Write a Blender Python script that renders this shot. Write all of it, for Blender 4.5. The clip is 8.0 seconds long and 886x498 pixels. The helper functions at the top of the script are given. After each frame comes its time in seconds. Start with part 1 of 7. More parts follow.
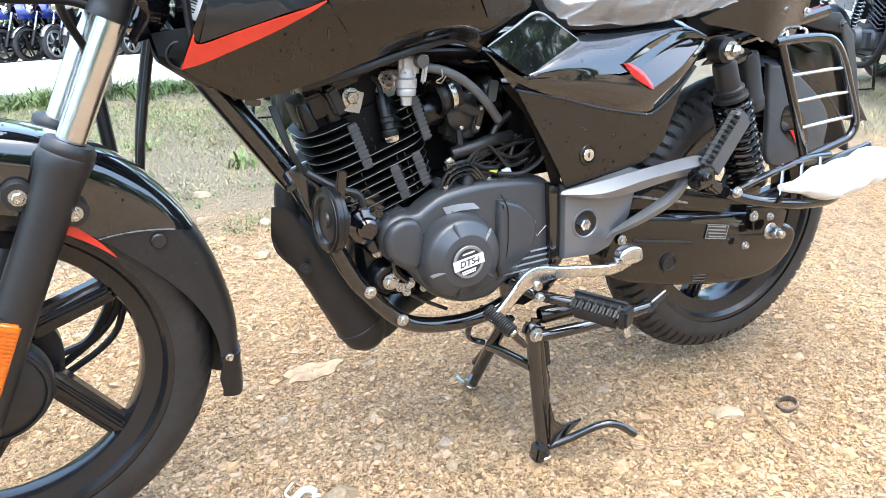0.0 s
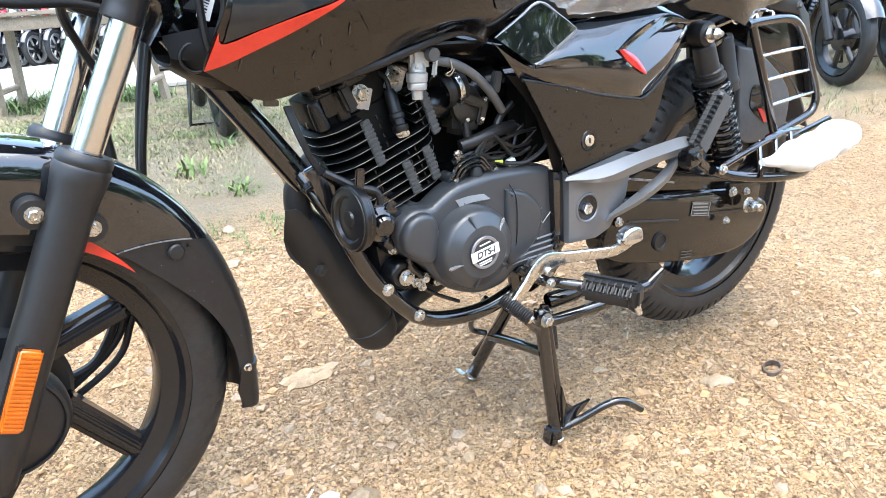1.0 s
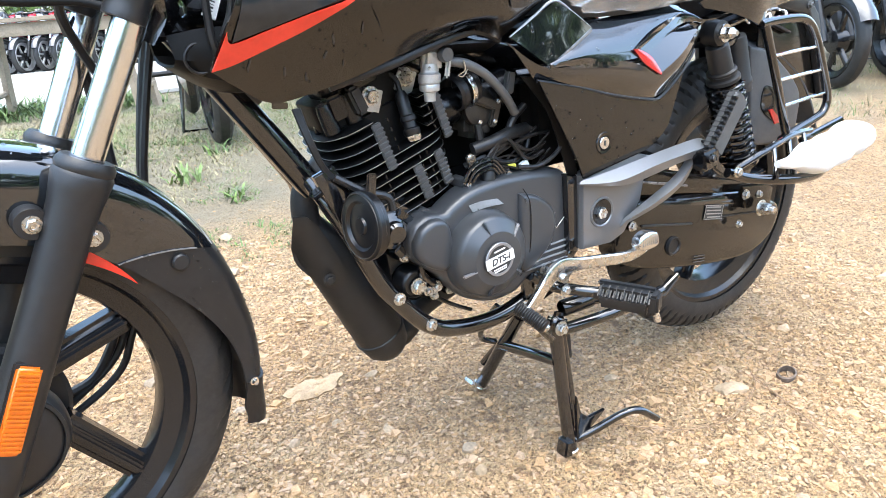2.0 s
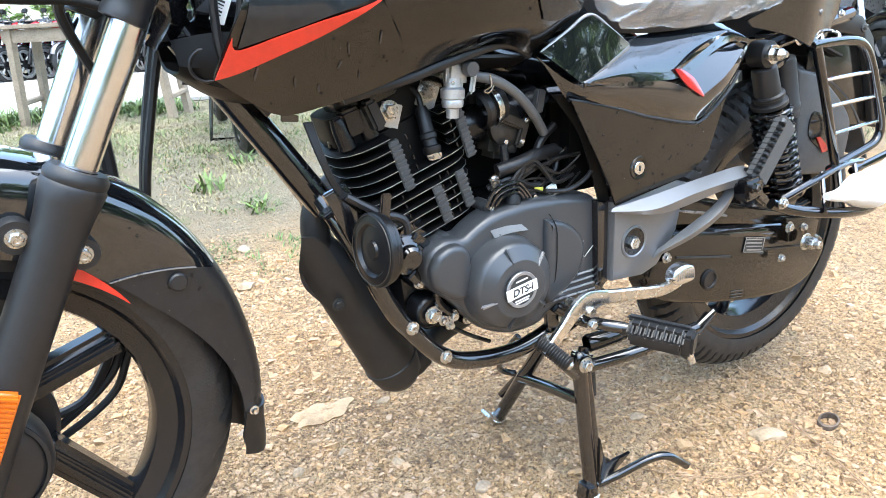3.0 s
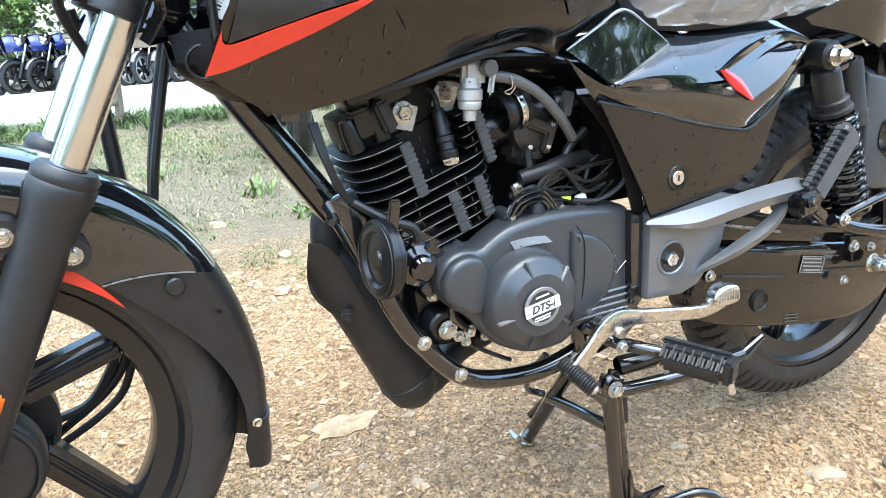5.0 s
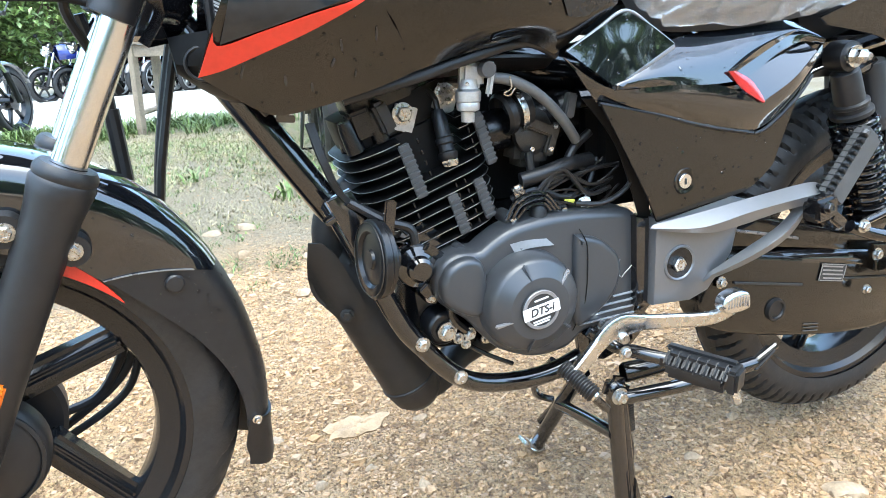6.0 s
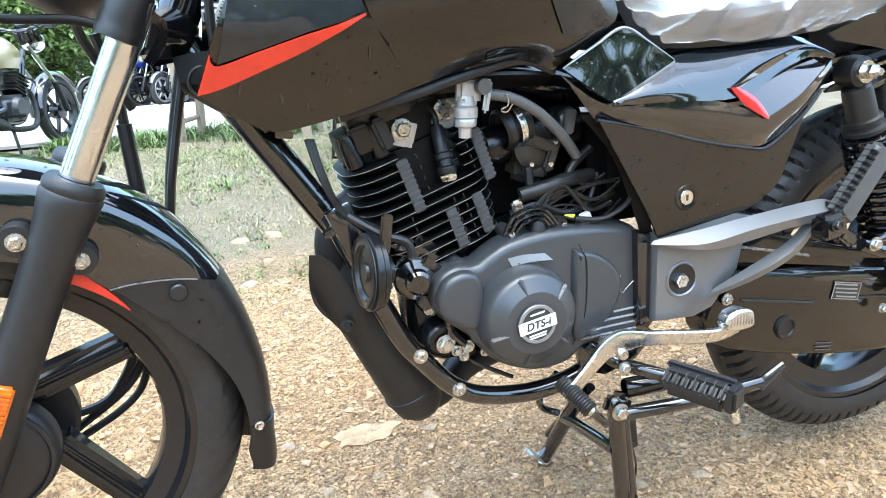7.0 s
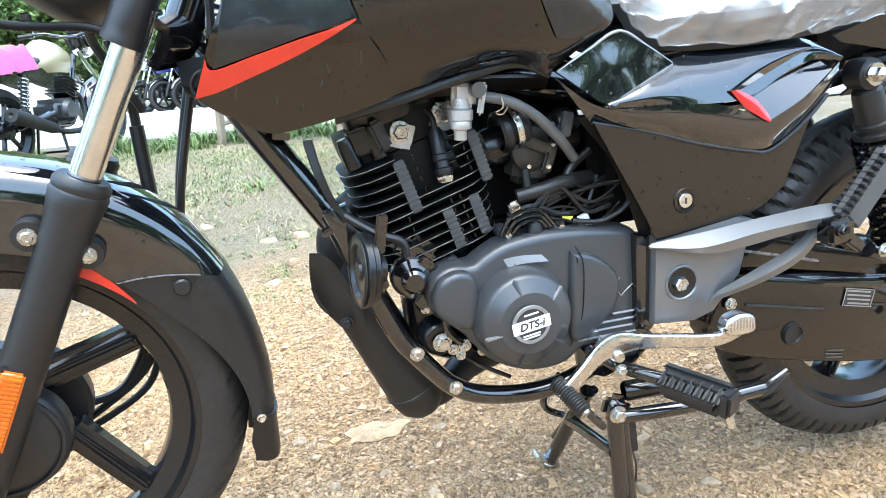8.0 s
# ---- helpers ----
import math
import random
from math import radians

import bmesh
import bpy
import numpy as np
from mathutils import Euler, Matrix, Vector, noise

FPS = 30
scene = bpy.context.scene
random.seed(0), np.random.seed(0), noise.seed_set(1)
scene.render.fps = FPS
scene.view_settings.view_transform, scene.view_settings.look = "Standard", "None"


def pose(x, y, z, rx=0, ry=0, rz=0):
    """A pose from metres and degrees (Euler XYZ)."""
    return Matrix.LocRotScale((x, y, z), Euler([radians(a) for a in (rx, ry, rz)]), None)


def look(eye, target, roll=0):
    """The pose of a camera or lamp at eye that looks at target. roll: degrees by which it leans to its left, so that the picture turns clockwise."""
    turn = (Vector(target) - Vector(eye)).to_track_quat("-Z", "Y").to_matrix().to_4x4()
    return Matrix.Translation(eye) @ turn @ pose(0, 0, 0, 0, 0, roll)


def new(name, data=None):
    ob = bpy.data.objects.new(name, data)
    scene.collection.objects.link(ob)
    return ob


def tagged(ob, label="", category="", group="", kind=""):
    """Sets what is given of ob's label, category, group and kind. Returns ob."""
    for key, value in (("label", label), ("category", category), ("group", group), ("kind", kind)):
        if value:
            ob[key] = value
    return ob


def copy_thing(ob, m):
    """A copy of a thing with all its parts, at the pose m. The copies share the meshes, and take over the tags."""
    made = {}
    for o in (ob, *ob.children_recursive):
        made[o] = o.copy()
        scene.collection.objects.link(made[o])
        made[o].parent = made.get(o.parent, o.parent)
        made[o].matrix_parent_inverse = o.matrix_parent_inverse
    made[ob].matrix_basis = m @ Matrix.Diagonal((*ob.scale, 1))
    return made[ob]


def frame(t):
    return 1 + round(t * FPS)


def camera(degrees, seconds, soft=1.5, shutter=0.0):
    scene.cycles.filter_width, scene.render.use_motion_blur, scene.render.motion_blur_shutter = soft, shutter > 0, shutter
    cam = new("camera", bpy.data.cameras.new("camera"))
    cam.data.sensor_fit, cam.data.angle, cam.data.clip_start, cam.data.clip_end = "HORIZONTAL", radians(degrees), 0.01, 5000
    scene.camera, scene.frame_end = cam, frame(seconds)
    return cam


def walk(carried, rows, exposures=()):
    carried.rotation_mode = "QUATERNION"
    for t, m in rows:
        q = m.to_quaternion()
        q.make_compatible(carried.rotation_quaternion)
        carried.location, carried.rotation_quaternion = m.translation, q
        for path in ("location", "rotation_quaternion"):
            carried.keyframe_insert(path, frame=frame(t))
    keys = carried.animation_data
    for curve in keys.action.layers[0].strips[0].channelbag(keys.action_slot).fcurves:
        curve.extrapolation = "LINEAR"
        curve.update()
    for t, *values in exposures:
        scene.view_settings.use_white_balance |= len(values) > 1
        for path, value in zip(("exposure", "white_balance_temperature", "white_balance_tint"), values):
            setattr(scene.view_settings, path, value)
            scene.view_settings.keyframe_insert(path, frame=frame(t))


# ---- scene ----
cam = camera(66.2, 8.0, 0.5)
PATH = [
    (0, (-0.4203, -0.9879, 0.7960), (0.3636, 0.7132, 0.0949), -2.65),
    (0.5, (-0.4866, -0.9652, 0.7952), (0.3652, 0.7016, 0.0907), -3.27),
    (1, (-0.5356, -0.9288, 0.7977), (0.4238, 0.6717, 0.0779), -4.34),
    (1.5, (-0.5546, -0.9084, 0.7946), (0.4381, 0.6729, 0.0777), -4.84),
    (3, (-0.4986, -0.8287, 0.7812), (0.4314, 0.8132, 0.1185), -3.17),
    (3.5, (-0.4811, -0.8184, 0.7781), (0.4135, 0.8484, 0.1290), -2.74),
    (4, (-0.4585, -0.8097, 0.7730), (0.3956, 0.8803, 0.1292), -3.11),
    (4.5, (-0.4396, -0.8072, 0.7682), (0.3787, 0.9029, 0.1311), -3.19),
    (6, (-0.3742, -0.8305, 0.7539), (0.2981, 0.9529, 0.1477), -3.70),
    (6.5, (-0.3514, -0.8466, 0.7553), (0.2744, 0.9585, 0.1637), -3.55),
    (7, (-0.3308, -0.8572, 0.7614), (0.2435, 0.9695, 0.1840), -3.88),
    (7.5, (-0.3038, -0.8760, 0.7626), (0.2153, 0.9715, 0.1993), -3.90),
    (8, (-0.2821, -0.8885, 0.7583), (0.1822, 0.9742, 0.1974), -4.13),
]
# the phone camera drifts to a slightly cooler balance as the bike fills the view
walk(cam, [(t, look(eye, target, roll)) for t, eye, target, roll in PATH], [(0, 2.57, 5950, 4), (1.5, 2.57, 5950, 4), (3.5, 2.62, 5850, 1), (6, 2.65, 5750, -1), (8, 2.67, 5750, -1)])

from mathutils.bvhtree import BVHTree

# ---- world, sun, exposure ----
world = bpy.data.worlds.new("overcast_sky")
scene.world = world
world.use_nodes = True
wn, wl = world.node_tree.nodes, world.node_tree.links
sky = wn.new("ShaderNodeTexSky")
sky.sky_type, sky.sun_disc = "NISHITA", False
sky.sun_elevation, sky.sun_rotation = radians(79), radians(200)
sky.air_density, sky.dust_density = 1.0, 5.0
hsv = wn.new("ShaderNodeHueSaturation")
hsv.inputs["Saturation"].default_value = 1.4
wl.new(sky.outputs[0], hsv.inputs["Color"])
veil = wn.new("ShaderNodeGamma")  # high cloud evens out the sky
veil.inputs["Gamma"].default_value = 0.6
lift = wn.new("ShaderNodeVectorMath")
lift.operation = "SCALE"
lift.inputs["Scale"].default_value = 2.2
wl.new(hsv.outputs[0], veil.inputs["Color"])
wl.new(veil.outputs[0], lift.inputs[0])
wl.new(lift.outputs[0], wn["Background"].inputs["Color"])
wn["Background"].inputs["Strength"].default_value = 0.15
sun = new("sun", bpy.data.lights.new("sun", "SUN"))
sun.data.energy, sun.data.angle, sun.data.color = 0.36, radians(60), (1.0, 0.985, 0.96)
sun.matrix_world = look((-0.532, -1.461, 8.0), (0, 0, 0))


# ---- materials ----
def material(name, colour, rough=0.5, metal=0.0, coat=0.0, vary=0.0, scale=40.0, bump=0.0, bump_scale=200.0,
             island=0.0, piece=0.0, second=None, rough_vary=0.0, ior=1.5, transmission=0.0, alpha=1.0, drops=0.0):
    m = bpy.data.materials.new(name)
    m.use_nodes = True
    nodes, links = m.node_tree.nodes, m.node_tree.links
    b = nodes["Principled BSDF"]
    b.inputs["Base Color"].default_value = (*colour, 1)
    b.inputs["Roughness"].default_value = rough
    b.inputs["Metallic"].default_value = metal
    b.inputs["Coat Weight"].default_value = coat
    b.inputs["Coat Roughness"].default_value = 0.02
    b.inputs["IOR"].default_value = ior
    b.inputs["Coat IOR"].default_value = max(1.5, ior * 0.95)
    b.inputs["Transmission Weight"].default_value = transmission
    b.inputs["Alpha"].default_value = alpha
    co = nodes.new("ShaderNodeTexCoord").outputs["Object"]

    def noise_at(size, detail=5.0):
        n = nodes.new("ShaderNodeTexNoise")
        n.inputs["Scale"].default_value, n.inputs["Detail"].default_value = size, detail
        links.new(co, n.inputs["Vector"])
        return n.outputs["Fac"]

    if vary or second or island or piece:
        mix = nodes.new("ShaderNodeMix")
        mix.data_type = "RGBA"
        dark = second or tuple(c * (1 - vary) for c in colour)
        mix.inputs[6].default_value, mix.inputs[7].default_value = (*dark, 1), (*colour, 1)
        add = nodes.new("ShaderNodeMath")
        add.operation = "MULTIPLY"
        one, two = noise_at(scale), noise_at(scale * 7.3)
        both = nodes.new("ShaderNodeMath")
        both.operation = "ADD"
        links.new(one, both.inputs[0]), links.new(two, both.inputs[1])
        ramp = nodes.new("ShaderNodeMapRange")
        ramp.inputs["From Min"].default_value, ramp.inputs["From Max"].default_value = 0.75, 1.25
        links.new(both.outputs[0], ramp.inputs["Value"])
        links.new(ramp.outputs[0], mix.inputs["Factor"])
        out = mix.outputs[2]
        if island or piece:
            r = nodes.new("ShaderNodeNewGeometry").outputs["Random Per Island"] if island else nodes.new("ShaderNodeObjectInfo").outputs["Random"]
            span = nodes.new("ShaderNodeMapRange")
            amount = island or piece
            span.inputs["To Min"].default_value, span.inputs["To Max"].default_value = 1 - amount, 1 + amount
            links.new(r, span.inputs["Value"])
            h = nodes.new("ShaderNodeHueSaturation")
            links.new(out, h.inputs["Color"]), links.new(span.outputs[0], h.inputs["Value"])
            sat = nodes.new("ShaderNodeMapRange")
            sat.inputs["To Min"].default_value, sat.inputs["To Max"].default_value = 1.1, 0.86
            w = nodes.new("ShaderNodeTexWhiteNoise")
            w.noise_dimensions = "1D"
            links.new(r, w.inputs["W"]), links.new(w.outputs["Value"], sat.inputs["Value"]), links.new(sat.outputs[0], h.inputs["Saturation"])
            out = h.outputs[0]
        links.new(out, b.inputs["Base Color"])
    if rough_vary:
        rr = nodes.new("ShaderNodeMapRange")
        rr.inputs["From Min"].default_value, rr.inputs["From Max"].default_value = 0.3, 0.7
        rr.inputs["To Min"].default_value, rr.inputs["To Max"].default_value = rough - rough_vary, rough + rough_vary
        links.new(noise_at(scale * 1.7), rr.inputs["Value"]), links.new(rr.outputs[0], b.inputs["Roughness"])
    if bump:
        bp = nodes.new("ShaderNodeBump")
        bp.inputs["Strength"].default_value, bp.inputs["Distance"].default_value = bump, 0.002
        links.new(noise_at(bump_scale, 6.0), bp.inputs["Height"]), links.new(bp.outputs[0], b.inputs["Normal"])
    if drops:
        v = nodes.new("ShaderNodeTexVoronoi")
        v.inputs["Scale"].default_value = 70
        links.new(co, v.inputs["Vector"])
        dr = nodes.new("ShaderNodeMapRange")
        dr.inputs["From Min"].default_value, dr.inputs["From Max"].default_value = 0.0, 0.16
        dr.inputs["To Min"].default_value, dr.inputs["To Max"].default_value = 1.0, 0.0
        links.new(v.outputs["Distance"], dr.inputs["Value"])
        bp = nodes.new("ShaderNodeBump")
        bp.inputs["Strength"].default_value, bp.inputs["Distance"].default_value = drops, 0.002
        links.new(dr.outputs[0], bp.inputs["Height"]), links.new(bp.outputs[0], b.inputs["Normal"])
    return m


GLOSS = material("gloss_black_paint", (0.006, 0.007, 0.009), 0.05, coat=1.0, drops=0.1, vary=0.3, scale=6, ior=1.62)
SATIN = material("satin_black_plastic", (0.008, 0.007, 0.006), 0.14, vary=0.3, scale=9, rough_vary=0.05, drops=0.12, ior=1.6)
MATTE = material("matte_black_plastic", (0.016, 0.016, 0.017), 0.42, vary=0.3, scale=14, bump=0.12, bump_scale=900, rough_vary=0.06)
RUBBER = material("black_rubber", (0.01, 0.01, 0.011), 0.42, vary=0.35, scale=25, bump=0.15, bump_scale=500, rough_vary=0.1)
TYRE = material("tyre_rubber", (0.024, 0.023, 0.0225), 0.48, vary=0.4, scale=18, bump=0.3, bump_scale=300, rough_vary=0.12)
ALLOY = material("black_alloy", (0.012, 0.012, 0.013), 0.2, vary=0.2, scale=20, rough_vary=0.06)
FRAME = material("black_frame_paint", (0.006, 0.006, 0.007), 0.12, coat=0.8, vary=0.3, scale=20, ior=1.6)
EXHAUST = material("exhaust_black", (0.011, 0.011, 0.011), 0.5, vary=0.35, scale=16, bump=0.25, bump_scale=700, rough_vary=0.08)
CASTING = material("grey_engine_paint", (0.06, 0.063, 0.068), 0.3, metal=0.35, vary=0.04, scale=30, bump=0.012, bump_scale=1100, rough_vary=0.012)
BLACKENG = material("black_engine_paint", (0.007, 0.007, 0.008), 0.24, vary=0.3, scale=40, bump=0.12, bump_scale=700)
ARM = material("grey_bracket_paint", (0.2, 0.203, 0.21), 0.34, metal=0.6, vary=0.04, scale=30, rough_vary=0.015)
SILVER = material("silver_grey_paint", (0.3, 0.3, 0.31), 0.3, metal=0.55, vary=0.12, scale=30, rough_vary=0.05)
GREYPL = material("dark_grey_paint", (0.1, 0.1, 0.1), 0.33, metal=0.3, vary=0.15, scale=25, rough_vary=0.05)
DECAL = material("dark_gloss_film", (0.02, 0.023, 0.026), 0.06, vary=0.25, scale=12, ior=1.5, drops=0.08)
# flattest black: real fin paint, also shade on parts deep inside the bike
FINSHADEBLK = material("black_fin_and_shade", (0.004, 0.004, 0.004), 0.5, vary=0.3, scale=40, bump=0.1, bump_scale=600, ior=1.3)
# pale metal strips carry the sky highlight along the fin edges
FINEDGE = material("fin_edge_highlight", (0.8, 0.81, 0.82), 0.3, metal=0.8, vary=0.6, scale=50)
CHROME = material("chrome", (0.72, 0.735, 0.76), 0.2, metal=1.0, vary=0.08, scale=30, rough_vary=0.04)
ZINC = material("zinc_bolt", (0.62, 0.61, 0.585), 0.3, metal=1.0, vary=0.3, scale=150, rough_vary=0.1)
STEEL = material("brushed_steel", (0.66, 0.65, 0.63), 0.26, metal=1.0, vary=0.06, scale=40, rough_vary=0.05)
ALU = material("cast_aluminium", (0.55, 0.55, 0.54), 0.4, metal=0.7, vary=0.2, scale=90, bump=0.15, bump_scale=700)
RED = material("red_sticker", (0.7, 0.035, 0.018), 0.25, coat=0.4, vary=0.12, scale=20)
REDLENS = material("red_reflector", (0.5, 0.012, 0.012), 0.12, coat=0.8, vary=0.4, scale=120, bump=0.5, bump_scale=400)
AMBER = material("amber_reflector", (0.68, 0.15, 0.006), 0.2, coat=0.5, vary=0.25, scale=150)
WHITEPL = material("white_foam_wrap", (0.86, 0.86, 0.85), 0.5, vary=0.08, scale=20, bump=0.5, bump_scale=90)
CLEAR = material("clear_plastic_wrap", (0.95, 0.96, 0.97), 0.05, metal=0.2, bump=0.5, bump_scale=30, alpha=0.3, vary=0.1, scale=15)
SEATV = material("seat_vinyl", (0.02, 0.02, 0.02), 0.5, vary=0.3, scale=30, bump=0.3, bump_scale=500)
GREYRUB = material("grey_rubber", (0.07, 0.07, 0.07), 0.55, vary=0.2, scale=60)
HOSEG = material("grey_fuel_hose", (0.12, 0.12, 0.118), 0.4, vary=0.2, scale=60)
PAPER = material("white_label", (0.8, 0.8, 0.78), 0.5, vary=0.08, scale=60)
INK = material("printed_ink", (0.03, 0.03, 0.03), 0.5)
INKGREY = material("pale_print", (0.3, 0.28, 0.26), 0.5)
BRASS = material("carburettor_metal", (0.06, 0.055, 0.048), 0.4, metal=0.6, vary=0.4, scale=60)
HUGGER = material("grey_plastic", (0.065, 0.069, 0.075), 0.42, vary=0.2, scale=16, bump=0.12, bump_scale=700, rough_vary=0.05)
HORNBLK = material("black_horn_enamel", (0.007, 0.007, 0.008), 0.28, vary=0.3, scale=40)
YELLOW = material("yellow_tag", (0.6, 0.6, 0.1), 0.4)

SOIL = bpy.data.materials.new("wet_gravel_soil")
SOIL.use_nodes = True


def soil_nodes():
    nodes, links = SOIL.node_tree.nodes, SOIL.node_tree.links
    b = nodes["Principled BSDF"]
    co = nodes.new("ShaderNodeTexCoord").outputs["Object"]

    def tex(size, detail=6.0, rough=0.6):
        n = nodes.new("ShaderNodeTexNoise")
        n.inputs["Scale"].default_value, n.inputs["Detail"].default_value, n.inputs["Roughness"].default_value = size, detail, rough
        links.new(co, n.inputs["Vector"])
        return n.outputs["Fac"]

    def blend(fac, one, two, low, high):
        mr = nodes.new("ShaderNodeMapRange")
        mr.inputs["From Min"].default_value, mr.inputs["From Max"].default_value = low, high
        links.new(fac, mr.inputs["Value"])
        mx = nodes.new("ShaderNodeMix")
        mx.data_type = "RGBA"
        for sock, val in ((mx.inputs[6], one), (mx.inputs[7], two)):
            if isinstance(val, tuple):
                sock.default_value = (*val, 1)
            else:
                links.new(val, sock)
        links.new(mr.outputs[0], mx.inputs["Factor"])
        return mx.outputs[2]

    def chips(size):
        n = nodes.new("ShaderNodeTexVoronoi")
        n.inputs["Scale"].default_value = size
        links.new(co, n.inputs["Vector"])
        return n

    base = blend(tex(1.1), (0.425, 0.26, 0.124), (0.5, 0.335, 0.172), 0.35, 0.65)
    base = blend(tex(9.0), base, (0.52, 0.39, 0.245), 0.5, 0.8)
    small, fine = chips(95.0), chips(260.0)
    grey = nodes.new("ShaderNodeSeparateColor")
    links.new(small.outputs["Color"], grey.inputs[0])
    base = blend(grey.outputs[0], base, (0.52, 0.375, 0.21), 0.6, 1.2)
    base = blend(grey.outputs[1], base, (0.2, 0.125, 0.068), 0.8, 1.3)
    # dark specks: wet soil between chips, and crevice shade put into the colour
    base = blend(tex(150.0), (0.135, 0.08, 0.043), base, 0.36, 0.5)
    base = blend(tex(45.0, 4.0), (0.22, 0.132, 0.07), base, 0.35, 0.47)
    sep = nodes.new("ShaderNodeSeparateXYZ")
    links.new(co, sep.inputs[0])
    # greyer turf soil towards the road
    off = nodes.new("ShaderNodeMath")
    off.operation = "ADD"
    wob = nodes.new("ShaderNodeMath")
    wob.operation = "MULTIPLY"
    wob.inputs[1].default_value = 1.6
    links.new(tex(1.7), wob.inputs[0])
    links.new(sep.outputs["Y"], off.inputs[0]), links.new(wob.outputs[0], off.inputs[1])
    base = blend(off.outputs[0], base, (0.23, 0.195, 0.13), 1.5, 2.5)
    links.new(base, b.inputs["Base Color"])
    rr = nodes.new("ShaderNodeMapRange")
    rr.inputs["From Min"].default_value, rr.inputs["From Max"].default_value = 0.35, 0.65
    rr.inputs["To Min"].default_value, rr.inputs["To Max"].default_value = 0.5, 0.9
    links.new(tex(1.5), rr.inputs["Value"]), links.new(rr.outputs[0], b.inputs["Roughness"])
    b.inputs["Specular IOR Level"].default_value = 0.35
    bp = nodes.new("ShaderNodeBump")
    bp.inputs["Strength"].default_value, bp.inputs["Distance"].default_value = 1.0, 0.02
    links.new(tex(110.0, 8.0, 0.7), bp.inputs["Height"])
    for v, depth in ((small, 0.011), (fine, 0.004)):
        nxt = nodes.new("ShaderNodeBump")
        nxt.invert = True
        nxt.inputs["Strength"].default_value, nxt.inputs["Distance"].default_value = 0.9, depth
        links.new(v.outputs["Distance"], nxt.inputs["Height"]), links.new(bp.outputs[0], nxt.inputs["Normal"])
        bp = nxt
    links.new(bp.outputs[0], b.inputs["Normal"])


soil_nodes()
PEBBLE = material("gravel_stone", (0.44, 0.285, 0.152), 0.8, vary=0.4, scale=70, island=0.13, bump=0.4, bump_scale=300)
STONE = material("pale_stone", (0.37, 0.275, 0.175), 0.75, vary=0.4, scale=22, piece=0.25, bump=0.6, bump_scale=160)
LEAFDRY = material("pale_flat_stone", (0.42, 0.295, 0.17), 0.75, vary=0.4, scale=45, bump=0.6, bump_scale=140)
STRAW = material("dry_straw", (0.27, 0.17, 0.095), 0.7, vary=0.3, scale=40)
GRASSDRY = material("dry_grass", (0.3, 0.265, 0.145), 0.7, vary=0.25, scale=3, island=0.35)
GRASSGREEN = material("green_grass", (0.125, 0.185, 0.045), 0.6, vary=0.35, scale=3, island=0.4)
LEAF = material("tree_leaf", (0.27, 0.38, 0.12), 0.5, vary=0.4, scale=2, island=0.5)
BARK = material("bark", (0.16, 0.12, 0.09), 0.85, vary=0.4, scale=14, bump=0.7, bump_scale=50)
CONCRETE = material("pale_concrete_road", (0.4, 0.39, 0.365), 0.75, vary=0.14, scale=2.0, bump=0.3, bump_scale=120)
WOOD = material("weathered_wood", (0.36, 0.29, 0.21), 0.75, vary=0.35, scale=12, bump=0.5, bump_scale=90)
BLUE = material("blue_paint", (0.015, 0.03, 0.2), 0.15, coat=0.8, vary=0.1, scale=8)
CRIMSON = material("red_paint", (0.5, 0.02, 0.04), 0.18, coat=0.8, vary=0.1, scale=8)
WATER = material("water_drop", (1.0, 1.0, 1.0), 0.02, transmission=1.0, ior=1.33)
MUD = material("dried_drip", (0.05, 0.042, 0.037), 0.5, vary=0.3, scale=80)
GOLD = material("pale_gold_paint", (0.36, 0.3, 0.17), 0.3, coat=0.5, metal=0.3, vary=0.12, scale=8)
PINK = material("pink_cloth", (0.56, 0.11, 0.27), 0.8, vary=0.2, scale=20, bump=0.5, bump_scale=60)
WHITECAR = material("white_car_paint", (0.78, 0.79, 0.8), 0.18, coat=0.8, vary=0.05, scale=4)
GLASS = material("dark_car_glass", (0.02, 0.025, 0.03), 0.04, coat=0.6)
RIMPALE = material("pale_alloy", (0.5, 0.5, 0.5), 0.35, metal=0.7, vary=0.1, scale=30)
PLASTIC = material("white_plastic_scrap", (0.8, 0.8, 0.78), 0.4, vary=0.1, scale=40)


# ---- mesh helpers ----
def part(name, bm, mat, parent=None, label="", smooth=True, kind="", category="", group=""):
    me = bpy.data.meshes.new(name)
    bmesh.ops.recalc_face_normals(bm, faces=bm.faces[:])
    if smooth:
        for f in bm.faces:
            f.smooth = True
        for e in bm.edges:
            if len(e.link_faces) == 2 and e.calc_face_angle(0.0) > 0.62:
                e.smooth = False
    bm.to_mesh(me)
    bm.free()
    me.materials.append(mat)
    ob = new(name, me)
    ob.parent = parent
    return tagged(ob, label, category, group, kind)


def thing(name, label, category, group=""):
    return tagged(new(name), label, category, group)


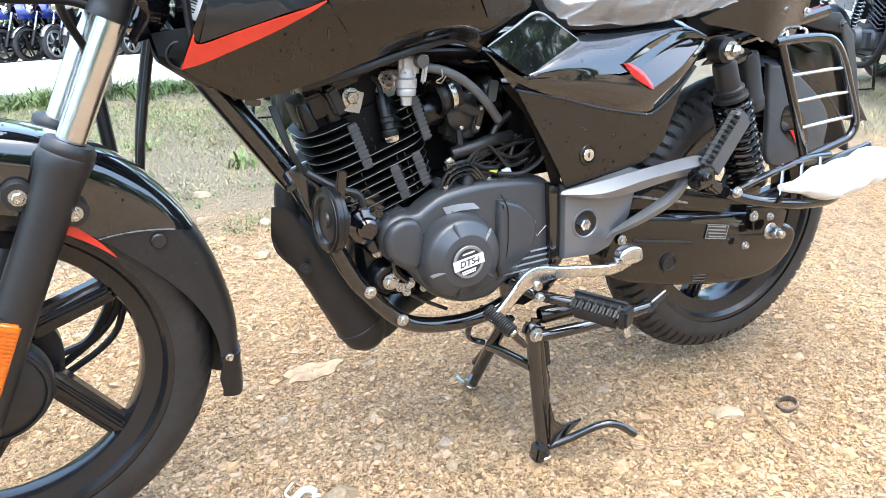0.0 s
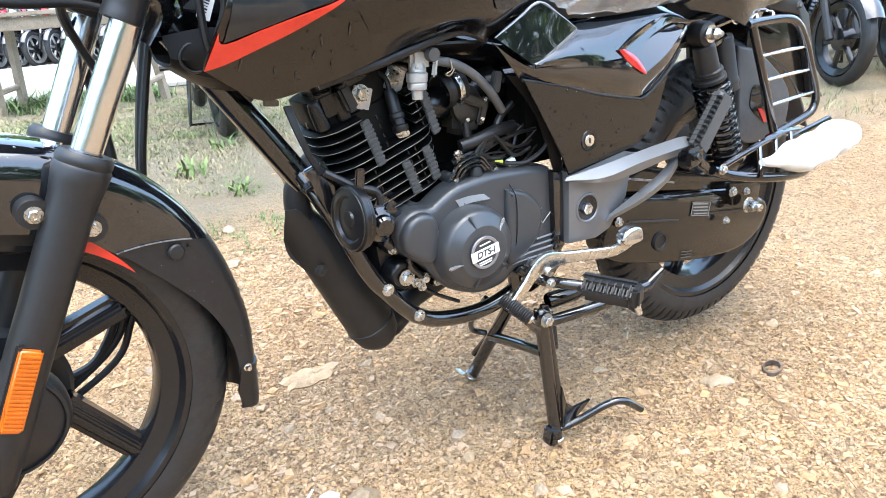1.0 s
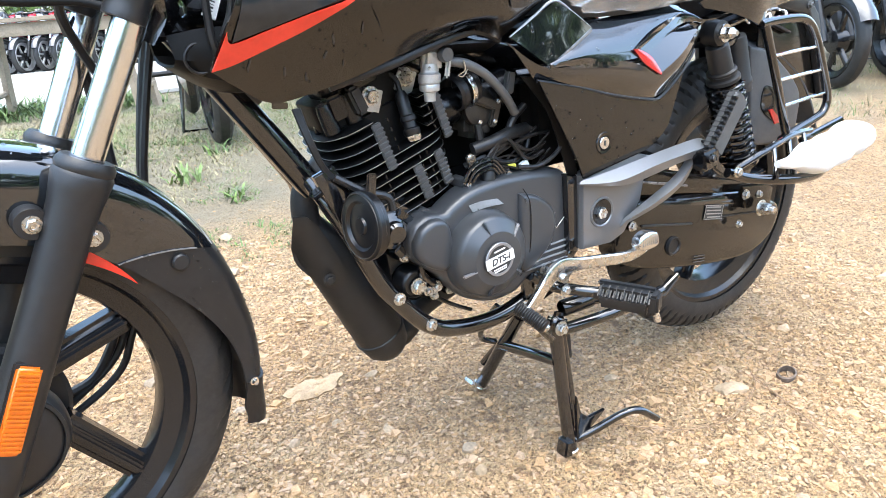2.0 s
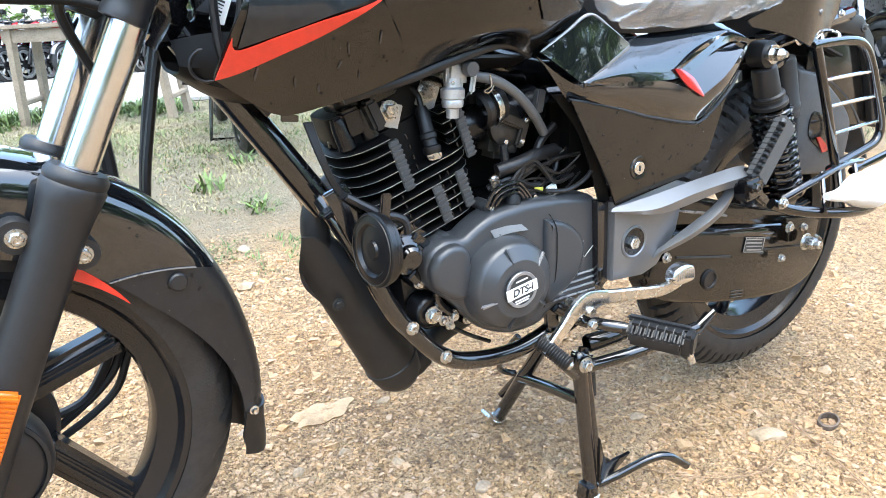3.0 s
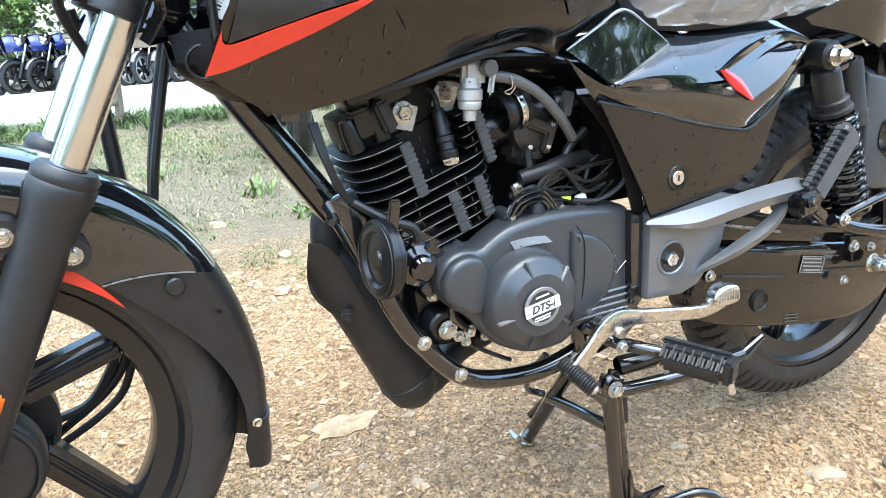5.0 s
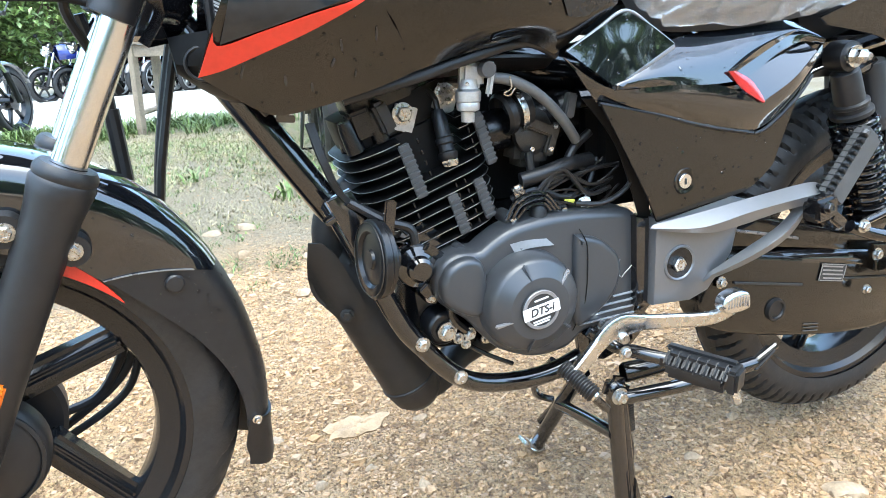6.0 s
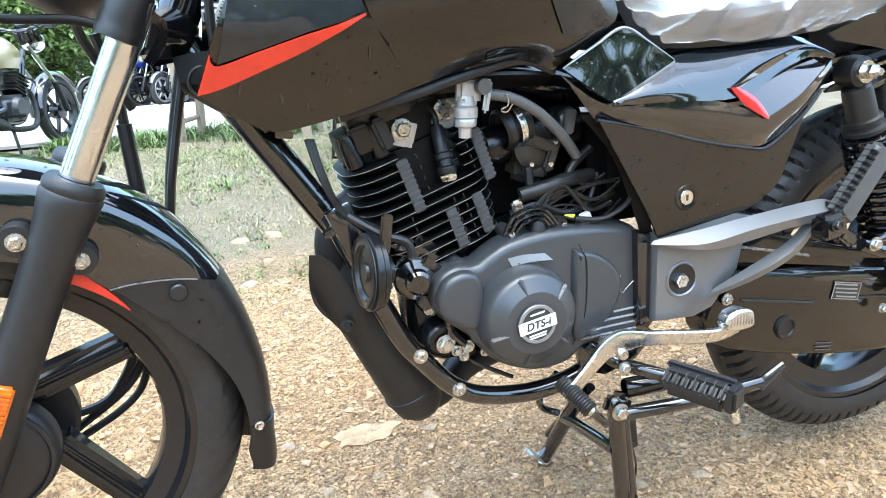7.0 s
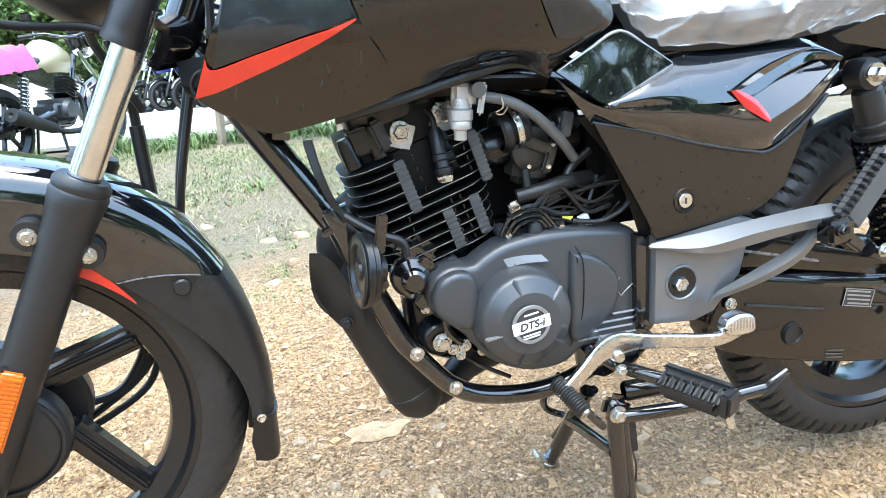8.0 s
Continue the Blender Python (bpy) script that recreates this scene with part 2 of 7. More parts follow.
def spline(points, n):
    """n points along a Catmull-Rom curve through the given ones, evenly in length."""
    p = [Vector(q) for q in points]
    if len(p) == 2:
        return [p[0].lerp(p[1], i / (n - 1)) for i in range(n)]
    fine = []
    for i in range(len(p) - 1):
        a, b, c, d = p[max(i - 1, 0)], p[i], p[i + 1], p[min(i + 2, len(p) - 1)]
        for k in range(12):
            u = k / 12
            fine.append(0.5 * ((2 * b) + (c - a) * u + (2 * a - 5 * b + 4 * c - d) * u * u + (3 * b - a - 3 * c + d) * u ** 3))
    fine.append(p[-1])
    lengths = [0.0]
    for a, b in zip(fine, fine[1:]):
        lengths.append(lengths[-1] + (b - a).length)
    out, k = [], 0
    for i in range(n):
        s = lengths[-1] * i / (n - 1)
        while k < len(fine) - 2 and lengths[k + 1] < s:
            k += 1
        step = lengths[k + 1] - lengths[k]
        out.append(fine[k].lerp(fine[k + 1], 0 if step == 0 else min(1, (s - lengths[k]) / step)))
    return out


def tube(points, r, n=20, seg=10, bm=None, curved=True, flat=1.0, r_end=None):
    """A round rod along a curve; flat squeezes it across."""
    bm = bm or bmesh.new()
    c = spline(points, n) if curved else [Vector(q) for q in points]
    ref = Vector((0, 1, 0))
    rings = []
    for i, p in enumerate(c):
        d = (c[min(i + 1, len(c) - 1)] - c[max(i - 1, 0)]).normalized()
        if abs(d.dot(ref)) > 0.95:
            side = d.cross(Vector((0, 0, 1))).normalized()
        else:
            side = d.cross(ref).normalized()
        up = side.cross(d).normalized()
        rad = r if r_end is None else r + (r_end - r) * i / (len(c) - 1)
        rings.append([bm.verts.new(p + rad * (math.cos(2 * math.pi * k / seg) * side + flat * math.sin(2 * math.pi * k / seg) * up)) for k in range(seg)])
    for a, b in zip(rings, rings[1:]):
        for k in range(seg):
            bm.faces.new((a[k], a[(k + 1) % seg], b[(k + 1) % seg], b[k]))
    bm.faces.new(rings[0][::-1]), bm.faces.new(rings[-1])
    return bm


def lathe(profile, at, axis, seg=32, bm=None, closed=False):
    """Profile of (radius, height) turned round an axis."""
    bm = bm or bmesh.new()
    m = Matrix.Translation(at) @ Vector(axis).to_track_quat("Z", "Y").to_matrix().to_4x4()
    rings = []
    for r, h in profile:
        if r < 1e-6:
            rings.append([bm.verts.new(m @ Vector((0, 0, h)))])
        else:
            rings.append([bm.verts.new(m @ Vector((r * math.cos(2 * math.pi * k / seg), r * math.sin(2 * math.pi * k / seg), h))) for k in range(seg)])
    pairs = list(zip(rings, rings[1:])) + ([(rings[-1], rings[0])] if closed else [])
    for a, b in pairs:
        for k in range(seg):
            q = (k + 1) % seg
            face = [a[k % len(a)], a[q % len(a)], b[q % len(b)], b[k % len(b)]]
            face = list(dict.fromkeys(face))
            if len(face) > 2:
                bm.faces.new(face)
    return bm


def box(size, at, turn=None, bevel=0.004, bm=None, taper=1.0, seg=2):
    own = bmesh.new()
    bmesh.ops.create_cube(own, size=1.0)
    for v in own.verts:
        k = taper if v.co.z > 0 else 1.0
        v.co = Vector((v.co.x * size[0] * k, v.co.y * size[1] * k, v.co.z * size[2]))
    if bevel:
        bmesh.ops.bevel(own, geom=own.edges[:], offset=bevel, segments=seg, affect="EDGES", clamp_overlap=True)
    m = Matrix.Translation(at) @ (Euler([radians(a) for a in turn]).to_matrix().to_4x4() if turn else Matrix())
    own.transform(m)
    return join(bm, own) if bm else own


def join(bm, other):
    me = bpy.data.meshes.new("join")
    other.to_mesh(me)
    other.free()
    bm.from_mesh(me)
    bpy.data.meshes.remove(me)
    return bm


def plate(outline, y0, y1, bevel=0.003, n=0, seg=2):
    """An outline in x and z, given thickness from y0 to y1, with rounded rims; n smooths it to that many points."""
    bm = bmesh.new()
    pts = [(x, 0, z) for x, z in outline]
    if n:
        pts = [tuple(p) for p in spline(pts + pts[:1], n + 1)[:-1]]
    flat = [Vector((p[0], p[2])) for p in pts]
    area = sum(a.x * b.y - b.x * a.y for a, b in zip(flat, flat[1:] + flat[:1]))
    turn = 1 if area > 0 else -1
    inward = []
    for i, p in enumerate(flat):
        a, b = (p - flat[i - 1]).normalized(), (flat[(i + 1) % len(flat)] - p).normalized()
        one, two = Vector((-a.y, a.x)) * turn, Vector((-b.y, b.x)) * turn
        mid = one + two
        inward.append(mid / max(0.35, mid.length_squared / 2) if mid.length > 1e-6 else one)
    sign = 1 if y1 > y0 else -1
    levels = []
    if bevel:
        for k in range(seg + 1):
            a = math.pi / 2 * k / seg
            levels.append((bevel * (1 - math.sin(a)), y0 + sign * bevel * (1 - math.cos(a))))
    else:
        levels.append((0, y0))
    levels.append((0, y1))
    rings = [[bm.verts.new((p.x + d.x * k, y, p.y + d.y * k)) for p, d in zip(flat, inward)] for k, y in levels]
    for a, b in zip(rings, rings[1:]):
        for i in range(len(flat)):
            j = (i + 1) % len(flat)
            bm.faces.new((a[i], a[j], b[j], b[i]))
    bm.faces.new(rings[0]), bm.faces.new(rings[-1][::-1])
    return bm


def grid_mesh(rows, thick=0.0, closed=False, bm=None):
    """A surface from rows of points; thick gives it a back and rims."""
    bm = bm or bmesh.new()
    vs = [[bm.verts.new(p) for p in row] for row in rows]
    n = len(rows[0])
    faces = []
    for a, b in zip(vs, vs[1:]):
        for k in range(n if closed else n - 1):
            faces.append(bm.faces.new((a[k], a[(k + 1) % n], b[(k + 1) % n], b[k])))
    if thick:
        bm.normal_update()
        back = [[bm.verts.new(v.co - v.normal * thick) for v in row] for row in vs]
        for a, b in zip(back, back[1:]):
            for k in range(n if closed else n - 1):
                bm.faces.new((a[k], b[k], b[(k + 1) % n], a[(k + 1) % n]))
        rims = [(vs[0][k], vs[0][(k + 1) % n], back[0][(k + 1) % n], back[0][k]) for k in range(n if closed else n - 1)]
        rims += [(vs[-1][k], vs[-1][(k + 1) % n], back[-1][(k + 1) % n], back[-1][k]) for k in range(n if closed else n - 1)]
        if not closed:
            rims += [(vs[j][i], vs[j + 1][i], back[j + 1][i], back[j][i]) for i in (0, n - 1) for j in range(len(vs) - 1)]
        for r in rims:
            bm.faces.new(r)
    return bm


def skin(top, bottom, depth, n=28, m=9, thick=0.004):
    """A panel between two edge lines in x and z, bent sideways by depth(x, z)."""
    a = spline([(x, 0, z) for x, z in top], n)
    b = spline([(x, 0, z) for x, z in bottom], n)
    rows = []
    for j in range(m):
        row = []
        for p, q in zip(a, b):
            r = p.lerp(q, j / (m - 1))
            row.append((r.x, depth(r.x, r.z), r.z))
        rows.append(row)
    return grid_mesh(rows, thick)


def loft(curves, n=20, m=16, thick=0.0):
    lines = [spline(c, n) for c in curves]
    cols = [spline([line[i] for line in lines], m) for i in range(n)]
    return grid_mesh([[cols[i][j] for i in range(n)] for j in range(m)], thick)


def bolt(name, at, axis, r, parent, mat=None, washer=True, length=0.008, label=""):
    r *= 0.84
    bm = bmesh.new()
    if washer:
        lathe([(0, 0), (r * 1.38, 0), (r * 1.42, 0.001), (r * 1.38, 0.002), (r * 0.9, 0.0025)], at, axis, 20, bm)
    lathe([(r * 1.02, 0.0015), (r * 1.02, length * 0.85), (r * 0.85, length), (r * 0.5, length), (r * 0.45, length - 0.001), (0, length - 0.001)], at, axis, 6, bm)
    return part(name, bm, mat or ZINC, parent, label)


def spring(name, a, b, coil, wire, turns, mat, parent, label=""):
    a, b = Vector(a), Vector(b)
    d = (b - a).normalized()
    s = d.cross(Vector((0, 1, 0))).normalized()
    u = s.cross(d)
    pts = [a.lerp(b, i / (turns * 14)) + coil * (math.cos(i * math.tau / 14) * s + math.sin(i * math.tau / 14) * u) for i in range(turns * 14 + 1)]
    return part(name, tube(pts, wire, seg=7, curved=False), mat, parent, label)


def lettering(words, size, slant=0.22):
    """Raised letters in x and z, centred, facing -y."""
    text = bpy.data.curves.new("letters", "FONT")
    text.body, text.size, text.extrude, text.shear, text.offset = words, size, 0.0004, slant, 0.0003
    text.align_x, text.align_y = "CENTER", "CENTER"
    ob = bpy.data.objects.new("letters", text)
    me = bpy.data.meshes.new_from_object(ob)
    bm = bmesh.new()
    bm.from_mesh(me)
    bpy.data.objects.remove(ob)
    bpy.data.curves.remove(text)
    bpy.data.meshes.remove(me)
    bm.transform(Matrix.Rotation(radians(90), 4, "X"))
    return bm


def mirrored(bm, middle=0.02):
    out = bm.copy()
    for v in out.verts:
        v.co.y = 2 * middle - v.co.y
    bmesh.ops.reverse_faces(out, faces=out.faces[:])
    return out

# ---- ground ----
def smooth(a, b, x):
    u = min(1.0, max(0.0, (x - a) / (b - a)))
    return u * u * (3 - 2 * u)


def lie(x, y):
    """The height of the gently rising ground."""
    ramp = 0.096 * max(-1.6, min(y, 1.2))
    if y > 1.2:
        ramp += 0.055 * smooth(1.2, 2.6, y)
    mound = 0.026 * math.exp(-((x + 0.64) / 0.2) ** 2 - ((y - 0.02) / 0.15) ** 2)
    return ramp * (1 - smooth(1.2, 4.0, x)) + mound - 0.019 * max(0.0, min(y, 16.0) - 2.6) - 0.3 * smooth(13.5, 16, y) * smooth(2.2, 4.0, -x)


def spread(low, fine_low, fine_high, high, step, grow=1.16):
    vals = list(np.arange(fine_low, fine_high, step))
    s, v = step, fine_low
    left = []
    while v > low:
        s *= grow
        v -= s
        left.append(v)
    s, v = step, vals[-1]
    while v < high:
        s *= grow
        v += s
        vals.append(v)
    return left[::-1] + vals


def relief(x, y):
    """The small bumps of the trodden soil."""
    return (0.006 * noise.noise((x * 3, y * 3, 0)) + 0.004 * noise.noise((x * 11, y * 11, 2)) + 0.0055 * noise.noise((x * 30, y * 30, 5))
            + 0.006 * abs(noise.noise((x * 56, y * 56, 9))))


def make_ground():
    xs, ys = spread(-400, -1.2, 1.6, 400, 0.009), spread(-400, -0.75, 1.4, 400, 0.009)
    rows = []
    for y in ys:
        row = []
        for x in xs:
            z = lie(x, y)
            if abs(x) < 12 and abs(y) < 14:
                z += relief(x, y)
            row.append((x, y, z))
        rows.append(row)
    bm = grid_mesh(rows)
    return part("ground", bm, SOIL, None, "wet orange gravel soil with scattered chips", kind="structure")


make_ground()


def road_sheet():
    xs = [-60 + 2 * i for i in range(61)]
    rows = []
    for k in range(9):
        row = []
        for x in xs:
            near = 5.85 - 0.05 * x + 0.22 * noise.noise((x * 0.9, 0, 3)) if abs(x) < 8 else 5.85 - 0.05 * max(-8, min(8, x))
            y = near + (16.0 - near) * k / 8
            row.append((x, y, lie(x, y) + 0.022))
        rows.append(row)
    return part("road", grid_mesh(rows, -0.03), CONCRETE, None, "pale washed-out concrete yard road", kind="structure")


road_sheet()


def stone_mesh(size, flat=0.5, seed=0, sub=2):
    rnd = random.Random(seed)
    bm = bmesh.new()
    bmesh.ops.create_icosphere(bm, subdivisions=sub, radius=1.0)
    off = Vector((rnd.uniform(-9, 9), rnd.uniform(-9, 9), rnd.uniform(-9, 9)))
    for v in bm.verts:
        k = 1 + 0.35 * noise.noise(v.co * 1.1 + off) + 0.15 * noise.noise(v.co * 2.7 + off)
        v.co = Vector((v.co.x * size[0] * k, v.co.y * size[1] * k, max(v.co.z, -0.4) * size[2] * k))
    # broken faces
    for _ in range(5):
        n = Vector((rnd.uniform(-1, 1), rnd.uniform(-1, 1), rnd.uniform(0.1, 1))).normalized()
        reach = 0.7 * max(n.dot(v.co) for v in bm.verts)
        for v in bm.verts:
            d = n.dot(v.co) - reach
            if d > 0:
                v.co -= n * d * 0.9
    return bm


def scatter_gravel():
    """Angular chips, thick on the gravel round the bike, thinner further out."""
    rnd = random.Random(4)
    gen = np.random.default_rng(4)
    corner = np.array([(-1, -1, 0), (1, -1, 0), (1, 1, 0), (-1, 1, 0), (-0.7, -0.7, 1), (0.7, -0.7, 1), (0.7, 0.7, 1), (-0.7, 0.7, 1)], float)
    quads = np.array([(4, 5, 6, 7), (0, 1, 5, 4), (1, 2, 6, 5), (2, 3, 7, 6), (3, 0, 4, 7)])
    places = []
    while len(places) < 102000:
        if len(places) < 82000:
            x, y = rnd.uniform(-1.0, 1.35), rnd.uniform(-0.75, 1.15)
        else:
            x, y = rnd.uniform(-1.8, 2.8), rnd.uniform(-0.75, 2.8)
        density = 0.4 + 0.6 * smooth(-0.25, 0.2, noise.noise((x * 1.6, y * 1.6, 8)))
        if rnd.random() > density * (1 - 0.6 * smooth(0.8, 1.6, y)):
            continue
        size = 0.0011 + 0.0045 * rnd.random() ** 2.8 + (0.011 * rnd.random() ** 2 if rnd.random() < 0.03 else 0)
        places.append((x, y, lie(x, y) + relief(x, y) - 0.1 * size, size))
    spot = np.array(places)
    n = len(spot)
    shape = corner[None] + gen.uniform(-0.38, 0.38, (n, 8, 3))
    shape[:, :, 1] *= gen.uniform(0.5, 0.95, (n, 1))
    shape[:, :, 2] = shape[:, :, 2] * gen.uniform(0.3, 0.75, (n, 1)) - 0.1
    a = gen.uniform(0, math.tau, (n, 1))
    c, d = np.cos(a), np.sin(a)
    px, py, pz = shape[:, :, 0] * c - shape[:, :, 1] * d, shape[:, :, 0] * d + shape[:, :, 1] * c, shape[:, :, 2]
    k = spot[:, 3:4]
    verts = np.stack([spot[:, 0:1] + px * k, spot[:, 1:2] + py * k, spot[:, 2:3] + pz * k], -1).reshape(-1, 3)
    faces = (quads[None] + 8 * np.arange(n)[:, None, None]).reshape(-1, 4)
    me = bpy.data.meshes.new("gravel")
    me.from_pydata(verts.tolist(), [], faces.tolist())
    me.materials.append(PEBBLE)
    tagged(new("gravel", me), "small angular gravel chips on the soil", "gravel", "", "stuff")


scatter_gravel()

STONES = [  # x, y, length, width, height, turn
    (-0.202, -0.046, 0.042, 0.034, 0.034, 20), (-0.24, 0.19, 0.014, 0.011, 0.012, 0), (-0.15, 0.2, 0.013, 0.011, 0.011, 40),
    (0.02, -0.01, 0.018, 0.014, 0.014, 10), (0.005, -0.065, 0.014, 0.012, 0.016, 70), (0.575, -0.17, 0.05, 0.024, 0.014, -25),
    (0.275, 0.01, 0.02, 0.017, 0.016, 15), (0.39, 0.0, 0.022, 0.014, 0.012, -20), (0.54, 0.06, 0.016, 0.012, 0.013, 0),
    (0.64, -0.52, 0.022, 0.016, 0.01, 25), (0.36, -0.45, 0.026, 0.019, 0.01, 0), (0.4, -0.42, 0.016, 0.012, 0.009, 60),
    (0.06, -0.2, 0.017, 0.013, 0.013, 35), (-0.08, 0.12, 0.016, 0.012, 0.012, 80), (-0.02, 0.3, 0.018, 0.012, 0.01, 10),
    (-0.3, 0.34, 0.02, 0.015, 0.01, 0), (0.86, -0.1, 0.02, 0.014, 0.01, 0), (-0.42, 0.55, 0.02, 0.016, 0.011, 30),
    (-0.31, 1.15, 0.035, 0.025, 0.018, 0), (-0.24, 1.32, 0.04, 0.025, 0.02, 50), (-0.05, 1.2, 0.03, 0.024, 0.02, 0),
    (-0.3, 1.62, 0.05, 0.034, 0.02, 15), (-0.2, 1.63, 0.045, 0.034, 0.024, -25), (-0.55, 1.9, 0.05, 0.03, 0.02, 0),
    (-0.12, 0.95, 0.03, 0.02, 0.016, 20), (0.05, -0.28, 0.03, 0.024, 0.012, 0),
]
for i, (x, y, a, b, c, turn) in enumerate(STONES):
    ob = part("stone", stone_mesh((a, b, c), seed=30 + i), STONE, None, "pale rounded stone lying on the gravel" if i == 0 else "small pale stone on the gravel soil",
              category="stone", group="loose stones")
    ob.matrix_basis = pose(x, y, lie(x, y) + relief(x, y) - 0.12 * c, 0, 0, turn)


def litter():
    rnd = random.Random(9)
    # broad flat stone
    ring = [(0.062 * math.cos(a) * (1 + 0.15 * math.sin(3 * a + 1) + 0.08 * math.sin(7 * a)), 0.029 * math.sin(a) * (1 + 0.18 * math.sin(5 * a) + 0.1 * math.sin(8 * a + 2))) for a in [i * math.tau / 44 for i in range(44)]]
    rows = [[(k * x, k * y, relief(k * x - 0.146, k * y + 0.325) + 0.096 * k * y + 0.0045 * (1 - k ** 3) + 0.002 * noise.noise((k * x * 40, k * y * 40, 1))) for x, y in ring] for k in (0.02, 0.2, 0.4, 0.6, 0.8, 1.0)]
    ob = part("flat_slab", grid_mesh(rows, 0.003, closed=True), LEAFDRY, None, "broad pale flat stone lying flush in the gravel", category="stone")
    ob.matrix_basis = pose(-0.146, 0.325, lie(-0.146, 0.325))
    # torn white plastic
    a = thing("plastic_scrap", "torn white plastic strip on the soil", "litter")
    part("strip", tube([(0, 0, 0.004), (0.02, 0.012, 0.014), (0.04, 0.005, 0.01), (0.035, -0.02, 0.006), (0.025, -0.045, 0.004)], 0.007, seg=6, flat=0.3), PLASTIC, a)
    part("thread", tube([(0.005, 0.0, 0.006), (-0.01, 0.015, 0.012), (0.004, 0.035, 0.016)], 0.002, seg=5), PLASTIC, a)
    a.matrix_basis = pose(-0.28, -0.03, lie(-0.28, -0.03) + 0.003, 0, 0, -10)
    # straw strings
    lines = [[(0.23, -0.05), (0.28, -0.12), (0.37, -0.2), (0.45, -0.235), (0.52, -0.225), (0.6, -0.2), (0.63, -0.17)],
             [(0.63, -0.17), (0.6, -0.27), (0.57, -0.36), (0.53, -0.44), (0.48, -0.53)]]
    for line in lines:
        pts = [(x, y, lie(x, y) + 0.008 + 0.004 * rnd.random()) for x, y in line]
        bm = tube(pts, 0.0011, 60, 6)
        tube([(x + 0.004, y + 0.005, z) for x, y, z in pts], 0.0005, 60, 5, bm)
        part("straw_string", bm, STRAW, None, "frayed brown straw string on the soil", category="string")
    # rubber ring
    ob = part("bark_ring", lathe([(0.02, 0), (0.023, 0.004), (0.023, 0.014), (0.019, 0.016), (0.018, 0.008)], (0, 0, 0), (0, 0, 1), 24, closed=True), BARK, None,
              "small brown ring lying on the soil", category="ring")
    ob.matrix_basis = pose(0.69, -0.21, lie(0.69, -0.21), 12, -8, 0) @ Matrix.Diagonal((1, 0.75, 1, 1))


litter()


def blades(name, spots, mat, label, height, width, seed):
    """Blades of grass, in tufts round the given spots."""
    rnd = random.Random(seed)
    verts, faces = [], []
    for cx, cy, radius, count, tall in spots:
        for _ in range(count):
            a, r = rnd.uniform(0, math.tau), radius * math.sqrt(rnd.random())
            x, y = cx + r * math.cos(a), cy + r * math.sin(a)
            h = height * tall * rnd.uniform(0.4, 1.2)
            lean, d = rnd.uniform(0.3, 1.7) * h, rnd.uniform(0, math.tau)
            w = width * rnd.uniform(0.6, 1.4)
            sx, sy = -math.sin(d) * w, math.cos(d) * w
            z = lie(x, y) - 0.003
            n = len(verts)
            for k in (0, 0.5, 0.85):
                px, py, pz = x + lean * k * k * math.cos(d), y + lean * k * k * math.sin(d), z + h * (k - 0.25 * k * k)
                verts.append((px + sx * (1 - 0.6 * k), py + sy * (1 - 0.6 * k), pz))
                verts.append((px - sx * (1 - 0.6 * k), py - sy * (1 - 0.6 * k), pz))
            verts.append((x + lean * math.cos(d), y + lean * math.sin(d), z + h * 0.75))
            faces += [(n, n + 1, n + 3, n + 2), (n + 2, n + 3, n + 5, n + 4), (n + 4, n + 5, n + 6)]
    me = bpy.data.meshes.new(name)
    me.from_pydata(verts, [], faces)
    me.materials.append(mat)
    tagged(new(name, me), label, "grass", "", "stuff")


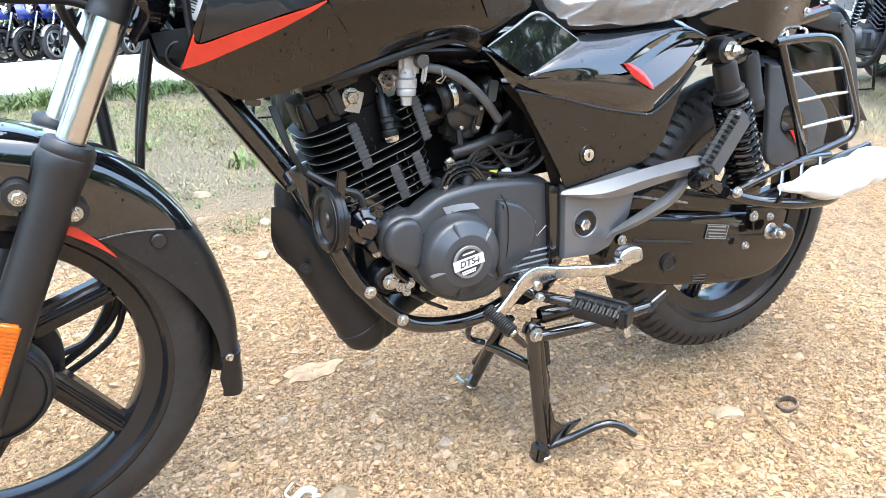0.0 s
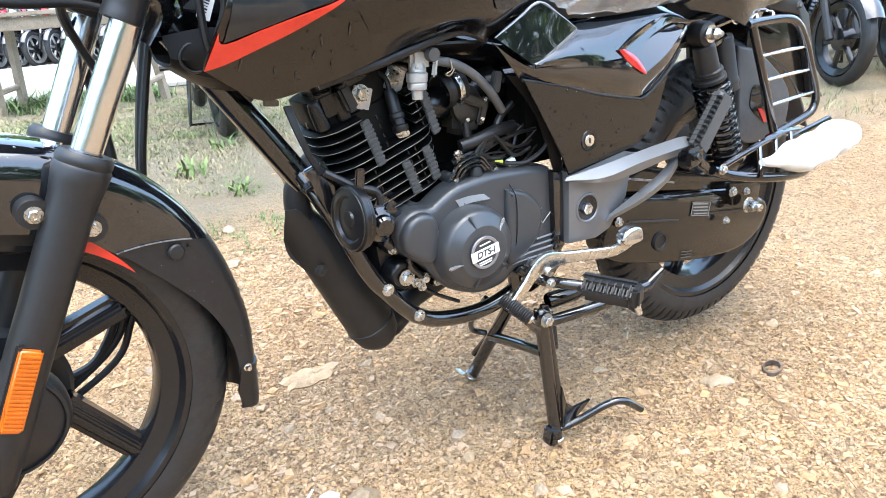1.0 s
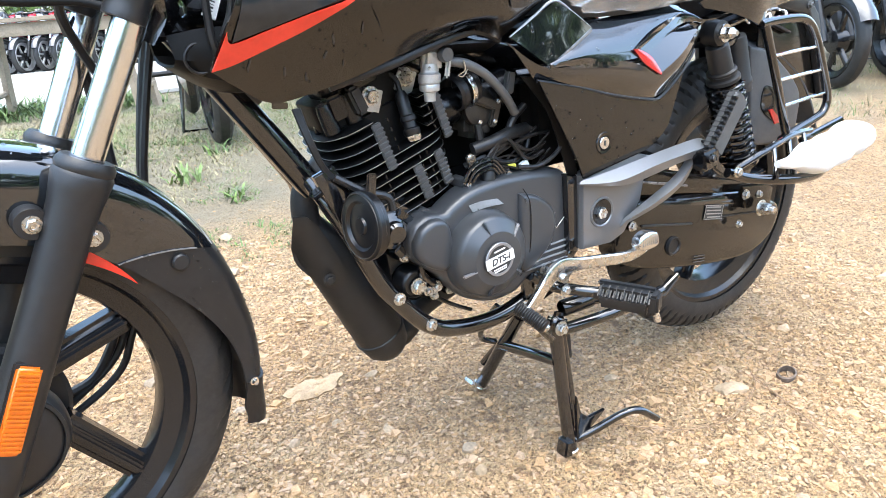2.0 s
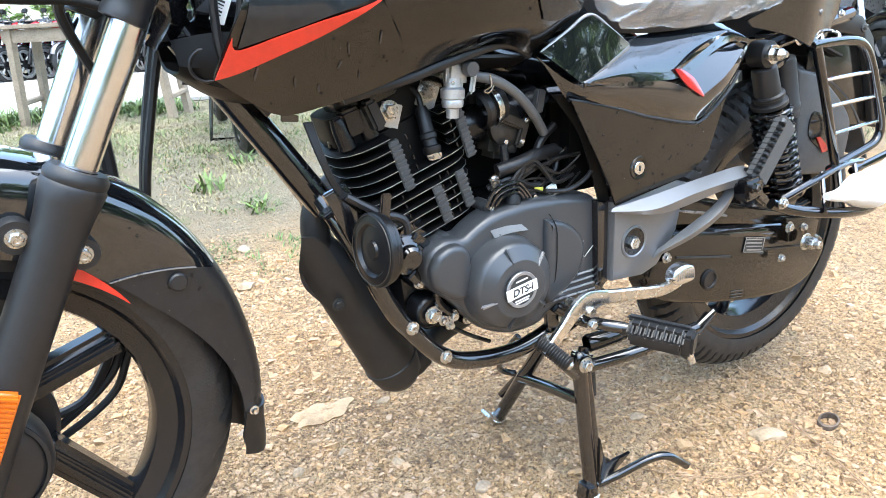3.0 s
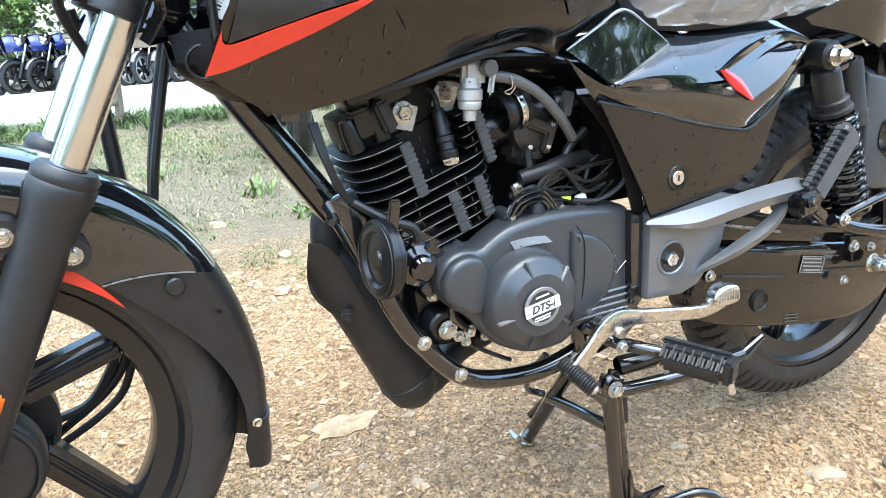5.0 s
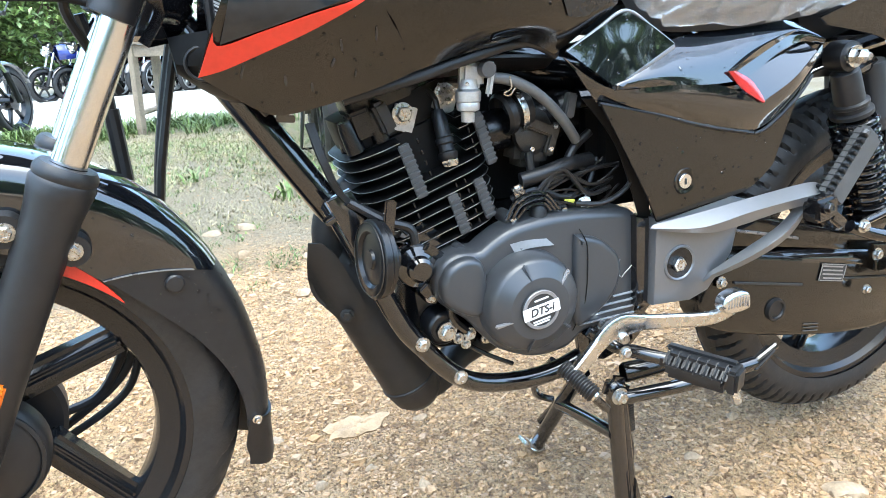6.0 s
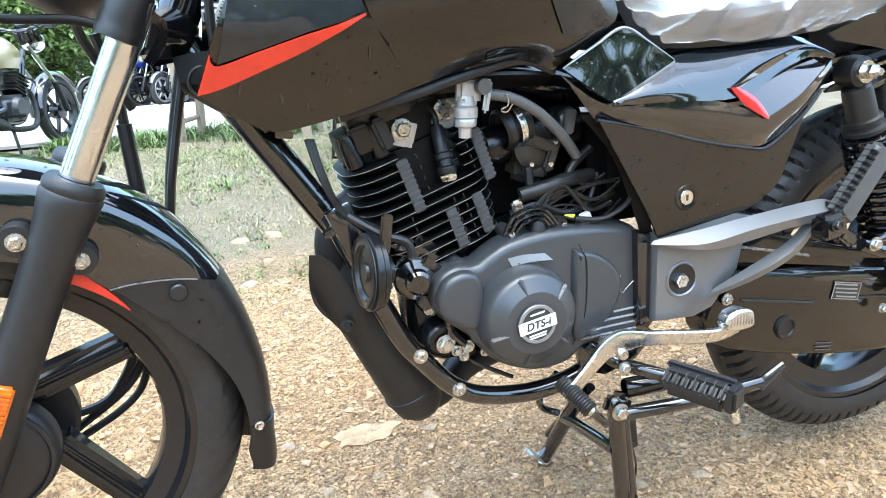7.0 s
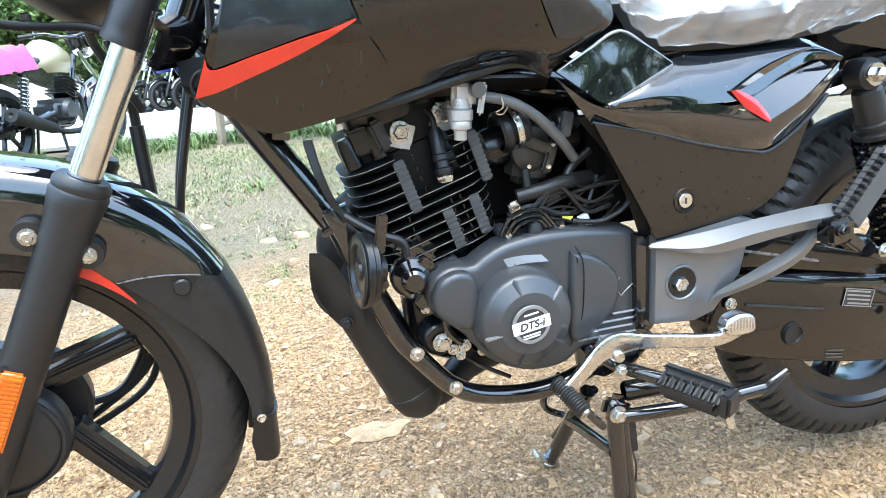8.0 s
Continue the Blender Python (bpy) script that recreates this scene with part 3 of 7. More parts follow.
def grow():
    rnd = random.Random(21)
    dry, green, tall = [], [], []
    for _ in range(5000):
        x, y = rnd.uniform(-2.6, 2.8), rnd.uniform(0.7, 5.6)
        n = noise.noise((x * 1.1, y * 1.1, 4))
        if n < 0.4 - 0.58 * smooth(0.8, 2.0, y) - 0.3 * smooth(2.8, 4.0, y):
            continue
        if n > -0.15 - 0.35 * smooth(2.8, 4.0, y):
            dry.append((x, y, 0.12, 24, 0.35 + 0.4 * rnd.random()))
        if noise.noise((x * 1.3 + 7, y * 1.3, 1)) > 0.0:
            green.append((x, y, 0.1, 18, 0.35 + 0.4 * rnd.random()))
    for _ in range(330):
        x = rnd.uniform(-2.4, 1.8)
        y = 5.7 - 0.05 * x - abs(rnd.gauss(0, 0.4))
        if noise.noise((x * 1.8, 0, 6)) > -0.12:
            tall.append((x, y, 0.1, 22, rnd.uniform(0.35, 1.0)))
    for cx, cy, wide, count in ((0.05, 1.16, 0.16, 26), (0.16, 1.1, 0.1, 14), (0.27, 1.8, 0.2, 26), (-0.28, 1.12, 0.11, 14), (-0.48, 2.2, 0.3, 40), (-0.37, 1.57, 0.16, 18), (-0.22, 1.28, 0.1, 10), (0.0, 1.64, 0.16, 18)):
        for _ in range(count):
            a, r = rnd.uniform(0, math.tau), wide * math.sqrt(rnd.random())
            green.append((cx + 1.3 * r * math.cos(a), cy + r * math.sin(a), 0.035, 12, 0.25 + 0.4 * rnd.random()))
    tall += [(0.02, 1.95, 0.07, 26, 0.5), (0.25, 2.35, 0.06, 22, 0.4), (-0.35, 2.5, 0.08, 22, 0.4), (0.1, 1.6, 0.05, 16, 0.35)]
    for _ in range(160):
        a, b = rnd.uniform(3.0, 5.5), rnd.uniform(0.7, 2.6)
        dry.append((a, b, 0.12, 16, rnd.uniform(0.8, 1.6)))
        if rnd.random() < 0.35:
            green.append((a, b, 0.1, 10, rnd.uniform(0.8, 1.6)))
    blades("dry_grass", dry, GRASSDRY, "short trampled dry grass", 0.042, 0.0022, 1)
    blades("green_grass", green, GRASSGREEN, "short green grass patches", 0.042, 0.0024, 2)
    blades("weeds", tall, GRASSGREEN, "taller green weeds along the road", 0.17, 0.006, 3)


grow()


# ---- the motorcycle ----
MID = 0.02
bike = thing("motorcycle", "black motorcycle with red stripes parked on its centre stand", "motorcycle")


def tyre_mesh(R, half, tall, grooves, seg=336, rows=25):
    """A tyre round the y axis; grooves(angle, side, across) tells the depth cut."""
    out = []
    for j in range(rows):
        s = -1 + 2 * j / (rows - 1)
        a = s * 1.9
        line = []
        for k in range(seg):
            th = k * math.tau / seg
            rr = R - tall * (1 - math.cos(a)) * 0.62
            y = half * math.sin(a) * (1.0 if abs(a) < 1.57 else 0.985)
            rr -= grooves(th, s)
            line.append((rr * math.cos(th), y, rr * math.sin(th)))
        out.append(line)
    return grid_mesh(out, closed=True)


def wheel_parts(M, R, half, bead, parent, grooves, spokes, phase, hub_r, name, rim_depth=0.035, swirl=0.0):
    w = new(name)
    w.parent = parent
    bm = tyre_mesh(R, half, R - bead + 0.012, grooves, 576, 41)
    bm.transform(M)
    part("tyre", bm, TYRE, w, "black tubeless tyre with block tread")
    hw = half * 0.82
    bm = lathe([(bead + 0.006, -hw), (bead + 0.004, -hw - 0.003), (bead - 0.006, -hw - 0.002), (bead - 0.012, -hw + 0.008), (bead - rim_depth, -hw + 0.016), (bead - rim_depth - 0.003, -0.012),
                (bead - rim_depth - 0.003, 0.012), (bead - rim_depth, hw - 0.016), (bead - 0.012, hw - 0.008), (bead - 0.006, hw + 0.002), (bead + 0.004, hw + 0.003), (bead + 0.006, hw),
                (bead - 0.004, hw - 0.01), (bead - 0.02, 0), (bead - 0.004, -hw + 0.01)], (0, 0, 0), (0, -1, 0), 72, closed=True)
    bm.transform(M)
    part("rim", bm, ALLOY, w, "black cast alloy rim")
    bm = lathe([(0, -0.045), (hub_r * 0.5, -0.045), (hub_r * 0.9, -0.04), (hub_r, -0.03), (hub_r, 0.03), (hub_r * 0.9, 0.04), (0, 0.045)], (0, 0, 0), (0, -1, 0), 40)
    bm.transform(M)
    part("hub", bm, ALLOY, w)
    reach = math.sqrt((bead - rim_depth + 0.004) ** 2 - swirl ** 2)
    length = reach - hub_r * 0.85
    for k in range(spokes):
        bm = box((length, 0.036, 0.031), (hub_r * 0.85 + length / 2, 0, 0), bevel=0.008, seg=3)
        for v in bm.verts:
            u = (v.co.x - hub_r * 0.85) / length
            v.co.z *= 1.25 - 0.45 * math.sin(math.pi * min(1, max(0, u)))
            v.co.y *= 1.15 - 0.35 * u
            v.co.z += swirl
        ridge = box((length * 0.92, 0.012, 0.012), (hub_r * 0.85 + length / 2, -0.019, swirl), bevel=0.004)
        join(bm, ridge)
        bm.transform(M @ Matrix.Rotation(-radians(phase + 360 / spokes * k), 4, "Y"))
        part("spoke", bm, ALLOY, w)
    return w


def rear_tread(th, s):
    """Slanted cross grooves between blocks, and two wavy grooves round the crown."""
    a = abs(s)
    u = (th * 72 / math.tau + 0.9 * a + (0.5 if s > 0 else 0)) % 1.0
    if 0.17 < a < 0.7 and u < 0.24:
        return 0.009 * smooth(0.72, 0.56, a)
    if abs(a - 0.17 - 0.02 * math.sin(th * 36)) < 0.022:
        return 0.006
    return 0.0


def front_tread(th, s):
    """Long slanted grooves down the shoulder, and a fine line round the sidewall."""
    a = abs(s)
    u = (th * 30 / math.tau + 1.7 * a + (0.5 if s > 0 else 0)) % 1.0
    if abs(a - 0.74) < 0.014:
        return 0.0015
    return 0.005 * smooth(0.62, 0.5, a) if 0.1 < a < 0.62 and u < 0.2 else 0.0


# steering head: the whole front end is turned a little to the bike's left
STEER = radians(7)
lean_dir = Vector((0.445, 0, 0.895))
pivot = Vector((-0.385, MID, 0.75))
TURN_FRONT = Matrix.Translation(pivot) @ Matrix.Rotation(STEER, 4, lean_dir) @ Matrix.Translation(-pivot)
AXLE_F = Vector((-0.648, MID, 0.333))
AXLE_R = Vector((0.70, MID, 0.327))


def on_fork(z, side, out=0.0):
    low = smooth(0.76, 0.58, z)
    return Vector((-0.5954 + (z - 0.45) * (0.526 if z > 0.45 else 0.497), MID + side * (0.09 + out - 0.016 * low), z))


def front_end():
    fe = new("front_fork")
    fe.parent = bike
    tagged(fe, "chrome fork with black sliders and moulded mudguard")

    def fp(name, bm, mat, parent=fe, label=""):
        bm.transform(TURN_FRONT)
        return part(name, bm, mat, parent, label)

    for side in (-1, 1):
        top, low = on_fork(0.83, side), on_fork(0.60, side)
        fp("fork_tube", tube([low, top], 0.0174, 2, 28, curved=False), CHROME, label="bright chrome fork tube")
        a, b = on_fork(0.285, side), on_fork(0.655, side)
        d = b - a
        h = d.length
        fp("fork_slider", lathe([(0, -0.012), (0.02, -0.01), (0.026, 0.0), (0.0268, h * 0.2), (0.0258, h * 0.5), (0.0262, h * 0.8), (0.0275, h * 0.87), (0.0302, h * 0.92), (0.032, h * 0.955),
                                 (0.03, h * 0.965), (0.031, h * 0.972), (0.031, h * 0.985), (0.027, h), (0.0175, h)], a, d, 36), MATTE, label="matte black fork slider with dust boot")
        a, b = on_fork(0.802, side) + Vector((-0.008, 0, 0)), on_fork(0.85, side) + Vector((-0.008, 0, 0))
        fp("yoke_clamp", lathe([(0.0175, -0.012), (0.0222, -0.011), (0.0228, -0.004), (0.0218, 0.0), (0.0222, 0.006), (0.0222, 0.036), (0.021, 0.044), (0.0175, 0.046)], a, b - a, 32), MATTE)
        a, b = on_fork(0.82, side) + Vector((-0.008, 0, 0)), on_fork(1.02, side) + Vector((-0.008, 0, 0))
        fp("upper_cover", tube([a, b], 0.0208, 2, 28, curved=False), MATTE)
    bm = loft([[on_fork(0.80, -1) + Vector((0.0, 0.02, 0.015)), Vector((-0.375, MID, 0.815)), on_fork(0.80, 1) + Vector((0.0, -0.02, 0.015))],
               [on_fork(0.80, -1) + Vector((0.03, 0.02, 0.0)), Vector((-0.345, MID, 0.80)), on_fork(0.80, 1) + Vector((0.03, -0.02, 0.0))],
               [on_fork(0.78, -1) + Vector((0.02, 0.02, -0.012)), Vector((-0.36, MID, 0.77)), on_fork(0.78, 1) + Vector((0.02, -0.02, -0.012))]], 14, 10, 0.012)
    fp("lower_yoke", bm, FRAME, label="black painted steering yoke")
    fp("steering_stem", tube([(-0.375, MID, 0.77), (-0.31, MID, 0.90)], 0.024, 2, 20, curved=False), FRAME)

    # front wheel
    M = TURN_FRONT @ Matrix.Translation(AXLE_F)
    w = wheel_parts(M, 0.298, 0.042, 0.23, fe, front_tread, 5, 15.5, 0.055, "front_wheel", swirl=0.045)
    bm = lathe([(0, 0.062), (0.03, 0.062), (0.045, 0.058), (0.063, 0.052), (0.073, 0.046), (0.0765, 0.038), (0.0765, 0.02)], (0, 0, 0), (0, -1, 0), 48)
    lathe([(0.065, 0.052), (0.066, 0.0545), (0.07, 0.053), (0.07, 0.049)], (0, 0, 0), (0, -1, 0), 48, bm)
    bm.transform(M)
    part("hub_cover", bm, MATTE, w, "round black hub cover plate")
    bm = lathe([(0, 0.09), (0.009, 0.09), (0.012, 0.085), (0.013, 0.06)], (0, 0, 0), (0, -1, 0), 6)
    bm.transform(M)
    part("axle_nut", bm, ZINC, w, "zinc axle nut")
    bm = lathe([(0.02, -0.03), (0.088, -0.03), (0.094, -0.036), (0.094, -0.062), (0.086, -0.068), (0.02, -0.068)], (0, 0, 0), (0, -1, 0), 48, closed=True)
    bm.transform(M)
    part("brake_drum", bm, MATTE, w, "black brake drum")

    # mudguard: gloss front, matte tail
    def guard(t0, t1, n, inner, mat, name, label, w0, w1, lift=lambda u: 0.0, slant0=0.0, slant1=0.0):
        rows = []
        for i in range(n):
            th = radians(t0 + (t1 - t0) * i / (n - 1))
            u = (t0 + (t1 - t0) * i / (n - 1))
            ro = 0.333 + 0.021 * smooth(8, 58, u) - 0.012 * smooth(95, 150, u) + lift(u)
            ri = inner(u)
            half = w0 + (w1 - w0) * i / (n - 1)
            sec = []
            for s in range(-8, 9):
                q = s / 8
                if abs(q) > 0.62:
                    k = (abs(q) - 0.62) / 0.38
                    r, lat = (ro - 0.022) + (ri - ro + 0.022) * k, half * (1 + 0.02 * k)
                else:
                    k = abs(q) / 0.62
                    r, lat = ro - 0.022 * k ** 3, half * (1 - (1 - k) ** 1.25)
                skew = (slant0 + (slant1 - slant0) * i / (n - 1)) * (max(0, abs(q) - 0.55) / 0.45)
                tq = th + radians(skew)
                sec.append((AXLE_F.x + r * math.cos(tq), AXLE_F.y + math.copysign(lat, q), AXLE_F.z + r * math.sin(tq)))
            rows.append(sec)
        return fp(name, grid_mesh(rows, 0.0035), mat, guard_root, label)

    guard_root = new("front_mudguard")
    guard_root.parent = fe
    guard(31.5, 150, 44, lambda u: 0.252 + 0.03 * smooth(100, 150, u), GLOSS, "gloss_shell", "glossy black mudguard shell", 0.062, 0.058, slant0=17)
    guard(-10, 31.9, 26, lambda u: 0.298 - 0.046 * smooth(-12, 26, u), MATTE, "matte_tail", "matte black mudguard tail", 0.053, 0.0615, lambda u: -0.001, 0, 17)
    guard(-21.5, -8.0, 14, lambda u: 0.299 + 0.012 * smooth(-15, -21.5, u), RUBBER, "rubber_flap", "black rubber flap", 0.046, 0.0555, lambda u: 0.003 + 0.016 * smooth(-9, -24, u))
    rows = []
    # edge highlight along the gloss and matte border, laid on as a silver strip
    for i in range(16):
        u = 41 + 23 * i / 15
        th = radians(u)
        rows.append([(AXLE_F.x + r * math.cos(th), MID - 0.0645, AXLE_F.z + r * math.sin(th)) for r in (0.242, 0.2425 + 0.019 * (i / 15) ** 0.9)])
    fp("red_trim", grid_mesh(rows, 0.003), RED, guard_root, "red trim strip on the mudguard edge")
    rows = []
    for i in range(14):
        q = 1.0 - 0.36 * i / 13
        k = max(0.0, q - 0.62) / 0.38
        r = 0.3215 + (0.252 - 0.3215) * k
        th = radians(31.5 + 17 * (q - 0.55) / 0.45)
        rows.append([(AXLE_F.x + r * math.cos(th + e), MID - 0.062 * (1 + 0.02 * k) - 0.0012, AXLE_F.z + r * math.sin(th + e)) for e in (-0.0035, 0.0035)])
    fp("seam", grid_mesh(rows, 0.002), SILVER, guard_root, "seam line in silver for its edge highlight")

    def at_guard(u, r, y):
        th = radians(u)
        return TURN_FRONT @ Vector((AXLE_F.x + r * math.cos(th), y, AXLE_F.z + r * math.sin(th)))
    out = (TURN_FRONT.to_3x3() @ Vector((0, -1, 0)))
    bolt("screw", at_guard(-8, 0.309, MID - 0.0545), out, 0.0055, guard_root, STEEL)
    bm = lathe([(0, 0.006), (0.009, 0.005), (0.011, 0.003), (0.011, 0)], at_guard(35.5, 0.292, MID - 0.063), out, 20)
    part("plug", bm, MATTE, guard_root)
    # slider lugs with bolts
    for x, z in ((-0.556, 0.598), (-0.502, 0.567)):
        p = TURN_FRONT @ Vector((x, MID - 0.082, z))
        part("lug", lathe([(0, 0.0), (0.017, 0), (0.018, -0.004), (0.018, -0.03), (0, -0.03)], p, out, 20), MATTE, fe)
        bolt("lug_bolt", p, out, 0.0085, fe, ZINC)
    # amber reflector on the slider
    up = lean_dir
    c = on_fork(0.405, -1, 0.03) + Vector((-0.004, 0, 0))
    tilt = Matrix.Translation(c) @ Matrix.Rotation(math.atan2(0.445, 0.895), 4, "Y")
    bm = box((0.026, 0.008, 0.105), (0, 0, 0), bevel=0.0035, seg=3)
    bm.transform(tilt)
    lens = fp("side_reflector", bm, AMBER, label="ribbed amber side reflector")
    for k in range(18):
        bm = box((0.0205, 0.003, 0.0026), (0, -0.0045, -0.045 + 0.0053 * k), bevel=0)
        bm.transform(tilt)
        fp("rib", bm, AMBER, lens)
    bm = box((0.031, 0.006, 0.112), (0, 0.005, 0), bevel=0.0025)
    bm.transform(Matrix.Translation(c) @ Matrix.Rotation(math.atan2(0.445, 0.895), 4, "Y"))
    fp("reflector_holder", bm, MATTE)
    # cables
    part("brake_hose", tube([(-0.455, 0.09, 0.80), (-0.444, 0.1, 0.732), (-0.442, 0.1, 0.668), (-0.44, 0.1, 0.54), (-0.455, 0.1, 0.44), (-0.483, 0.1, 0.388), (-0.501, 0.1, 0.353), (-0.533, 0.1, 0.317), (-0.59, 0.1, 0.305)], 0.0065, 60, 8), RUBBER, fe, "black brake hose")
    part("speed_cable", tube([(-0.34, 0.09, 0.80), (-0.36, 0.1, 0.752), (-0.395, 0.1, 0.626), (-0.409, 0.1, 0.559), (-0.43, 0.1, 0.47), (-0.474, 0.1, 0.378), (-0.491, 0.1, 0.347), (-0.522, 0.1, 0.319), (-0.58, 0.1, 0.283)], 0.0058, 60, 8), RUBBER, fe, "black speedometer cable")
    part("cable_sleeve", tube([(-0.4425, 0.1, 0.69), (-0.441, 0.1, 0.575)], 0.0095, 2, 10, curved=False), MATTE, fe)
    part("lock_cable", tube([(-0.345, 0.1, 0.80), (-0.366, 0.106, 0.752), (-0.4, 0.106, 0.62), (-0.43, 0.106, 0.45), (-0.469, 0.1, 0.364), (-0.489, 0.1, 0.324), (-0.522, 0.1, 0.297), (-0.575, 0.1, 0.27)], 0.0055, 60, 8), RUBBER, fe, "black cable")
    return fe


front_end()
bike_frame = new("frame")
bike_frame.parent = bike
tagged(bike_frame, "glossy black tubular frame")


def make_frame():
    fr = bike_frame
    part("down_tube", tube([(-0.365, MID, 0.80), (-0.29, MID - 0.012, 0.68), (-0.205, MID - 0.02, 0.545)], 0.0195, 14, 16), FRAME, fr, "brownish black front down tube")
    part("brace_tube", tube([(-0.33, MID + 0.03, 0.74), (-0.26, MID + 0.03, 0.63), (-0.2, MID + 0.03, 0.53)], 0.012, 10, 12), FRAME, fr)
    for s in (-1, 1):
        y = MID + s * 0.078
        part("cradle_tube", tube([(-0.212, MID + s * 0.03, 0.56), (-0.186, MID + s * 0.07, 0.495), (-0.149, y, 0.405), (-0.124, y, 0.366), (-0.077, y, 0.311), (-0.028, y, 0.286), (0.049, y, 0.276),
                                  (0.12, y, 0.29), (0.2, y, 0.33), (0.26, y, 0.4)], 0.0135, 60, 14), FRAME, fr, "glossy black cradle tube")
    part("spine", tube([(-0.33, MID, 0.80), (-0.1, MID, 0.765), (0.2, MID, 0.69), (0.7, MID, 0.71)], 0.034, 16, 14), FRAME, fr)
    for s in (-1, 1):
        part("seat_rail", tube([(0.12, MID + s * 0.07, 0.66), (0.4, MID + s * 0.085, 0.665), (0.62, MID + s * 0.085, 0.70), (0.85, MID + s * 0.07, 0.735)], 0.013, 20, 10), FRAME, fr)
        part("rear_post", tube([(0.24, MID + s * 0.075, 0.36), (0.26, MID + s * 0.075, 0.5), (0.34, MID + s * 0.08, 0.67)], 0.014, 14, 10), FRAME, fr)
    # gusset with a hole by the horn
    part("gusset", plate([(-0.225, 0.575), (-0.195, 0.585), (-0.165, 0.52), (-0.15, 0.47), (-0.17, 0.45), (-0.195, 0.5)], -0.062, -0.05, 0.002), FRAME, fr)
    for x, z in ((-0.074, 0.312), (-0.124, 0.372)):
        bolt("frame_bolt", (x, MID - 0.09, z), (0, -1, 0), 0.0085, fr, ZINC)
    # dark box behind the steering head
    part("head_fairing", loft([[(-0.365, MID - 0.05, 0.765), (-0.30, MID - 0.07, 0.77), (-0.24, MID - 0.07, 0.74)], [(-0.36, MID - 0.05, 0.735), (-0.31, MID - 0.06, 0.705), (-0.25, MID - 0.06, 0.695)],
                               [(-0.36, MID + 0.05, 0.735), (-0.31, MID + 0.06, 0.705), (-0.25, MID + 0.06, 0.695)], [(-0.365, MID + 0.05, 0.765), (-0.30, MID + 0.07, 0.77), (-0.24, MID + 0.07, 0.74)]], 10, 14, 0.004), FINSHADEBLK, fr)


make_frame()


# tank and shroud
def y_shroud(x, z):
    return -0.117 - 0.0344 * (x + 0.345) - 0.561 * (min(z, 0.785) - 0.729) + 0.06 * (max(z, 0.785) - 0.785)


def make_tank():
    tank = new("fuel_tank")
    tank.parent = bike
    tagged(tank, "dark brown-black fuel tank with shroud")
    left = [[(-0.121, -0.113, 0.716), (-0.062, -0.110, 0.730), (0.011, -0.104, 0.738), (0.062, -0.094, 0.721)],
            [(-0.135, -0.126, 0.738), (-0.06, -0.133, 0.75), (0.03, -0.125, 0.755), (0.085, -0.103, 0.738)],
            [(-0.150, -0.142, 0.765), (-0.05, -0.147, 0.785), (0.05, -0.133, 0.785), (0.112, -0.107, 0.757)],
            [(-0.170, -0.1545, 0.795), (-0.05, -0.158, 0.825), (0.06, -0.142, 0.82), (0.145, -0.105, 0.778)],
            [(-0.19, -0.146, 0.87), (-0.05, -0.135, 0.90), (0.06, -0.118, 0.88), (0.15, -0.085, 0.81)],
            [(-0.2, -0.06, 0.95), (-0.02, -0.06, 0.97), (0.1, -0.05, 0.92), (0.17, -0.04, 0.83)]]
    right = [[(x, 2 * MID - y, z) for x, y, z in row] for row in left[::-1]]
    shell = loft(left + right, 30, 48, 0.004)
    tree_of = BVHTree.FromBMesh(shell)

    def on_tank(x, z):
        hit = tree_of.ray_cast(Vector((x, -1, z)), Vector((0, 1, 0)))[0]
        return (hit.y if hit else -0.1) - 0.0016
    part("tank_inlay", skin([(0.0, 0.86), (0.06, 0.86), (0.122, 0.81)], [(0.062, 0.763), (0.09, 0.762), (0.124, 0.776)], on_tank, 20, 10, 0.001), DECAL, tank, "dark gloss inlay on the tank")
    part("tank_recess", skin([(-0.035, 0.748), (-0.015, 0.752), (0.007, 0.751)], [(-0.035, 0.741), (-0.015, 0.739), (0.003, 0.742)], on_tank, 16, 5, 0.001), GLOSS, tank, "small gloss black recess")
    part("tank_shell", shell, SATIN, tank, "dark satin tank shell")
    low = [(-0.345, 0.728), (-0.312, 0.703), (-0.275, 0.682), (-0.23, 0.686), (-0.17, 0.70), (-0.1225, 0.7165)]
    edge_a, edge_b = [(-0.345, 0.728), (-0.328, 0.769), (-0.302, 0.823), (-0.285, 0.87)], [(-0.1185, 0.7165), (-0.141, 0.752), (-0.166, 0.792), (-0.19, 0.87)]

    def side_panel(mirror):
        a, b = spline([(x, 0, z) for x, z in edge_a], 18), spline([(x, 0, z) for x, z in edge_b], 18)
        bottom = spline([(x, 0, z) for x, z in low], 30)
        rows = []
        for j in range(18):
            v = j / 17
            row = []
            for i in range(30):
                u = i / 29
                p = a[j].lerp(b[j], u)
                flat = a[0].lerp(b[0], u)
                p = p + (bottom[i] - flat) * (1 - v) ** 1.5
                row.append((p.x, y_shroud(p.x, p.z) + 0.0015 * (2 * u - 1) ** 8, p.z))
            rows.append(row)
        bm = grid_mesh(rows, 0.004)
        return mirrored(bm) if mirror else bm
    part("shroud", side_panel(False), SATIN, tank, "dark matte tank shroud with dried drip marks")
    # far twin in flat black: shade put into the colour of its inside
    part("shroud", side_panel(True), FINSHADEBLK, tank)
    # gloss upper decal area and red stripe
    lift = lambda k: (lambda x, z: y_shroud(x, z) - k)
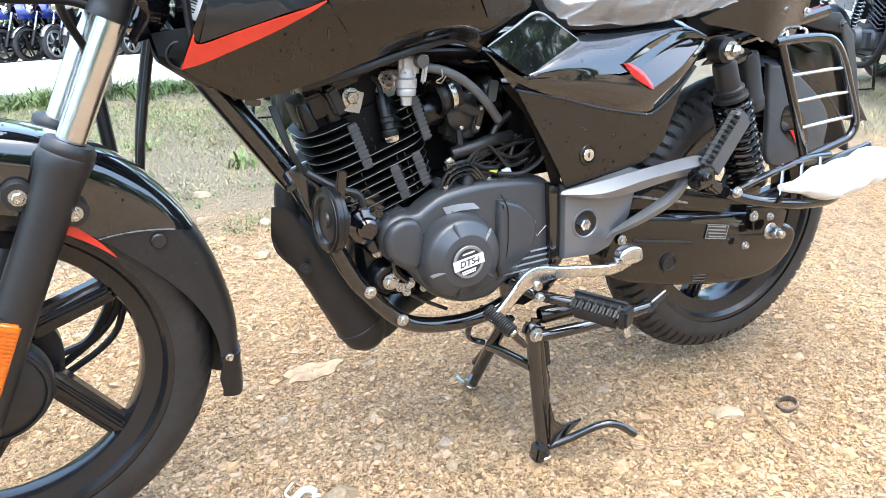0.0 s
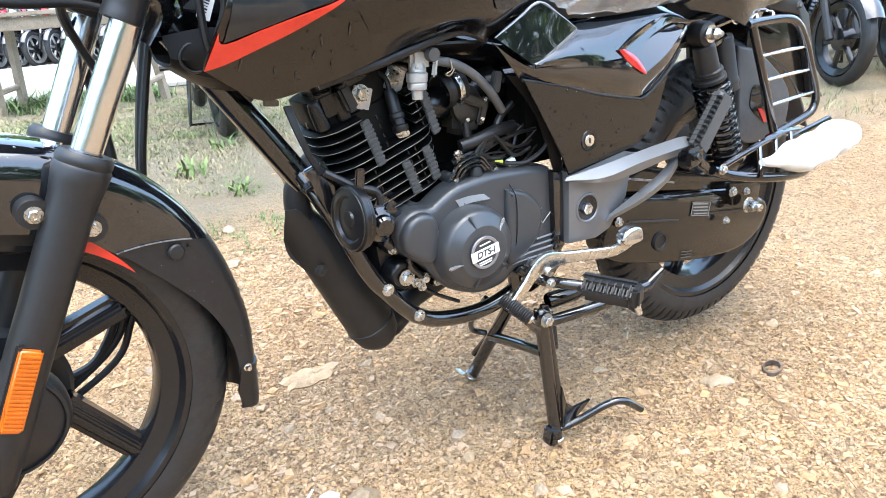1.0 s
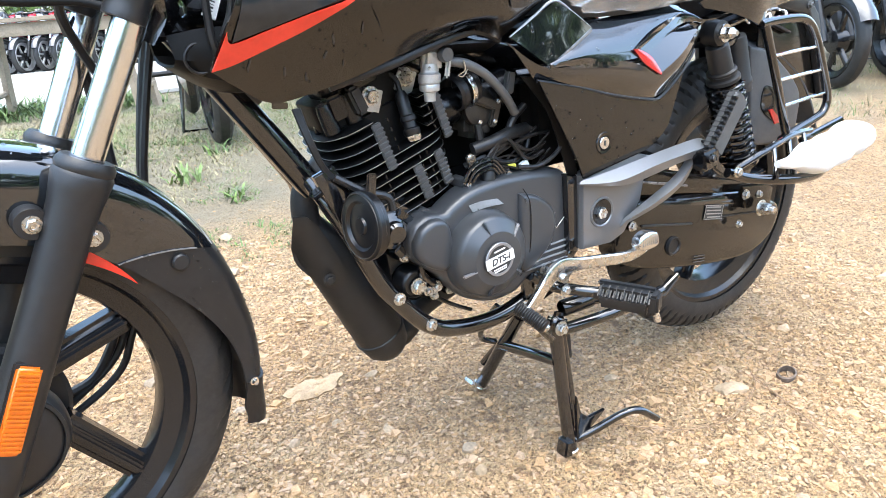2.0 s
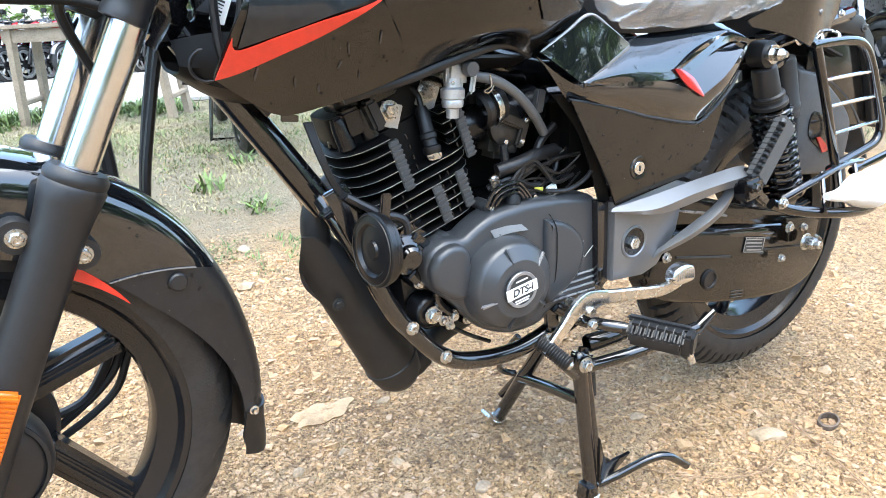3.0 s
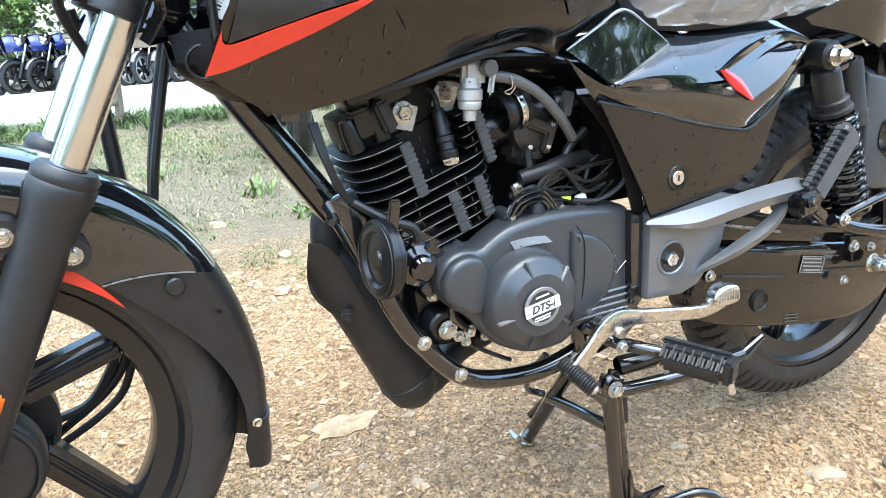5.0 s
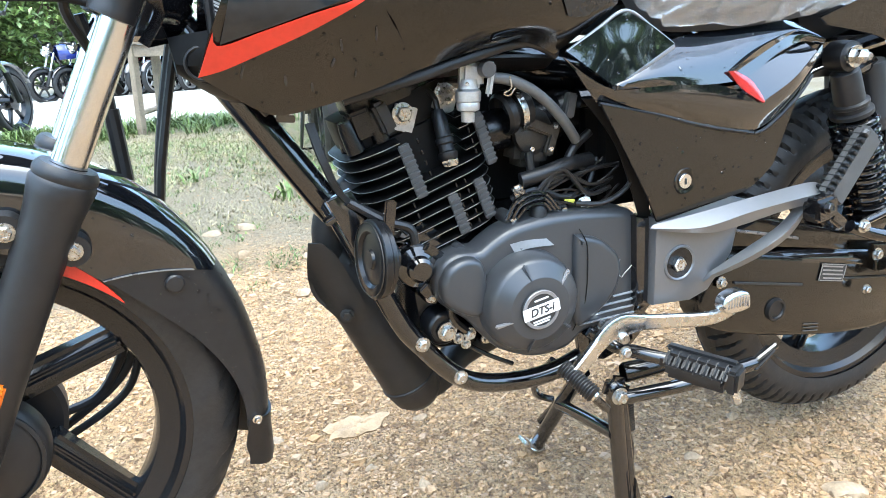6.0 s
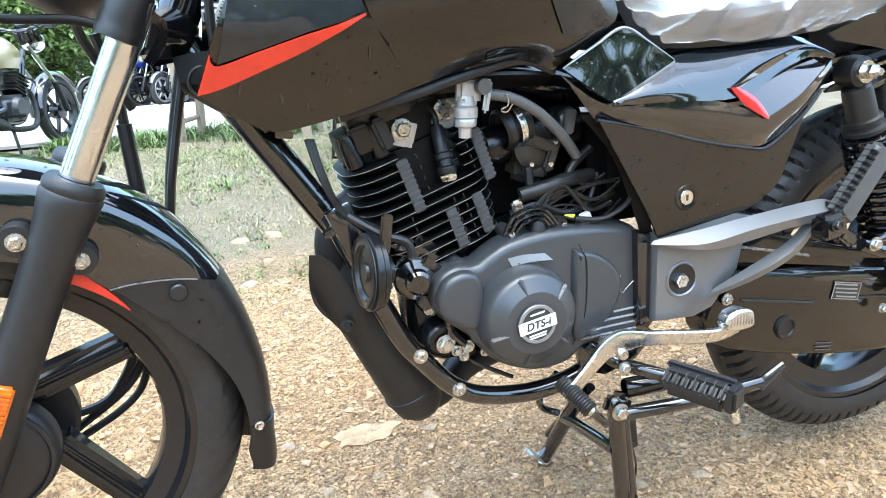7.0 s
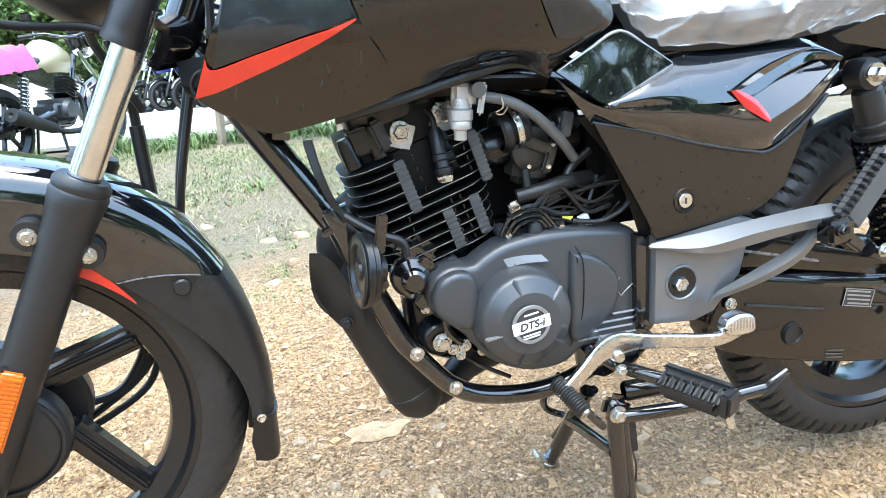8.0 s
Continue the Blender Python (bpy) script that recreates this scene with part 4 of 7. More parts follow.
    part("gloss_decal", skin([(-0.297, 0.835), (-0.25, 0.86), (-0.188, 0.86)], [(-0.322, 0.756), (-0.25, 0.776), (-0.178, 0.797)], lift(0.0015), 20, 8, 0.001), DECAL, tank, "dark gloss film graphic with a grey border")
    part("red_stripe", skin([(-0.3275, 0.767), (-0.3225, 0.7545), (-0.28, 0.766), (-0.24, 0.777), (-0.2, 0.787), (-0.174, 0.7955)],
                            [(-0.345, 0.7275), (-0.321, 0.7325), (-0.28, 0.747), (-0.24, 0.762), (-0.2, 0.78), (-0.174, 0.7935)], lift(0.0028), 40, 6, 0.001), RED, tank, "bright red wedge stripe")
    # dried drips on the shroud
    rnd = random.Random(17)
    for x, z, ln in ((-0.305, 0.722, 0.016), (-0.262, 0.712, 0.011), (-0.215, 0.727, 0.009), (-0.205, 0.742, 0.012), (-0.19, 0.715, 0.008), (-0.235, 0.703, 0.01), (-0.17, 0.75, 0.014)):
        w = 0.0006 + 0.0008 * rnd.random()
        lean = rnd.uniform(-0.002, 0.004)
        up = [(x - w + lean, z + 0.75 * ln), (x - 0.6 * w + lean, z + 0.93 * ln), (x + lean, z + ln), (x + 0.6 * w + lean, z + 0.93 * ln), (x + w + lean, z + 0.75 * ln)]
        down = [(x - w, z + 0.25 * ln), (x - 0.6 * w, z + 0.07 * ln), (x, z), (x + 0.6 * w, z + 0.07 * ln), (x + w, z + 0.25 * ln)]
        part("drip_mark", skin(up, down, lift(0.0009), 10, 5, 0.0006), MUD, tank, "dried muddy drip")
    # under-lip
    part("tank_lip", tube([(-0.2, -0.09, 0.69), (-0.12, -0.1, 0.707), (-0.06, -0.1, 0.722), (0.02, -0.096, 0.737), (0.068, -0.088, 0.72)], 0.006, 30, 10, flat=0.7), RUBBER, tank, "black lower lip")
    part("tank_floor", loft([[(-0.2, -0.085, 0.70), (-0.05, -0.09, 0.725), (0.07, -0.08, 0.72)], [(-0.2, MID, 0.69), (-0.05, MID, 0.70), (0.1, MID, 0.70)],
                             [(-0.2, 0.125, 0.70), (-0.05, 0.13, 0.725), (0.07, 0.12, 0.72)]], 12, 12, 0.004), MATTE, tank)
    part("bracket_tab", box((0.02, 0.004, 0.008), (-0.262, -0.08, 0.676), (0, 8, 0), 0.001), FRAME, tank)


make_tank()


def make_side_panels():
    sp = new("side_panel")
    sp.parent = bike
    tagged(sp, "two-part side panel, gloss above, matte below")

    crest = [(0.068, -0.10, 0.718), (0.126, -0.118, 0.677), (0.2, -0.122, 0.674), (0.28, -0.123, 0.668), (0.35, -0.124, 0.650), (0.42, -0.121, 0.67), (0.486, -0.1, 0.705)]
    foot = [(0.112, -0.106, 0.661), (0.15, -0.111, 0.651), (0.2, -0.114, 0.638), (0.27, -0.116, 0.619), (0.355, -0.116, 0.603), (0.42, -0.112, 0.633), (0.478, -0.098, 0.678)]
    crest_up = [(0.128, -0.119, 0.677), (0.2, -0.123, 0.6745), (0.28, -0.124, 0.6685), (0.335, -0.122, 0.674), (0.395, -0.112, 0.70), (0.45, -0.1, 0.712), (0.488, -0.098, 0.708)]
    brow = [(0.128, -0.118, 0.679), (0.165, -0.11, 0.698), (0.215, -0.096, 0.72), (0.27, -0.089, 0.73), (0.34, -0.085, 0.738), (0.43, -0.085, 0.738), (0.49, -0.094, 0.713)]
    swell = lambda a, b, o: [tuple((p + q) / 2 + d for p, q, d in zip(u, v, (0, -o, 0))) for u, v in zip(a, b)]
    for flip in (False, True):
        side = (lambda bm: mirrored(bm)) if flip else (lambda bm: bm)
        part("lower_facet", side(loft([crest, swell(crest, foot, 0.004), foot], 50, 12, 0.004)), GLOSS, sp, "glossy lower facet reflecting the brown soil")
        part("upper_facet", side(loft([brow, swell(brow, crest_up, 0.0065), crest_up], 50, 14, 0.004)), GLOSS, sp, "glossy upper facet reflecting the sky")
        part("accent_wing", side(loft([[(0.068, -0.108, 0.7225), (0.108, -0.111, 0.745), (0.15, -0.109, 0.764)], [(0.096, -0.1165, 0.7), (0.14, -0.1155, 0.723), (0.188, -0.108, 0.744)],
                                       [(0.126, -0.12, 0.6785), (0.172, -0.1155, 0.70), (0.226, -0.102, 0.722)]], 20, 14, 0.006)), GLOSS, sp, "glossy wing-shaped accent")
        bm = skin([(0.112, 0.659), (0.18, 0.641), (0.25, 0.624), (0.33, 0.606), (0.372, 0.603), (0.405, 0.622), (0.442, 0.648)],
                  [(0.206, 0.494), (0.24, 0.499), (0.28, 0.505), (0.33, 0.512), (0.356, 0.517), (0.38, 0.53), (0.402, 0.548)],
                  lambda x, z: -0.112 + 0.5 * max(0, 0.54 - z) ** 1.4 - 0.004 * math.sin(9 * x), 36, 16, 0.004)
        part("lower_panel", side(bm), SATIN, sp, "matte dark brown-black lower panel")
    part("panel_trim", tube([(0.112, -0.114, 0.659), (0.19, -0.117, 0.640), (0.26, -0.119, 0.619), (0.335, -0.12, 0.602), (0.374, -0.119, 0.600), (0.43, -0.117, 0.636), (0.465, -0.11, 0.665)], 0.0026, 50, 8), RUBBER, sp,
         "black rubber trim bead")
    # silver rods put the bright reflection on the wing's bevel into the colour
    part("wing_edge", tube([(0.127, -0.122, 0.6765), (0.172, -0.118, 0.698), (0.228, -0.104, 0.72)], 0.0046, 20, 10, flat=0.6), SILVER, sp, "bevel highlight laid on as a silver line")
    part("wing_edge", tube([(0.069, -0.11, 0.723), (0.108, -0.113, 0.746), (0.15, -0.111, 0.7655), (0.19, -0.109, 0.745), (0.228, -0.104, 0.722)], 0.0022, 40, 8), SILVER, sp)
    # scoop: upper facet looks down, lower facet looks up
    a = [(0.300, -0.126, 0.683), (0.36, -0.118, 0.712), (0.435, -0.1, 0.728)]
    b = [(0.328, -0.112, 0.672), (0.39, -0.104, 0.693), (0.452, -0.094, 0.712)]
    c = [(0.357, -0.130, 0.640), (0.41, -0.127, 0.664), (0.466, -0.112, 0.696)]
    part("scoop_roof", loft([a, b], 14, 4, 0.003), GLOSS, sp, "glossy scoop roof reflecting the soil")
    part("scoop_floor", loft([b, c], 14, 4, 0.003), GLOSS, sp, "glossy scoop floor")
    part("red_reflector", loft([[(0.298, -0.128, 0.684), (0.322, -0.131, 0.659), (0.356, -0.134, 0.639)], [(0.305, -0.129, 0.6835), (0.331, -0.131, 0.6645), (0.358, -0.133, 0.641)], [(0.311, -0.126, 0.684), (0.339, -0.128, 0.668), (0.360, -0.131, 0.643)]], 14, 7, 0.003), REDLENS, sp, "red honeycomb reflector")
    # key lock
    k = new("key_lock")
    k.parent = sp
    part("collar", lathe([(0.0, 0.004), (0.011, 0.004), (0.0125, 0.008), (0.0165, 0.009), (0.018, 0.006), (0.0185, 0)], (0.243, -0.1125, 0.546), (0, -1, 0), 28), SATIN, k)
    bm = lathe([(0, 0.0095), (0.0095, 0.0095), (0.0105, 0.008), (0.0105, 0.003)], (0.243, -0.1125, 0.546), (0, -1, 0), 24)
    part("barrel", bm, CHROME, k, "chrome lock barrel")
    part("slot", box((0.0022, 0.001, 0.008), (0.243, -0.1225, 0.546), bevel=0), INK, k)
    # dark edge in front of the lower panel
    part("inner_shield", loft([[(0.10, -0.095, 0.665), (0.145, -0.095, 0.61), (0.172, -0.092, 0.555), (0.195, -0.088, 0.495)], [(0.125, -0.1, 0.662), (0.168, -0.1, 0.60), (0.195, -0.098, 0.545), (0.212, -0.094, 0.488)]], 16, 5, 0.006), FINSHADEBLK, sp)
    part("airbox", box((0.2, 0.16, 0.16), (0.24, MID, 0.585), bevel=0.02), FINSHADEBLK, sp)


make_side_panels()


def make_seat():
    seat = new("seat")
    seat.parent = bike
    tagged(seat, "black seat wrapped in clear plastic")
    curves = [[(0.165, -0.06, 0.80), (0.2, -0.085, 0.745), (0.3, -0.1, 0.735), (0.45, -0.105, 0.745), (0.56, -0.1, 0.76)],
              [(0.16, -0.055, 0.835), (0.22, -0.1, 0.79), (0.32, -0.115, 0.785), (0.45, -0.115, 0.80), (0.58, -0.105, 0.83)],
              [(0.16, MID, 0.85), (0.22, MID, 0.815), (0.32, MID, 0.81), (0.45, MID, 0.83), (0.58, MID, 0.875)]]
    curves += [[(x, 2 * MID - y, z) for x, y, z in c] for c in curves[1::-1]]
    part("cushion", loft(curves, 26, 24, 0.004), SEATV, seat, "black vinyl cushion")
    bm = loft([[(x - 0.012 * (i == 0), y - 0.012 if y < MID else y, z + 0.008) for i, (x, y, z) in enumerate(c)] for c in curves[:3]], 120, 56)
    for v in bm.verts:
        p = v.co
        g = Vector((p.x * 9, p.y * 22, p.z * 22)) + 0.8 * Vector((noise.noise(p * 9), 0, 0))
        d = Vector((p.x * 14 + p.z * 20, p.x * 20 - p.z * 26, p.y * 12))
        cr = (1 - abs(noise.noise(g))) ** 4 * 0.6 + (1 - abs(noise.noise(d))) ** 5 * 0.7
        v.co += Vector((0.004 * noise.noise(p * 40), -0.004 - 0.014 * cr + 0.004 * noise.noise(p * 18), -0.007 + 0.004 * noise.noise(p * 22) + 0.009 * cr + 0.003 * noise.noise(p * 60)))
    part("plastic_wrap", bm, CLEAR, seat, "crumpled clear plastic wrap")
    # tail cowl
    tail = new("tail_cowl")
    tail.parent = bike
    for flip in (False, True):
        bm = skin([(0.455, 0.742), (0.54, 0.77), (0.64, 0.81), (0.78, 0.86)], [(0.47, 0.732), (0.56, 0.715), (0.69, 0.683), (0.765, 0.74)], lambda x, z: -0.118 - 0.1 * (z - 0.72) + 0.05 * smooth(0.6, 0.8, x), 26, 9, 0.004)
        part("cowl_side", mirrored(bm) if flip else bm, SATIN, tail, "dark matte tail side")
    part("cowl_core", box((0.34, 0.15, 0.08), (0.64, MID, 0.765), (0, -14, 0), 0.02), MATTE, tail)
    bolt("cowl_screw", (0.715, -0.112, 0.74), (0, -1, 0), 0.006, tail, CHROME)


make_seat()


# engine
def make_engine():
    en = new("engine")
    en.parent = bike
    tagged(en, "single-cylinder engine with grey cover and black fins")
    outline = [(-0.105, 0.455), (-0.098, 0.478), (-0.073, 0.492), (-0.045, 0.489), (-0.03, 0.498), (0.0, 0.512), (0.05, 0.519), (0.10, 0.519), (0.15, 0.515), (0.185, 0.508), (0.194, 0.495),
               (0.198, 0.40), (0.195, 0.352), (0.15, 0.345), (0.112, 0.342), (0.085, 0.324), (0.05, 0.320), (0.02, 0.325), (-0.02, 0.345), (-0.045, 0.372), (-0.06, 0.392), (-0.09, 0.418), (-0.102, 0.432)]
    part("crankcase", plate([(x * 0.97 + 0.004, z) for x, z in outline], -0.045, 0.10, 0.006), BLACKENG, en, "black crankcase")
    cov = new("side_cover")
    cov.parent = en
    tagged(cov, "grey cast engine side cover")
    part("cover_body", plate(outline, -0.088, -0.046, 0.014, n=80, seg=4), CASTING, cov, "dark grey painted casting")
    part("magneto_bulge", lathe([(0.0, 0.048), (0.041, 0.0478), (0.0418, 0.0476), (0.0426, 0.0471), (0.0435, 0.0464), (0.058, 0.0375), (0.0592, 0.0366), (0.0628, 0.032), (0.0655, 0.023), (0.0668, 0.014), (0.0685, 0.0)], (0.0165, -0.083, 0.414), (0, -1, 0), 72), CASTING, cov, "round magneto bulge")
    # the two silver ribs have their highlight painted in; the rest are plain casting
    for deg, mat in ((42, SILVER), (107, CASTING), (195, SILVER), (256, CASTING), (321, CASTING)):
        a = radians(deg)
        bm = box((0.025, 0.005, 0.0062), (0, 0, 0), bevel=0.0018)
        for v in bm.verts:
            v.co.z *= 0.45 if v.co.x < 0 else 1.0
        bm.transform(Matrix.Translation((0.0165 + 0.0505 * math.cos(a), -0.1258, 0.414 + 0.0505 * math.sin(a))) @ Matrix.Rotation(-a, 4, "Y") @ Matrix.Rotation(radians(20), 4, "Z"))
        part("rib", bm, mat, cov)
    part("oval_boss", plate([(-0.102, 0.458), (-0.09, 0.478), (-0.065, 0.486), (-0.044, 0.474), (-0.04, 0.43), (-0.052, 0.405), (-0.08, 0.415), (-0.1, 0.435)], -0.1, -0.08, 0.01, n=40, seg=4), CASTING, cov)
    part("rear_bulge", plate([(0.09, 0.49), (0.125, 0.48), (0.155, 0.455), (0.163, 0.43), (0.155, 0.40), (0.135, 0.378), (0.105, 0.36), (0.088, 0.372)], -0.098, -0.08, 0.009, n=40, seg=4), CASTING, cov)
    # facet of the same casting; silver puts its sky highlight into the colour
    part("upper_flat", loft([[(-0.003, -0.0876, 0.4915), (0.022, -0.0876, 0.493), (0.05, -0.0876, 0.4905)], [(0.002, -0.0905, 0.4805), (0.028, -0.0905, 0.4825), (0.06, -0.0905, 0.4805)]], 14, 4, 0.001), SILVER, cov, "flat cover facet in silver for its sky highlight")
    part("seam", tube([(0.097, -0.0925, 0.497), (0.105, -0.0985, 0.476), (0.106, -0.0992, 0.44), (0.104, -0.0985, 0.405), (0.099, -0.0955, 0.379), (0.088, -0.09, 0.352)], 0.0008, 24, 6), BLACKENG, cov)
    # cast ridges drawn in silver to hold the bright highlight on their tops
    for k in range(4):
        z = 0.3895 - 0.0104 * k
        bm = tube([(0.154 - 0.018 * k, -0.0885, z - 0.001), (0.189, -0.0895, z)], 0.0019, 2, 8, curved=False)
        part("fin_line", bm, SILVER, cov)
    part("scribble", tube([(0.164, -0.09, 0.442), (0.160, -0.09, 0.43), (0.166, -0.09, 0.415), (0.172, -0.09, 0.42), (0.188, -0.089, 0.432)], 0.0007, 16, 6), ALU, cov)
    # round badge: white ring and band with dark marks
    bd = new("badge")
    bd.parent = cov
    at = Vector((0.0145, -0.1332, 0.415))
    part("disc", lathe([(0, 0.002), (0.0255, 0.002), (0.0265, 0.001), (0.0265, 0)], at, (0, -1, 0), 40), INK, bd, "black disc")
    part("ring", lathe([(0.0215, 0.0022), (0.0218, 0.0034), (0.0255, 0.0034), (0.0262, 0.0022)], at, (0, -1, 0), 48), SILVER, bd, "silver ring")
    bm = box((0.052, 0.002, 0.0165), at + Vector((0, -0.0032, 0)), (0, -9, 0), 0.0006)
    part("band", bm, PAPER, bd, "white band")
    bm = lettering("DTS-i", 0.0145)
    bm.transform(Matrix.Translation(at + Vector((0, -0.0043, 0))) @ Matrix.Rotation(radians(-9), 4, "Y"))
    part("letters", bm, INK, bd, "slanted black letters")
    for dz in (0.0145, -0.0135, -0.017):
        part("line", box((0.02 if dz > 0 else 0.03 + dz * 0.4, 0.001, 0.0022), at + Vector((0, -0.0028, dz)), (0, -9, 0), 0.0003), PAPER, bd)
    for x, z in ((-0.062, 0.486), (0.012, 0.517), (0.088, 0.519), (0.128, 0.517)):
        p = Vector((x, -0.064, z))
        part("boss", lathe([(0, 0), (0.0085, 0), (0.0095, -0.004), (0.0095, -0.03), (0, -0.03)], p, (0, -1, 0), 18), CASTING, en)
        bolt("cover_bolt", p, (0, -1, 0), 0.006, en, STEEL, washer=False)
    for x, z in ((-0.105, 0.43), (-0.03, 0.355), (0.12, 0.335)):
        p = Vector((x, -0.06, z))
        part("boss", lathe([(0, 0), (0.008, 0), (0.009, -0.004), (0.009, -0.03), (0, -0.03)], p, (0, -1, 0), 16), BLACKENG, en)
        bolt("case_bolt", p, (0, -1, 0), 0.006, en, ZINC)

    part("sump", plate([(-0.118, 0.43), (-0.05, 0.44), (-0.02, 0.36), (-0.03, 0.335), (-0.08, 0.338), (-0.112, 0.37)], -0.03, 0.07, 0.008), BLACKENG, en)
    cap = part("filter_cap", lathe([(0.024, -0.03), (0.024, -0.004), (0.022, 0.0), (0.0195, 0.0015), (0.0185, -0.001), (0.013, -0.001), (0.0, -0.001)], (-0.089, -0.062, 0.383), (0, -1, 0), 28), HORNBLK, en, "round black filter cap")
    bolt("cap_nut", (-0.087, -0.064, 0.3795), (0, -1, 0), 0.0115, cap, ZINC, length=0.01)
    for x, z, r in ((-0.073, 0.368, 0.0065), (-0.0565, 0.371, 0.0075), (-0.063, 0.358, 0.006)):
        part("boss", lathe([(0, 0), (r * 1.3, 0), (r * 1.45, -0.004), (r * 1.45, -0.04), (0, -0.04)], (x, -0.067, z), (0, -1, 0), 16), BLACKENG, en)
        bolt("sump_bolt", (x, -0.067, z), (0, -1, 0), r, en, ZINC)
    part("shift_rod", tube([(-0.072, -0.05, 0.362), (-0.03, -0.055, 0.33), (0.01, -0.058, 0.306)], 0.0032, 8, 8), ALLOY, en, "black shift rod")

    # cylinder with fins, leaning forward
    ax = Vector((-0.302, 0, 0.953)).normalized()
    fw = Vector((0.953, 0, 0.302)).normalized()
    base = Vector((-0.063, MID, 0.487))
    cyl = new("cylinder")
    cyl.parent = en
    tagged(cyl, "black finned cylinder")

    def slab(c, lx, ly, th, r=0.03, notch=None):
        pts = []
        for qx, qy in ((1, 1), (-1, 1), (-1, -1), (1, -1)):
            if notch and (qx, qy) == (1, -1):
                pts += [(notch[0], -ly / 2), (notch[0] + 0.006, -ly / 2 + notch[2]), (notch[1] - 0.006, -ly / 2 + notch[2]), (notch[1], -ly / 2)]
            for k in range(5):
                a = {(1, 1): 0, (-1, 1): 90, (-1, -1): 180, (1, -1): 270}[(qx, qy)] + 22.5 * k
                pts.append((qx * (lx / 2 - r) + r * math.cos(radians(a)), qy * (ly / 2 - r) + r * math.sin(radians(a))))
        bm = bmesh.new()
        rings = []
        for k, (s, h) in enumerate(((0.985, -th / 2), (1.0, -th / 4), (1.0, th / 4), (0.985, th / 2))):
            rings.append([bm.verts.new(c + fw * (u * s) + Vector((0, 1, 0)) * (v * s) + ax * h) for u, v in pts])
        for a, b in zip(rings, rings[1:]):
            for i in range(len(pts)):
                j = (i + 1) % len(pts)
                bm.faces.new((a[i], a[j], b[j], b[i]))
        bm.faces.new(rings[0][::-1]), bm.faces.new(rings[-1])
        return bm
    part("barrel", slab(base + ax * 0.075, 0.12, 0.09, 0.17), FINSHADEBLK, cyl)
    for k in range(11):
        w = 0.166 + 0.004 * min(k, 5) if k < 6 else 0.188
        mid = base + ax * (0.014 + 0.0143 * k) + fw * (0.0 if k < 6 else 0.008)
        hole = (-0.026, 0.062, 0.045) if k > 6 else None
        ly = 0.15
        part("fin", slab(mid, w, ly, 0.003, 0.045, hole), FINSHADEBLK, cyl)
        edge = part("fin_edge", slab(mid, w + 0.001, ly + 0.001, 0.0009, 0.045, hole and (hole[0] - 0.0005, hole[1] + 0.0005, hole[2] - 0.0005)), FINEDGE, cyl)
        edge["label"] = "thin pale strip for the fin edge highlight"
    for u, h0, h1, wide in ((-0.016, 0.083, 0.154, 0.0145), (0.02, 0.014, 0.07, 0.014), (0.059, 0.018, 0.074, 0.014), (0.085, 0.083, 0.152, 0.0135)):
        c = base + ax * ((h0 + h1) / 2) + fw * u
        bm = box((wide, 0.006, h1 - h0), (0, 0, 0), bevel=0.0015)
        for j in range(int((h1 - h0) / 0.0071)):
            join(bm, box((wide + 0.001, 0.003, 0.0034), (0, -0.0035, -(h1 - h0) / 2 + 0.005 + 0.0071 * j), bevel=0.0006))
        m = Matrix((fw, Vector((0, 1, 0)), ax)).transposed().to_4x4()
        bm.transform(Matrix.Translation(Vector((c.x, MID - 0.0745, c.z))) @ m)
        part("fin_damper", bm, GREYRUB, cyl, "grey rubber fin damper")
    for u, k0, k1 in ((0.004, 6, 10), (0.03, 0, 5), (0.043, 0, 5), (-0.03, 0, 5), (0.07, 6, 10)):
        for k in range(k0, k1):
            p = base + ax * (0.021 + 0.0143 * k) + fw * u
            part("fin_pin", tube([Vector((p.x, MID - 0.073, p.z)) - 0.003 * ax, Vector((p.x, MID - 0.073, p.z)) + 0.003 * ax], 0.0016, 2, 6, curved=False), BLACKENG, cyl)
    head = new("cylinder_head")
    head.parent = en
    hb = base + ax * 0.182
    part("head_block", slab(hb, 0.15, 0.085, 0.04, 0.02), FINSHADEBLK, head)
    part("rocker_cover", slab(hb + ax * 0.03, 0.11, 0.085, 0.035, 0.03), BLACKENG, head)
    for dx in (-0.065, -0.03):
        part("head_boss", lathe([(0, 0.02), (0.009, 0.02), (0.011, 0.01), (0.012, -0.02)], hb + fw * dx + Vector((0, -0.045, 0)), ax, 12), BLACKENG, head)
    pa, pb = Vector((-0.068, -0.03, 0.662)), Vector((-0.063, -0.046, 0.605))
    pd = pa - pb
    part("plug_cap", lathe([(0, 0.06), (0.007, 0.06), (0.0095, 0.052), (0.0095, 0.026), (0.0115, 0.024), (0.0115, 0.018), (0.0095, 0.016), (0.0095, 0.008), (0.0125, 0.006), (0.0125, 0.0), (0.0105, -0.003)], pb, pd, 20), RUBBER, head, "black spark plug cap")
    part("plug_ring", lathe([(0.0095, -0.002), (0.0118, -0.004), (0.0112, -0.009), (0.0085, -0.012)], pb, pd, 6), STEEL, head)
    part("plug_lead", tube([pa, pa + Vector((-0.004, 0.006, 0.02)), pa + Vector((-0.03, 0.03, 0.04)), (-0.14, 0.02, 0.7)], 0.004, 18, 8), RUBBER, head)
    for x, z, tilt in ((-0.1125, 0.661, 18), (-0.056, 0.680, 22)):
        part("mount_tab", box((0.03, 0.004, 0.032), (x + 0.002, -0.023, z - 0.005), (0, tilt, 0), 0.001), ALU, head, "bright mounting tab")
